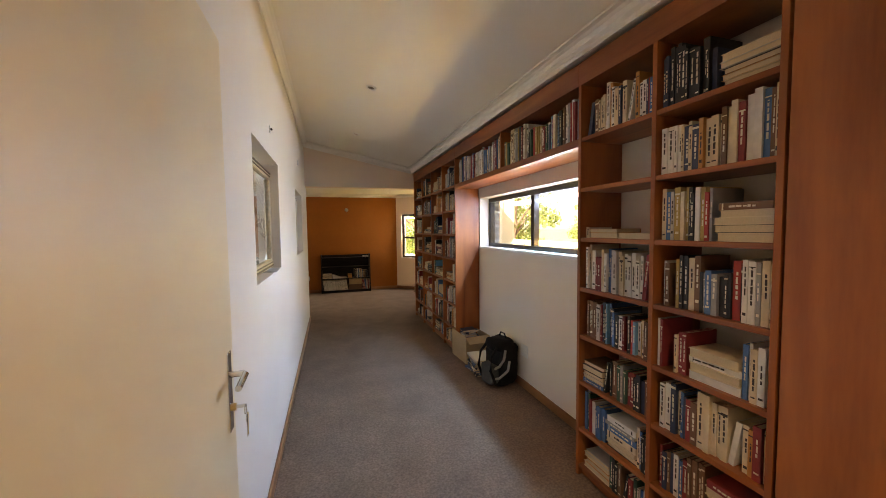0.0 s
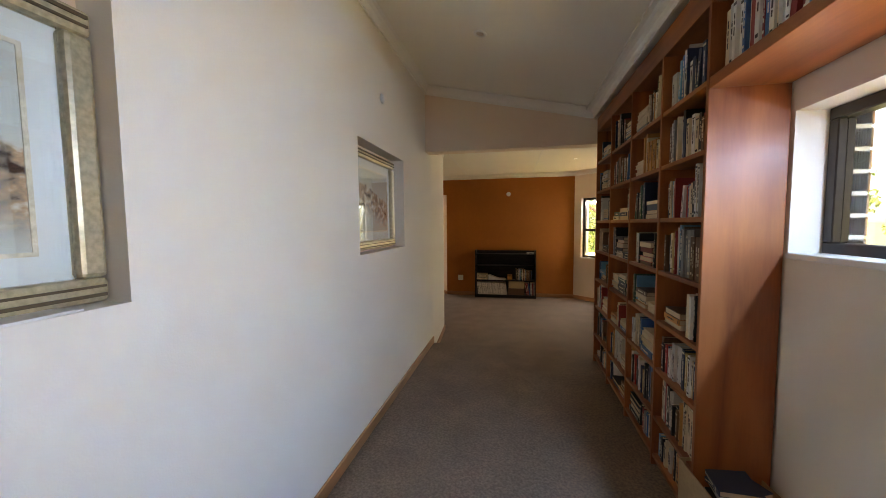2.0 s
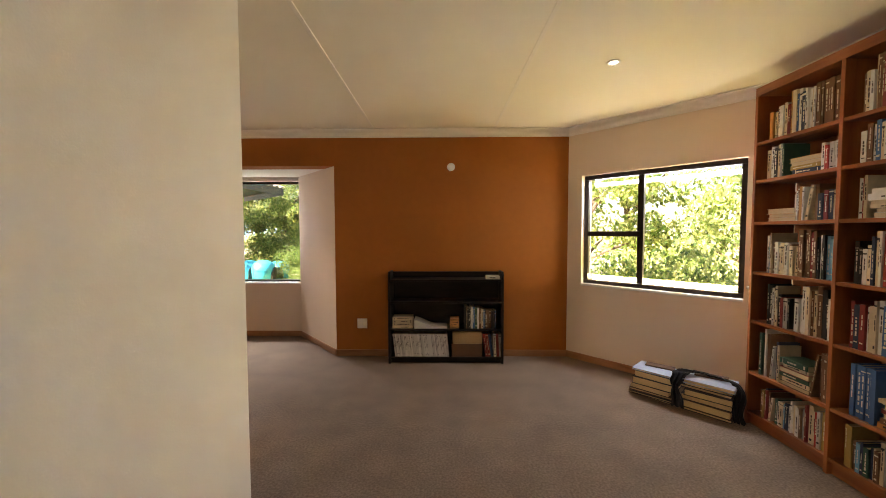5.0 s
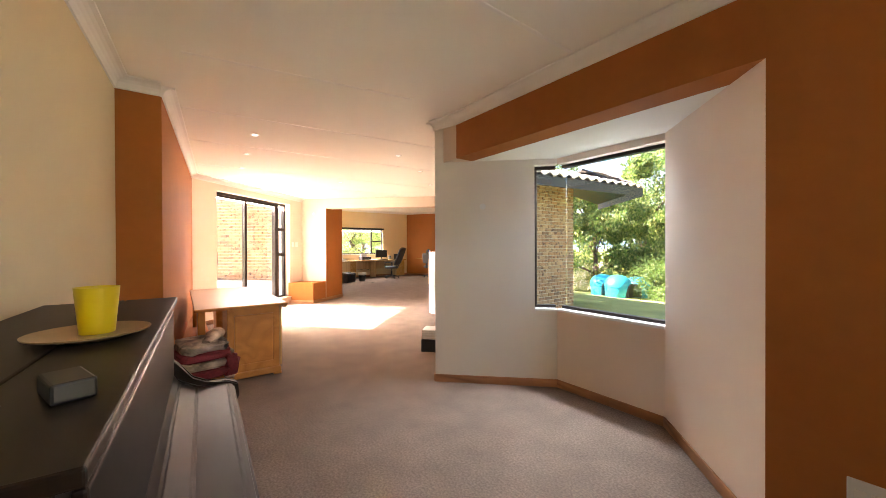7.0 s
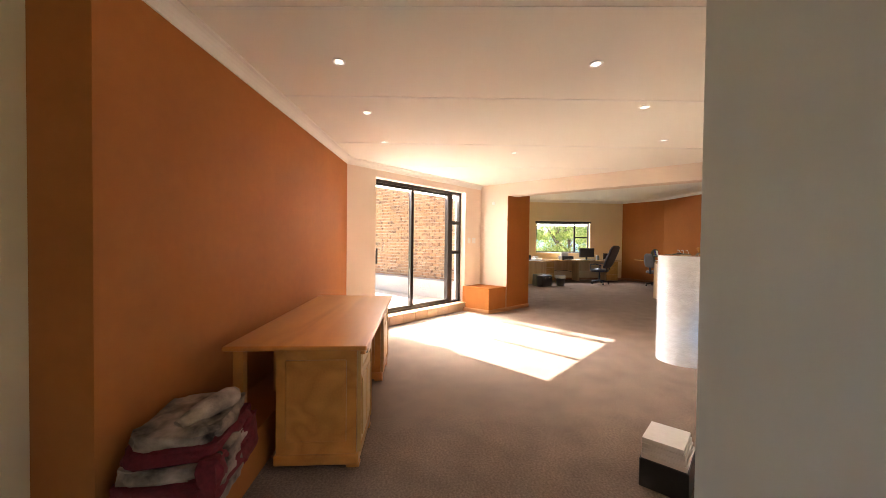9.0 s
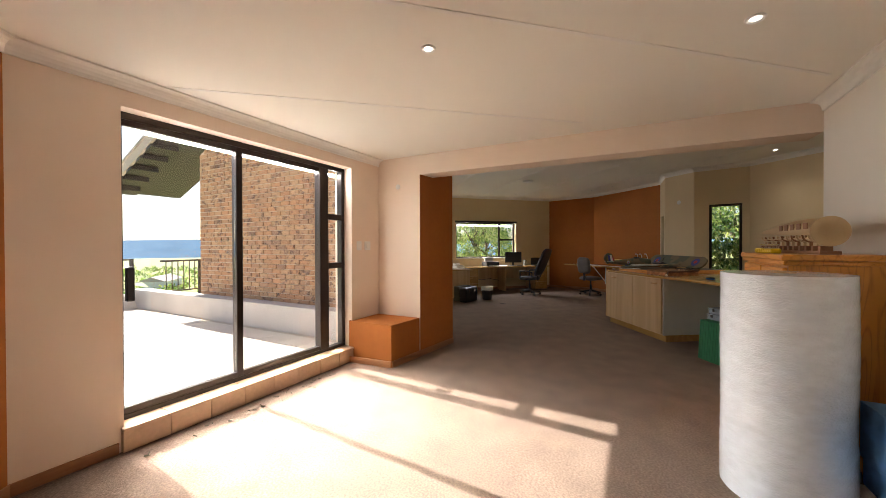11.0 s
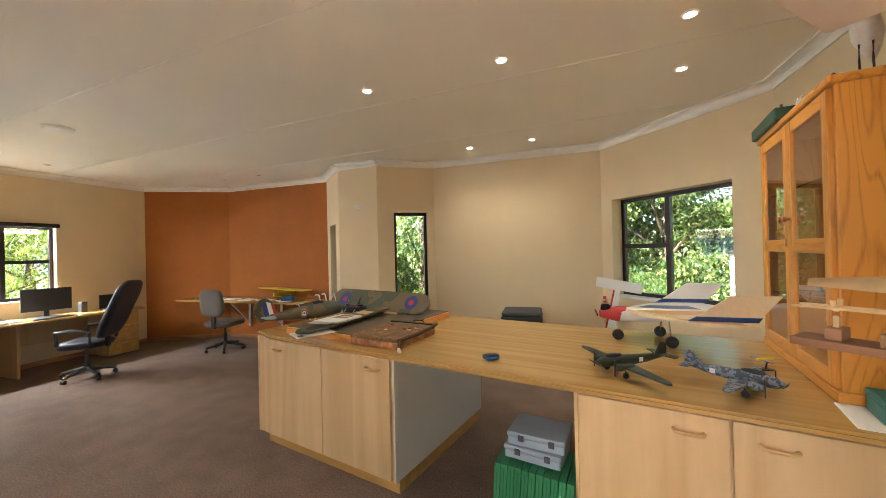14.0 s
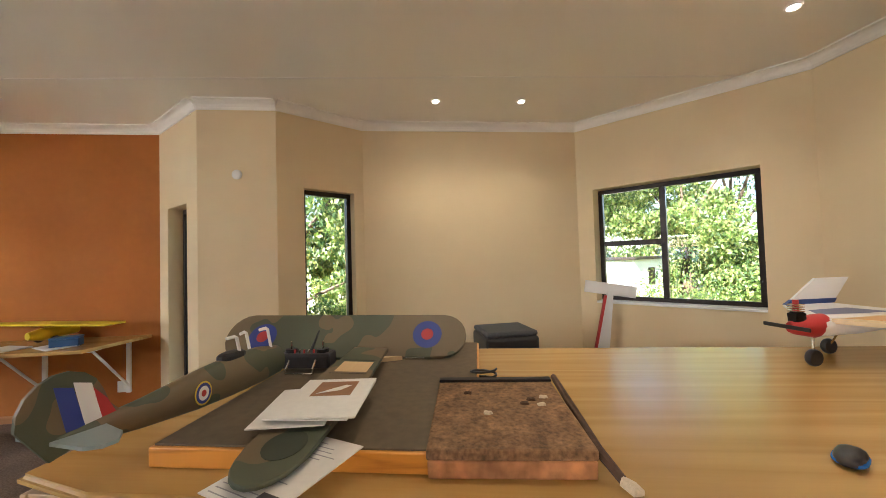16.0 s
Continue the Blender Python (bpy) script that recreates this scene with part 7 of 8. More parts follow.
part("stand", box((-0.06, -0.05, 0), (0.08, 0.05, 0.012), 0.004), BLACKWOOD, e)
e = thing("shell", MD @ pose(0.42, -0.17, HB + 0.035), "large pale sea shell on the cabinet", "shell")
smooth(part("body", blob((-0.12, -0.07, 0), (0.12, 0.07, 0.13), 0.3, 0.8, 3, 0.03), BIRDW, e))

# ---------- things on the worktop ----------
CAMO_G, CAMO_B, SKYB = (0.075, 0.085, 0.05), (0.16, 0.115, 0.06), (0.30, 0.36, 0.36)
def camo(name, a, b, scale):
    m = material(name, a, 0.55)
    nt = m.node_tree
    bs = nt.nodes["Principled BSDF"]
    tc = nt.nodes.new("ShaderNodeTexCoord")
    ns = nt.nodes.new("ShaderNodeTexNoise")
    ns.inputs["Scale"].default_value, ns.inputs["Detail"].default_value = scale, 1
    nt.links.new(tc.outputs["Object"], ns.inputs["Vector"])
    cr = nt.nodes.new("ShaderNodeValToRGB")
    cr.color_ramp.interpolation = "CONSTANT"
    cr.color_ramp.elements[0].color = (*a, 1)
    cr.color_ramp.elements[1].position, cr.color_ramp.elements[1].color = 0.5, (*b, 1)
    nt.links.new(ns.outputs[0], cr.inputs[0])
    nt.links.new(cr.outputs[0], bs.inputs["Base Color"])
    return m
CAMO = camo("camouflage_paint", CAMO_G, CAMO_B, 5.0)
CAMO2 = camo("blue_grey_camouflage", (0.17, 0.20, 0.25), (0.055, 0.065, 0.08), 60.0)
DKGREEN = material("dark_green_model_paint", (0.03, 0.04, 0.025), 0.55, grain=0.1)
RBLUE, RRED, RYEL = material("roundel_blue", (0.03, 0.05, 0.25), 0.5), material("roundel_red", (0.45, 0.03, 0.03), 0.5), material("roundel_yellow", (0.7, 0.5, 0.05), 0.5)
bd = thing("building_board", MC @ pose(-1.24, 0.10, ZT), "thick wooden model building board with a brown top", "board")
part("board", box((0, 0, 0), (0.92, 1.22, 0.055), 0.004), PINE_H, bd)
part("covering", box((0.01, 0.01, 0.055), (0.91, 1.21, 0.061), 0.002), material("brown_lino", (0.13, 0.095, 0.055), 0.7, grain=0.15, grain_scale=30), bd)
ZB = ZT + 0.061
def add_wing(bm, pts, z, th):
    """A thin aerofoil slab on an outline."""
    add_prism(bm, pts, z, z + th)
def roundel(m, parent, r, mats):
    for k, (q, mt) in enumerate(mats):
        bm = bmesh.new()
        add_cyl(bm, r * q, r * q, 0, 0.0012 + 0.0008 * k, 24, m)
        part("roundel_ring", bm, mt, parent)
wg = thing("model_wing", pose(-9.178, 15.67, ZB, 0, 0, -9.8), "camouflaged model fighter wing with blue and red roundels", "model wing")
tip_r = [(0.60 + 0.12 * math.sin(a), 0.115 - 0.115 * math.cos(a)) for a in [0.31 * k for k in range(11)]]
tip_l = [(-0.44 - 0.12 * math.sin(a), 0.125 + 0.125 * math.cos(a)) for a in [0.31 * k for k in range(11)]]
bm = prism(tip_r + tip_l, 0.0, 0.026)
bmesh.ops.rotate(bm, verts=bm.verts, cent=(0, 0, 0), matrix=Matrix.Rotation(radians(52), 3, "X"))
smooth(part("panel", bm, CAMO, wg), 30)
for x in (-0.36, 0.52):
    m_ = Matrix.Rotation(radians(52), 4, "X") @ pose(x, 0.12, 0.0255)
    roundel(m_, wg, 0.075, ((1, RBLUE), (0.42, RRED)))
fs = thing("model_fuselage", pose(-9.561, 14.758, ZB + 0.012, 0, 0, 69.6) @ Matrix.Diagonal((0.68, 0.84, 0.84, 1)), "camouflaged model fighter fuselage lying on the board", "model aircraft")
bm = bmesh.new()
rings = []
for k, (x, r, z) in enumerate(((-0.08, 0.012, 0.10), (0.0, 0.03, 0.09), (0.2, 0.05, 0.085), (0.45, 0.075, 0.09), (0.65, 0.085, 0.095), (0.85, 0.085, 0.095), (1.0, 0.07, 0.09))):
    rings.append([bm.verts.new((x, 0.8 * r * math.cos(a), z + r * math.sin(a))) for a in [2 * math.pi * q / 18 for q in range(18)]])
for a, b in zip(rings, rings[1:]):
    for i in range(18):
        bm.faces.new((a[i], a[(i + 1) % 18], b[(i + 1) % 18], b[i]))
bm.faces.new(rings[0][::-1]); bm.faces.new(rings[-1])
smooth(part("body", bm, CAMO, fs), 50)
bm = bmesh.new()
add_prism(bm, [(-0.10, 0.05), (0.14, 0.10), (0.08, 0.16)] + [(-0.06 + 0.125 * math.cos(a), 0.17 + 0.115 * math.sin(a)) for a in [0.35 + 0.36 * k for k in range(9)]], -0.006, 0.006, Matrix(((1, 0, 0, 0), (0, 0, 1, 0), (0, 1, 0, 0), (0, 0, 0, 1))))
part("fin", bm, CAMO, fs)
for x0, x1, mt in ((-0.075, -0.02, RBLUE), (-0.02, 0.035, WHITE), (0.035, 0.085, RRED)):
    for sg in (-1, 1):
        bm = bmesh.new()
        add_prism(bm, [(x0 + 0.02, 0.115), (x1 + 0.02, 0.115), (x1 - 0.015, 0.235 if x1 < 0.06 else 0.175), (x0 - 0.015, 0.25 if x1 < 0.06 else 0.225)], sg * 0.0067 - 0.0007, sg * 0.0067 + 0.0007, XZ)
        part("fin_stripe", bm, mt, fs)
bm = bmesh.new(); add_wing(bm, [(-0.10, -0.13), (-0.075, -0.17), (-0.03, -0.175), (0.02, -0.13), (0.06, 0), (0.02, 0.13), (-0.03, 0.175), (-0.075, 0.17), (-0.10, 0.13)], 0.095, 0.01)
part("tailplane", bm, material("duck_egg_paint", SKYB, 0.5), fs)
roundel(pose(0.42, -0.061, 0.09, 90, 0, 0), fs, 0.045, ((1, RYEL), (0.85, RBLUE), (0.6, WHITE), (0.28, RRED)))
part("cockpit", blob((0.58, -0.035, 0.155), (0.74, 0.035, 0.20), 0, 0.7, 2, 0.002, 14), BLACK, fs)
for x, q in ((0.70, -0.02), (0.82, 0.02), (0.94, -0.015)):
    bm = bmesh.new(); add_tube(bm, [(x, q, 0.15), (x - 0.03, q, 0.255), (x - 0.045, q, 0.262), (x - 0.085, q * 0.5, 0.26)], 0.0075, 8)
    smooth(part("gear_strut", bm, WHITE, fs))
en = thing("radio_set", pose(-9.22, 15.50, ZB, 0, 0, -10), "black model radio set with a short aerial on the board", "radio")
part("case", box((-0.12, -0.05, 0.02), (0.12, 0.05, 0.085), 0.012), BLACK, en)
for k in (-0.075, 0.075):
    bm = bmesh.new(); add_cyl(bm, 0.028, 0.026, 0.08, 0.10, 16, pose(k, 0.0, 0, 0, 0, 0))
    st = part("gimbal", bm, IRON, en)
    bm = bmesh.new(); add_tube(bm, [(k, 0, 0.10), (k + 0.004, -0.006, 0.135)], 0.004, 6)
    part("stick", bm, CHROME, st)
bm = bmesh.new(); add_tube(bm, [(0.0, 0.04, 0.08), (0.03, 0.07, 0.17)], [0.008, 0.004], 8)
part("aerial", bm, BLACK, en)
bm = bmesh.new(); add_tube(bm, [(-0.06, -0.05, 0.06), (-0.06, -0.085, 0.03), (-0.06, -0.09, 0.012), (0.06, -0.09, 0.012), (0.06, -0.085, 0.03), (0.06, -0.05, 0.06)], 0.005, 6)
smooth(part("carry_handle", bm, CHROME, en))
for k in range(5):
    part("switch", box((-0.05 + 0.022 * k, -0.03, 0.085), (-0.042 + 0.022 * k, -0.022, 0.102), 0.002), CHROME if k % 2 else RRED, en)
sp = thing("wing_panel", pose(-9.05, 14.93, ZB + 0.03, 2, -2.5, 80), "long camouflaged spare wing panel lying across the board", "model wing")
bm = prism([(-0.22 - 0.14 * math.sin(a), 0.085 * math.cos(a)) for a in [0.314 * k for k in range(11)]] + [(0.2, -0.1), (0.65, -0.085), (0.66, 0.085), (0.2, 0.1)], 0, 0.014)
bmesh.ops.bevel(bm, geom=list(bm.edges), offset=0.004, segments=1, affect="EDGES")
part("panel", bm, CAMO, sp)
bm = bmesh.new(); add_lathe(bm, [(0.0001, 0.0), (0.075, 0.0), (0.075, 0.0015), (0.0001, 0.0015)], 20, pose(-0.2, -0.01, 0.014) @ Matrix.Diagonal((0.9, 0.7, 1, 1)))
part("green_patch", bm, DKGREEN, sp)
for x in (0.12, 0.3, 0.46):
    part("panel_line", box((x, -0.075, 0.014), (x + 0.004, 0.075, 0.0146)), INK_D, sp)
part("sand_patch", box((0.32, -0.07, 0.014), (0.44, 0.06, 0.0144)), BALSA, sp)
GREYPRINT = material("grey_print", (0.36, 0.35, 0.36), 0.8)
random.seed(61)
for k, (x, y, z, rz, w_, h_) in enumerate(((-9.09, 14.94, 0.050, -2, 0.21, 0.297), (-9.00, 14.97, 0.055, -7, 0.21, 0.297), (-9.02, 14.96, 0.062, -10, 0.24, 0.32), (-9.01, 14.955, 0.068, -6, 0.24, 0.32), (-9.05, 14.68, 0.003, -32, 0.21, 0.297))):
    e = thing("drawing_sheet", pose(x, y, ZB + z, 0, 0, rz), "white printed plan sheet on the building board", "paper", "plan sheets on the board")
    part("sheet", box((-w_ / 2, -h_ / 2, 0), (w_ / 2, h_ / 2, 0.003)), PAPERWHITE, e)
    if k == 3:
        part("printed_block", box((-0.065, 0.0, 0.003), (0.065, 0.13, 0.0036)), PLY, e)
        part("printed_shape", prism([(-0.05, 0.02), (0.02, 0.045), (0.05, 0.09), (0.03, 0.095), (-0.01, 0.06)], 0.0036, 0.0042), PAPERWHITE, e)
    if k == 4:
        for q in range(16):
            part("print_bar", box((-0.09, -0.137 + q * 0.017, 0.003), (-0.09 + random.uniform(0.06, 0.18), -0.134 + q * 0.017, 0.0034)), GREYPRINT, e)
        part("printed_mark", box((0.03, -0.13, 0.0036), (0.09, -0.09, 0.004)), INK_D, e)
e = thing("metal_bracket", pose(-8.72, 15.60, ZB, 0, 0, -12), "small square steel bracket on the building board", "bracket")
for lo, hi in (((-0.05, -0.03, 0), (0.05, -0.02, 0.012)), ((-0.05, 0.02, 0), (0.05, 0.03, 0.012)), ((-0.05, -0.02, 0), (-0.038, 0.02, 0.012)), ((0.038, -0.02, 0), (0.05, 0.02, 0.012))):
    part("bar", box(lo, hi, 0.002), CHROME, e)
e = thing("wood_offcut", pose(-8.86, 15.60, ZB, 0, 0, 10), "pale curved balsa offcut lying on the building board", "wood offcut")
part("offcut", prism([(-0.07, -0.03), (0.07, -0.03), (0.06, 0.01), (0.02, 0.035), (-0.03, 0.03)], 0, 0.02), BALSA, e)
bx2 = thing("wooden_case", pose(-8.51, 14.655, ZT, 0, 0, -9.5) @ Matrix.Diagonal((0.88, 1.04, 1.05, 1)), "worn brown wooden case with a dark strap", "case")
WORN = material("worn_board", (0.25, 0.135, 0.06), 0.85, grain=0.45, grain_scale=75, stain=0.4, stain_scale=14, bump=0.9, bump_scale=60)
RAW = material("worn_strap_wood", (0.09, 0.045, 0.022), 0.8, grain=0.4, grain_scale=25, bump=0.5, bump_scale=60)
part("box_body", box((-0.24, 0, 0), (0.24, 0.50, 0.045), 0.006), material("worn_case_wood", (0.46, 0.20, 0.075), 0.7, grain=0.35, grain_scale=18, stain=0.35, stain_scale=9, bump=0.5, bump_scale=40), bx2)
part("lid", box((-0.243, -0.003, 0.045), (0.243, 0.503, 0.072), 0.006), WORN, bx2)
bm = bmesh.new(); add_tube(bm, [(0.26, 0.5, 0.08), (0.262, 0.25, 0.06), (0.25, 0.02, 0.06), (0.29, -0.03, 0.02)], [0.012, 0.014, 0.014, 0.012], 8)
smooth(part("strap", bm, RAW, bx2))
for k, (fx, fy) in enumerate(((0.12, 0.30), (0.15, 0.26), (0.09, 0.27), (0.17, 0.32), (-0.12, 0.36), (-0.05, 0.2))):
    part("flake", blob((fx - 0.016, fy - 0.007, 0.070), (fx + 0.016, fy + 0.009, 0.079), 0, 0.6, k, 0.004, 10), PAPER if k % 2 else RAW, bx2)
bm = bmesh.new(); add_tube(bm, [(0.285, -0.03, 0.02), (0.31, -0.05, 0.012), (0.33, -0.055, 0.008)], [0.012, 0.016, 0.006], 8)
smooth(part("frayed_end", bm, PAPER, bx2))
part("edge_strip", box((-0.243, 0.47, 0.072), (0.243, 0.503, 0.082), 0.003), BLACKWOOD, bx2)
e = thing("cable_coil", MC @ pose(-0.30, 0.74, ZT), "coil of dark cable on a small orange tin", "cable")
part("tin", box((-0.05, -0.04, 0), (0.05, 0.04, 0.025), 0.006), RRED, e)
bm = bmesh.new(); add_tube(bm, [(0.055 * math.cos(a), 0.035 * math.sin(a), 0.03 + 0.004 * a) for a in [k * 0.5 for k in range(26)]], 0.005, 6)
smooth(part("coil", bm, BLACK, e))
ms = thing("computer_mouse", pose(-7.64, 14.59, ZT, 0, 0, 28) @ Matrix.Scale(0.95, 4), "black and blue computer mouse on the worktop", "mouse")
smooth(part("shell", blob((-0.055, -0.032, 0), (0.055, 0.032, 0.04), 0, 0.75, 1, 0.0, 18), BLACK, ms))
smooth(part("side_trim", blob((-0.053, -0.036, 0.004), (0.053, 0.036, 0.028), 0, 0.75, 1, 0.0, 18), material("blue_plastic", (0.01, 0.14, 0.5), 0.25), ms))

def wheel(parent, x, y, z, r, w=0.014):
    bm = bmesh.new(); add_lathe(bm, [(r * 0.55, -w), (r * 0.9, -w), (r, -w * 0.5), (r, w * 0.5), (r * 0.9, w), (r * 0.55, w)], 20, pose(x, y, z, 90, 0, 0))
    t = smooth(part("tyre", bm, BLACK, parent))
    bm = bmesh.new(); add_cyl(bm, r * 0.55, r * 0.55, -w * 0.8, w * 0.8, 16, pose(x, y, z, 90, 0, 0))
    part("hub", bm, WHITE, t)
def loft(sections, n=14):
    """A body through (x, half-width, half-height, centre height)."""
    bm = bmesh.new()
    rings = [[bm.verts.new((x, w_ * math.cos(a), z + h_ * math.sin(a))) for a in [2 * math.pi * q / n for q in range(n)]] for x, w_, h_, z in sections]
    for a, b in zip(rings, rings[1:]):
        for i in range(n):
            bm.faces.new((a[i], a[(i + 1) % n], b[(i + 1) % n], b[i]))
    bm.faces.new(rings[0][::-1]); bm.faces.new(rings[-1])
    return bm
CREAMFILM = material("cream_film", (0.74, 0.58, 0.36), 0.35, grain=0.05, coat=0.3)
WHITEFILM = material("white_film", (0.78, 0.78, 0.76), 0.35, coat=0.3)
BLUEFILM = material("blue_film", (0.02, 0.06, 0.22), 0.35, coat=0.3)
MP = pose(-6.95, 15.285, ZT, 0, 0, 1)
bp = thing("model_aeroplane", MP @ Matrix.Scale(0.94, 4), "large white and cream delta-wing model aeroplane with a red nose", "model aircraft")
smooth(part("fuselage", loft(((0.0, 0.03, 0.035, 0.20), (0.1, 0.05, 0.055, 0.20), (0.35, 0.06, 0.05, 0.20), (0.62, 0.035, 0.035, 0.205), (0.80, 0.015, 0.02, 0.21))), WHITEFILM, bp), 50)
smooth(part("nose", loft(((-0.03, 0.02, 0.025, 0.20), (0.0, 0.034, 0.038, 0.20), (0.1, 0.053, 0.058, 0.20), (0.16, 0.045, 0.05, 0.21))), RRED, bp), 50)
bm = prism([(0.15, -0.03), (0.22, -0.16), (0.50, -0.47), (0.72, -0.52), (0.80, -0.49), (0.77, 0.0), (0.15, 0.0)], 0.215, 0.24)
bmesh.ops.bevel(bm, geom=list(bm.edges), offset=0.008, segments=2, affect="EDGES")
part("wing", bm, CREAMFILM, bp)
bm = prism([(0.15, 0.03), (0.22, 0.16), (0.50, 0.47), (0.72, 0.52), (0.80, 0.49), (0.77, 0.002), (0.15, 0.002)], 0.215, 0.24)
bmesh.ops.bevel(bm, geom=list(bm.edges), offset=0.008, segments=2, affect="EDGES")
part("wing", bm, WHITEFILM, bp)
ORANGEFILM = material("orange_film", (0.62, 0.30, 0.09), 0.35, coat=0.3)
for sg in (-1, 1):
    part("tip_band", prism([(0.40, sg * 0.355), (0.50, sg * 0.468), (0.72, sg * 0.518), (0.70, sg * 0.44)][::sg], 0.2395, 0.2415), ORANGEFILM if sg < 0 else BLUEFILM, bp)
    part("centre_panel", prism([(0.22, sg * 0.05), (0.34, sg * 0.20), (0.62, sg * 0.22), (0.66, sg * 0.05)][::sg], 0.2395, 0.2413), ORANGEFILM if sg < 0 else BLUEFILM, bp)
XZ = Matrix(((1, 0, 0, 0), (0, 0, 1, 0), (0, 1, 0, 0), (0, 0, 0, 1)))
for y, mt in ((-0.42, CREAMFILM), (0.42, WHITEFILM)):
    bm = bmesh.new(); add_prism(bm, [(0.46, 0.24), (0.80, 0.24), (0.93, 0.40), (0.68, 0.40)], y - 0.008, y + 0.008, XZ)
    part("fin", bm, mt, bp)
    bm = bmesh.new(); add_prism(bm, [(0.45, 0.24), (0.81, 0.24), (0.83, 0.27), (0.50, 0.27)], y - 0.0095, y + 0.0095, XZ)
    part("fin_band", bm, BLUEFILM, bp)
smooth(part("engine", blob((-0.02, -0.026, 0.22), (0.05, 0.026, 0.275), 0, 0.5, 3, 0.008, 14), IRON, bp))
for k in range(4):
    part("cooling_fin", box((-0.012, -0.024, 0.276 + 0.011 * k), (0.036, 0.024, 0.281 + 0.011 * k), 0.002), CHROME, bp)
bm = bmesh.new(); add_cyl(bm, 0.014, 0.012, 0.27, 0.335, 12, pose(0.012, 0, 0))
part("cylinder", bm, RRED, bp)
bm = bmesh.new(); add_box(bm, (-0.055, -0.11, 0.195), (-0.045, 0.11, 0.215), bevel=0.004)
part("propeller", bm, BLACK, bp)
for x, y in ((0.10, 0.0), (0.42, 0.17), (0.42, -0.17)):
    bm = bmesh.new(); add_tube(bm, [(x, y * 0.5, 0.20), (x, y, 0.04)], 0.006, 6)
    part("gear_leg", bm, CHROME, bp)
    wheel(bp, x, y, 0.042, 0.042)
# white tail standing on the floor behind the counter
tl = thing("model_tail", pose(-6.80, 17.40, 0, 0, 9, -12) @ Matrix.Diagonal((1, 1, 0.88, 1)), "white and red model tail leaning behind the worktop", "model part")
bm = bmesh.new(); add_prism(bm, [(-0.09, 0), (0.09, 0), (0.03, 1.30), (-0.03, 1.30)], -0.02, 0.02, XZ)
part("boom", bm, WHITEFILM, tl)
bm = bmesh.new(); add_prism(bm, [(-0.11, 0), (-0.09, 0), (-0.03, 1.25), (-0.05, 1.25)], -0.021, 0.021, XZ)
part("red_edge", bm, RRED, tl)
part("tailplane", box((-0.26, -0.012, 1.26), (0.26, 0.012, 1.40), 0.006), WHITEFILM, tl)

def warbird(m, paint, label, span, length, twin, tri=False):
    e = thing("model_aeroplane", m, label, "model aircraft", "small model aeroplanes on the worktop")
    L = length
    smooth(part("fuselage", loft(((0, 0.008, 0.01, 0.07), (0.03 * L / .4, 0.022, 0.025, 0.07), (0.15 * L / .4, 0.026, 0.032, 0.07), (0.28 * L / .4, 0.018, 0.024, 0.072), (L, 0.004, 0.008, 0.08)), 12), paint, e), 50)
    for sg in (-1, 1):
        bm = bmesh.new(); add_prism(bm, [(0.09, 0.0), (0.185, 0.0), (0.155, sg * span / 2 * 0.93), (0.14, sg * span / 2), (0.125, sg * span / 2 * 0.97)][::sg], 0.055, 0.064)
        part("wing", bm, paint, e)
        bm = bmesh.new(); add_prism(bm, [(L - 0.06, 0), (L, 0), (L, sg * 0.09), (L - 0.035, sg * 0.1)][::sg], 0.085, 0.089)
        part("tailplane", bm, paint, e)
        part("cross_mark", box((0.24, sg * 0.0225 - 0.001, 0.062), (0.262, sg * 0.0225 + 0.001, 0.084)), WHITE, e)
        bm = bmesh.new(); add_tube(bm, [(0.12, sg * 0.07, 0.055), (0.115, sg * 0.075, 0.018)], 0.003, 6)
        part("gear_leg", bm, IRON, e)
        wheel(e, 0.115, sg * 0.075, 0.016, 0.016, 0.006)
        if twin:
            smooth(part("nacelle", loft(((0.05, 0.012, 0.012, 0.062), (0.08, 0.018, 0.018, 0.062), (0.16, 0.006, 0.01, 0.062)), 10).copy() if False else _shift(loft(((0.05, 0.012, 0.012, 0.062), (0.08, 0.018, 0.018, 0.062), (0.16, 0.006, 0.01, 0.062)), 10), sg * 0.085), paint, e), 50)
            part("propeller", box((0.044, sg * 0.085 - 0.004, 0.022), (0.048, sg * 0.085 + 0.004, 0.102), 0.001), BLACK, e)
    bm = bmesh.new(); add_prism(bm, [(L - 0.07, 0.08), (L + 0.005, 0.08), (L + 0.005, 0.145), (L - 0.03, 0.15)], -0.003, 0.003, XZ)
    part("fin", bm, paint, e)
    for k in range(4):
        part("panel_line", box((0.06 + 0.07 * k, -0.0275, 0.069), (0.062 + 0.07 * k, 0.0275, 0.0705)), INK_D, e)
    bm = bmesh.new(); add_tube(bm, [(-0.004, -0.055, 0.07), (-0.006, 0.0, 0.07), (-0.004, 0.055, 0.07)], [0.002, 0.006, 0.002], 6)
    part("nose_propeller", bm, BLACK, e)
    part("canopy", blob((0.06, -0.014, 0.088), (0.15, 0.014, 0.112), 0, 0.7, 2, 0.001, 12), BLACK, e)
    return e
def _shift(bm, dy):
    for v in bm.verts:
        v.co.y += dy
    return bm
warbird(pose(-7.05, 14.45, ZT, 0, 0, 31), DKGREEN, "dark green model transport aeroplane on the worktop", 0.68, 0.42, True)
warbird(pose(-6.32, 14.33, ZT, 0, 0, 146), CAMO2, "blue-grey camouflaged model bomber on the worktop", 0.48, 0.37, True)
e = thing("model_on_stand", pose(-6.20, 14.79, ZT, 0, 0, 20), "tiny yellow model aeroplane on a black stand", "model aircraft")
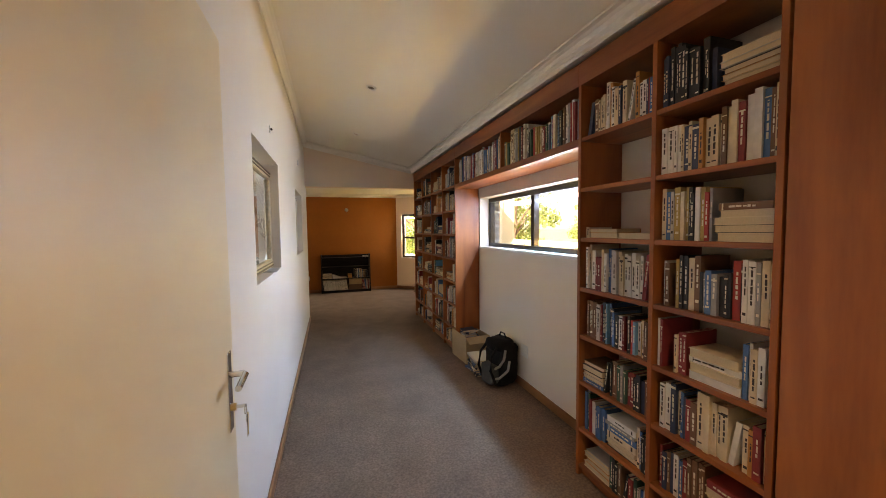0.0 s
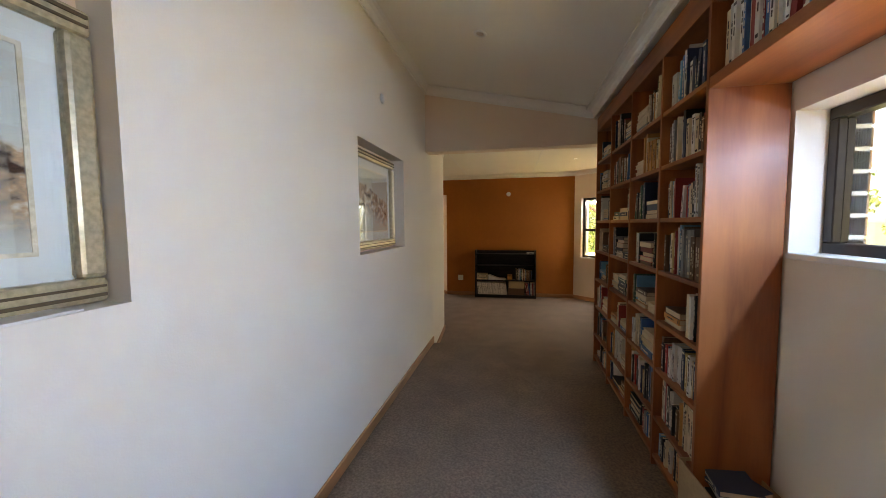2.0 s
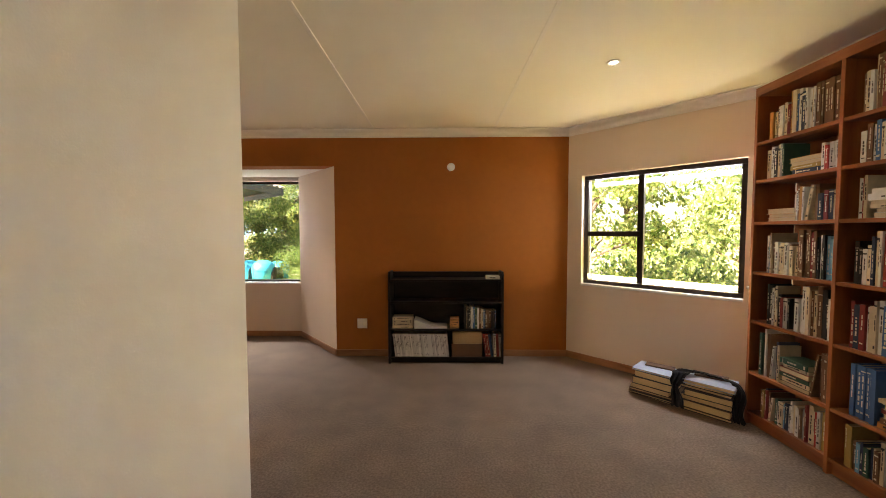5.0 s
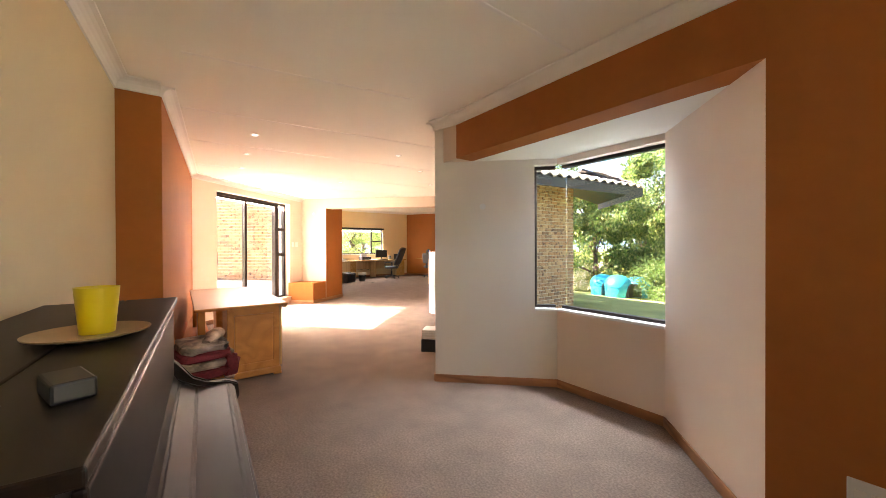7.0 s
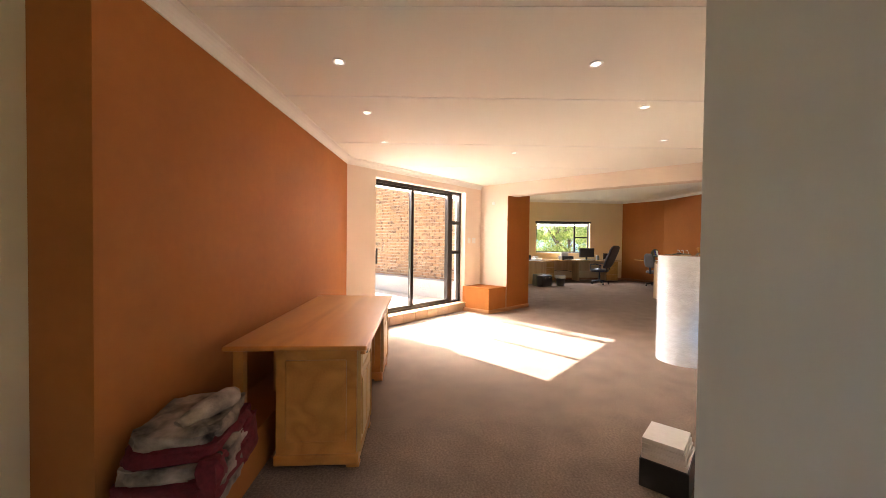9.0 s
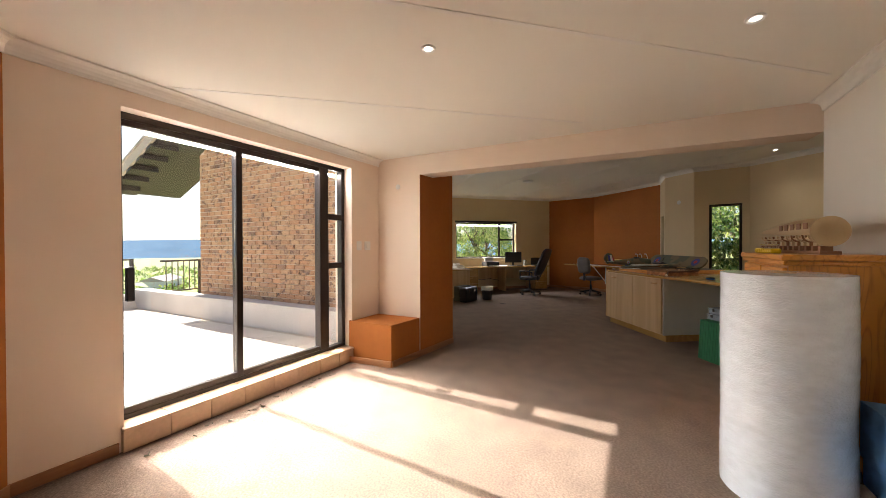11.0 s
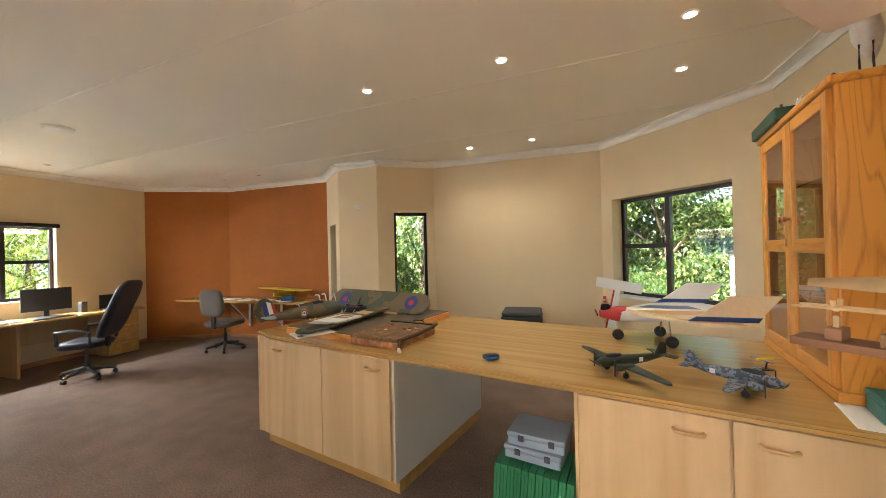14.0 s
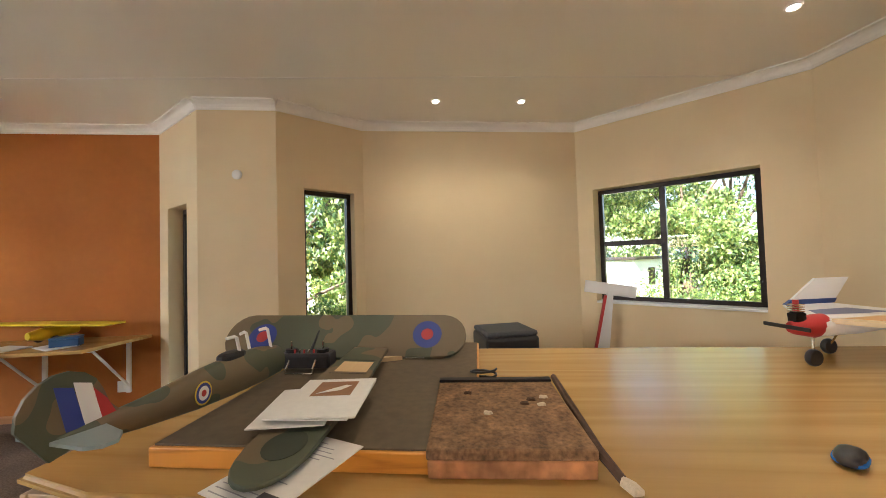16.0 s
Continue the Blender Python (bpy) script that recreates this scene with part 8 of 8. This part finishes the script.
bm = bmesh.new(); add_box(bm, (-0.03, -0.02, 0), (0.03, 0.02, 0.006)); add_tube(bm, [(0, 0, 0.005), (0.01, 0, 0.05)], 0.004, 6)
part("stand", bm, BLACK, e)
part("fuselage", loft(((-0.05, 0.004, 0.004, 0.055), (-0.03, 0.009, 0.01, 0.055), (0.05, 0.003, 0.004, 0.058)), 8), YEL, e)
part("wing", box((-0.03, -0.06, 0.052), (-0.008, 0.06, 0.055)), CAMO2, e)
TEAL = material("teal_tin", (0.01, 0.16, 0.15), 0.35, stain=0.05)
e = thing("cash_tin", pose(-5.98, 14.20, ZT, 0, 0, -14), "teal metal cash tin on papers", "tin")
part("body", box((-0.12, -0.09, 0.006), (0.12, 0.09, 0.07), 0.008), TEAL, e)
part("lid", box((-0.122, -0.092, 0.07), (0.122, 0.092, 0.095), 0.008), TEAL, e)
part("paper", box((-0.2, -0.13, 0.0), (0.16, 0.12, 0.005)), PAPERWHITE, e)

# ---------- behind the counter ----------
e = thing("computer_tower", pose(-7.80, 17.28, 0, 0, 0, 4), "black rounded computer cabinet by the office wall", "computer")
part("case", box((-0.26, -0.25, 0.0), (0.26, 0.25, 0.78), 0.03, segs=3), BLACK, e)
part("top_cover", box((-0.25, -0.24, 0.78), (0.25, 0.24, 0.83), 0.02), RUCKG, e)

# ---------- desks along the far wall ----------
dd = thing("wall_desk", pose(-15.03, 9.9, 0), "long beech-laminate desk running under the office windows", "desk")
part("worktop", box((0, 0, 0.745), (0.70, 6.75, 0.775), 0.006), BEECH_H, dd)
for y in (0.2, 2.2, 5.2):
    part("support", box((0.05, y, 0.0), (0.62, y + 0.03, 0.745), 0.003), BEECH, dd)
part("modesty_panel", box((0.02, 0.0, 0.35), (0.035, 6.7, 0.74)), BEECH, dd)
def pedestal(x, y, rz, label="beech-laminate drawer pedestal under the desk"):
    e = thing("drawer_pedestal", pose(x, y, 0, 0, 0, rz), label, "drawers", "desk pedestals")
    part("body", box((-0.28, -0.22, 0.03), (0.28, 0.22, 0.738), 0.003), BEECH, e)
    for k in range(3):
        d = part("drawer", box((0.28, -0.21, 0.05 + k * 0.23), (0.297, 0.21, 0.265 + k * 0.23), 0.003), BEECH_H, e)
        part("handle", box((0.297, -0.05, 0.20 + k * 0.23), (0.312, 0.05, 0.212 + k * 0.23), 0.003), BRASS_WOOD, d)
pedestal(-14.66, 13.95, 0)
pedestal(-14.66, 16.35, 0)
ds = thing("return_desk", pose(-14.33, 12.93, 0), "beech-laminate desk return with a solid end panel", "desk")
part("worktop", box((0.005, 0, 0.745), (0.85, 0.66, 0.775), 0.006), BEECH_H, ds)
part("end_panel", box((0.79, 0.02, 0), (0.815, 0.64, 0.745), 0.003), BEECH, ds)
part("side_panel", box((0.02, 0.02, 0), (0.79, 0.04, 0.745), 0.003), BEECH, ds)
sdk = thing("bracket_desk", Matrix.Identity(4), "beech-laminate shelf desk on white steel wall brackets", "desk")
part("worktop", prism([(-14.3, 17.15), (-11.55, 17.2), (-11.40, 17.84), (-13.73, 17.84), (-14.3, 17.5)], 0.80, 0.83), BEECH_H, sdk)
for x in (-13.2, -12.4, -11.62):
    bm = bmesh.new()
    add_box(bm, (x - 0.02, 17.825, 0.25), (x + 0.02, 17.845, 0.80)); add_box(bm, (x - 0.015, 17.35, 0.775), (x + 0.015, 17.825, 0.80))
    add_tube(bm, [(x, 17.83, 0.32), (x, 17.40, 0.775)], 0.012, 6)
    part("bracket", bm, WHITE, sdk)
# desk equipment
def put(name, m, label, cat, boxes, group=""):
    e = thing(name, m, label, cat, group)
    for nm, lo, hi, bev, mt in boxes:
        part(nm, box(lo, hi, bev), mt, e)
    return e
GREYP = material("grey_plastic", (0.42, 0.42, 0.40), 0.45, stain=0.04)
put("monitor", pose(-14.75, 15.55, 0.775, 0, 0, -12), "black flat computer monitor on the desk", "monitor", (("foot", (-0.1, -0.13, 0), (0.1, 0.13, 0.012), 0.004, BLACK), ("neck", (-0.04, -0.03, 0.012), (-0.01, 0.03, 0.14), 0.004, BLACK), ("screen", (-0.01, -0.27, 0.10), (0.03, 0.27, 0.44), 0.008, BLACK)))
put("keyboard", pose(-14.5, 15.5, 0.775), "black computer keyboard on the desk", "keyboard", (("body", (-0.08, -0.22, 0), (0.08, 0.22, 0.02), 0.004, BLACK),))
put("printer", pose(-14.74, 14.75, 0.775), "black and pale inkjet printer on the desk", "printer", (("body", (-0.18, -0.22, 0), (0.18, 0.22, 0.14), 0.012, BLACK), ("paper_tray", (-0.19, -0.13, 0.14), (-0.13, 0.13, 0.27), 0.004, GREYP), ("output", (0.18, -0.15, 0.02), (0.24, 0.15, 0.03), 0.003, GREYP)))
put("printer", pose(-14.70, 13.05, 0.775), "wide black printer on the desk", "printer", (("body", (-0.2, -0.30, 0), (0.2, 0.30, 0.15), 0.015, BLACK), ("lid", (-0.19, -0.29, 0.15), (0.15, 0.29, 0.175), 0.008, RUCKG), ("slot", (0.2, -0.2, 0.05), (0.205, 0.2, 0.08), 0.002, GREYP)))
put("desk_telephone", pose(-13.80, 13.32, 0.795, 0, 0, 20), "pale desktop calculator machine on papers", "machine", (("body", (-0.12, -0.15, 0), (0.12, 0.15, 0.07), 0.02, WHITE), ("roll_cover", (-0.12, -0.10, 0.07), (-0.02, 0.10, 0.13), 0.02, WHITE), ("keys", (0.0, -0.10, 0.07), (0.10, 0.10, 0.078), 0.003, GREYP)))
put("paper_pile", pose(-13.75, 13.18, 0.775, 0, 0, 8), "pile of white papers on the desk", "papers", (("sheet_block", (-0.16, -0.2, 0), (0.16, 0.2, 0.02), 0.002, PAPERWHITE),))
put("paper_pile", pose(-14.6, 15.05, 0.775, 0, 0, 15), "pile of white papers on the desk", "papers", (("sheet_block", (-0.12, -0.16, 0), (0.12, 0.16, 0.02), 0.002, PAPERWHITE),))
put("loudspeaker", pose(-14.75, 15.98, 0.775), "small black desktop loudspeaker", "loudspeaker", (("case", (-0.05, -0.04, 0), (0.05, 0.04, 0.17), 0.006, BLACK), ("grille", (0.05, -0.032, 0.02), (0.054, 0.032, 0.15), 0.002, RUCKG)))
put("laptop", pose(-14.6, 16.35, 0.775, 0, 0, -10), "dark open laptop on the desk", "laptop", (("base", (-0.12, -0.17, 0), (0.12, 0.17, 0.02), 0.004, BLACK), ("screen", (-0.15, -0.17, 0.02), (-0.135, 0.17, 0.25), 0.003, BLACK)))
put("monitor", pose(-14.80, 11.95, 0.775, 0, 0, 5), "black flat computer monitor behind the chair", "monitor", (("foot", (-0.1, -0.13, 0), (0.1, 0.13, 0.012), 0.004, BLACK), ("neck", (-0.04, -0.03, 0.012), (-0.01, 0.03, 0.14), 0.004, BLACK), ("screen", (-0.01, -0.25, 0.10), (0.03, 0.25, 0.40), 0.008, BLACK)))
put("computer_tower", pose(-14.65, 12.62, 0.0), "black computer tower on the carpet under the desk", "computer", (("case", (-0.2, -0.1, 0), (0.2, 0.1, 0.42), 0.008, BLACK), ("drive_bay", (0.2, -0.07, 0.28), (0.204, 0.07, 0.36), 0.002, GREYP)))
put("flight_case", pose(-12.86, 13.28, 0.0, 0, 0, 38), "black hard case standing on the carpet", "case", (("shell", (-0.10, -0.29, 0), (0.10, 0.29, 0.36), 0.03, BLACK), ("handle", (-0.015, -0.08, 0.36), (0.015, 0.08, 0.385), 0.01, BLACK), ("clasp", (0.10, -0.15, 0.24), (0.106, -0.11, 0.30), 0.003, CHROME), ("clasp", (0.10, 0.11, 0.24), (0.106, 0.15, 0.30), 0.003, CHROME)))
put("carry_box", pose(-13.08, 13.22, 0.0, 0, 0, 30), "olive green box behind the black case", "box", (("body", (-0.10, -0.28, 0), (0.08, 0.22, 0.38), 0.02, material("olive_plastic", (0.09, 0.10, 0.06), 0.5)),))
e = thing("pen", pose(-12.17, 13.91, 0, 0, 0, 35), "dark ballpoint pen lying on the office carpet", "pen")
bm = bmesh.new(); add_tube(bm, [(-0.08, 0, 0.008), (0.06, 0, 0.008), (0.08, 0, 0.008)], [0.007, 0.007, 0.002], 8)
part("barrel", bm, BLACK, e)
e = thing("power_cable", pose(-14.98, 14.9, 0), "black power cable looping from the socket below the desk", "cable")
bm = bmesh.new(); add_tube(bm, [(0.0, 0.40, 0.38), (0.06, 0.38, 0.33), (0.08, 0.2, 0.30), (0.08, -0.1, 0.36), (0.07, -0.4, 0.33), (0.06, -0.7, 0.42), (0.05, -0.9, 0.70)], 0.008, 6)
smooth(part("lead", bm, BLACK, e))
part("plug", box((0.0, 0.37, 0.35), (0.045, 0.43, 0.41), 0.006), BLACK, e)
wb = thing("waste_bin", pose(-13.02, 13.86, 0), "black waste bin with a white liner", "bin")
bm = bmesh.new(); add_lathe(bm, [(0.12, 0), (0.155, 0.30), (0.148, 0.30), (0.115, 0.01), (0.001, 0.01)], 24)
smooth(part("tub", bm, BLACK, wb))
bm = bmesh.new(); add_lathe(bm, [(0.16, 0.25), (0.162, 0.31), (0.15, 0.34), (0.135, 0.30), (0.12, 0.2)], 24)
for v in bm.verts:
    v.co.z += 0.025 * noise.noise(v.co * 14)
smooth(part("liner", bm, WHITE, wb))

def office_chair(m, back_mat, label, high=True, wood_feet=False, wide=0.24, lean=-0.12):
    e = thing("office_chair", m, label, "chair", "office chairs")
    hb = 0.78 if high else 0.42
    smooth(part("seat", blob((-0.25, -0.25, 0.42), (0.25, 0.25, 0.53), 0, 0.45, 1, 0.01, 22), back_mat, e), 60)
    bm = blob((-0.30, -wide if high else -0.21, 0.55 if high else 0.62), (-0.20, wide if high else 0.21, 0.55 + hb if high else 1.08), lean, 0.5, 2, 0.012, 24)
    smooth(part("backrest", bm, back_mat, e), 60)
    bm = bmesh.new(); add_box(bm, (-0.27, -0.03, 0.42), (-0.24, 0.03, 0.75))
    part("back_bar", bm, BLACK, e)
    bm = bmesh.new(); add_cyl(bm, 0.03, 0.03, 0.10, 0.30, 14); add_cyl(bm, 0.018, 0.018, 0.30, 0.43, 14)
    part("column", bm, BLACK, e)
    for k in range(5):
        a = k * 1.2566
        bm = bmesh.new(); add_tube(bm, [(0.02 * math.cos(a), 0.02 * math.sin(a), 0.13), (0.30 * math.cos(a), 0.30 * math.sin(a), 0.075)], [0.03, 0.018], 8)
        lg_ = part("base_leg", bm, BRASS_WOOD if wood_feet else BLACK, e)
        bm = bmesh.new(); add_cyl(bm, 0.028, 0.028, -0.02, 0.02, 14, pose(0.29 * math.cos(a), 0.29 * math.sin(a), 0.028, 90, 0, math.degrees(a)))
        part("castor", bm, BLACK, lg_)
    if high:
        for sg in (-1, 1):
            bm = bmesh.new(); add_tube(bm, [(-0.2, sg * 0.26, 0.5), (-0.22, sg * 0.29, 0.66), (-0.05, sg * 0.30, 0.70), (0.16, sg * 0.29, 0.68), (0.16, sg * 0.27, 0.5)], 0.022, 8)
            smooth(part("armrest", bm, BRASS_WOOD if wood_feet else BLACK, e))
MAROON = material("maroon_leather", (0.13, 0.05, 0.045), 0.45, grain=0.15, grain_scale=30, bump=0.3, bump_scale=80)
NAVYL = material("dark_leather", (0.02, 0.022, 0.032), 0.4, grain=0.15, grain_scale=30, bump=0.3, bump_scale=80)
GREYF = material("grey_fabric", (0.15, 0.13, 0.115), 0.95, grain=0.2, grain_scale=120)
office_chair(pose(-14.05, 12.30, 0, 0, 0, 180), MAROON, "high-backed maroon office chair with wooden arms", True, True, 0.31)
office_chair(pose(-13.55, 15.45, 0, 0, 0, 212), NAVYL, "high-backed black leather office chair leaning back from the desk", True, False, 0.27, -0.42)
office_chair(pose(-12.9, 17.05, 0, 0, 0, 100), GREYF, "small grey fabric typist chair with black base", False)
# yellow model and papers on the bracket desk
yp = thing("model_aeroplane", pose(-12.25, 17.50, 0.83, 0, 0, 75), "yellow high-wing model aeroplane on the bracket desk", "model aircraft")
smooth(part("fuselage", loft(((0.0, 0.03, 0.035, 0.09), (0.1, 0.045, 0.06, 0.09), (0.3, 0.04, 0.05, 0.09), (0.7, 0.01, 0.015, 0.09)), 12), YEL, yp), 50)
part("wing", box((0.10, -0.72, 0.165), (0.30, 0.72, 0.185), 0.008), YEL, yp)
part("tailplane", box((0.60, -0.2, 0.095), (0.70, 0.2, 0.102), 0.003), YEL, yp)
bm = bmesh.new(); add_prism(bm, [(0.60, 0.09), (0.72, 0.09), (0.72, 0.2), (0.66, 0.2)], -0.004, 0.004, XZ)
part("fin", bm, YEL, yp)
for sg in (-1, 1):
    bm = bmesh.new(); add_tube(bm, [(0.15, sg * 0.03, 0.06), (0.15, sg * 0.1, 0.035)], 0.005, 6)
    part("gear_leg", bm, CHROME, yp)
    wheel(yp, 0.15, sg * 0.1, 0.035, 0.035)
put("blue_toolbox", pose(-11.85, 17.42, 0.83, 0, 0, 20), "small blue toolbox on the bracket desk", "toolbox", (("body", (-0.1, -0.06, 0), (0.1, 0.06, 0.07), 0.006, material("blue_tin", (0.02, 0.08, 0.2), 0.4)), ("lid", (-0.102, -0.062, 0.07), (0.102, 0.062, 0.09), 0.006, material("blue_tin_lid", (0.03, 0.10, 0.24), 0.4))))
for k in range(5):
    put("paper_pile", pose(-13.6 + k * 0.42, 17.4, 0.83, 0, 0, 20 - 13 * k), "loose white papers on the bracket desk", "papers", (("sheet_block", (-0.15, -0.11, 0), (0.15, 0.11, 0.008), 0.001, PAPERWHITE),), "papers on the bracket desk")
# roller blind at the office window
bl_ = thing("roller_blind", pose(-15.03, 13.65, 2.19), "rolled-up brown window blind over the office window", "blind")
part("roll", box((-0.02, 0, -0.03), (0.045, 2.18, 0.035), 0.02, segs=3), BLACKWOOD, bl_)
for k, (x, z) in enumerate(((0.3, 0.356), (0.8, 0.356), (0.3, 0.666), (0.82, 0.976))):
    warbird(MD @ pose(x - 0.1, -0.16, z, 0, 0, 20 - 30 * k) @ Matrix.Diagonal((0.55, 0.55, 0.55, 1)), CAMO2 if k % 2 else DKGREEN, "small model aeroplane on a glass shelf in the cabinet", 0.5, 0.4, False)
join_rest()
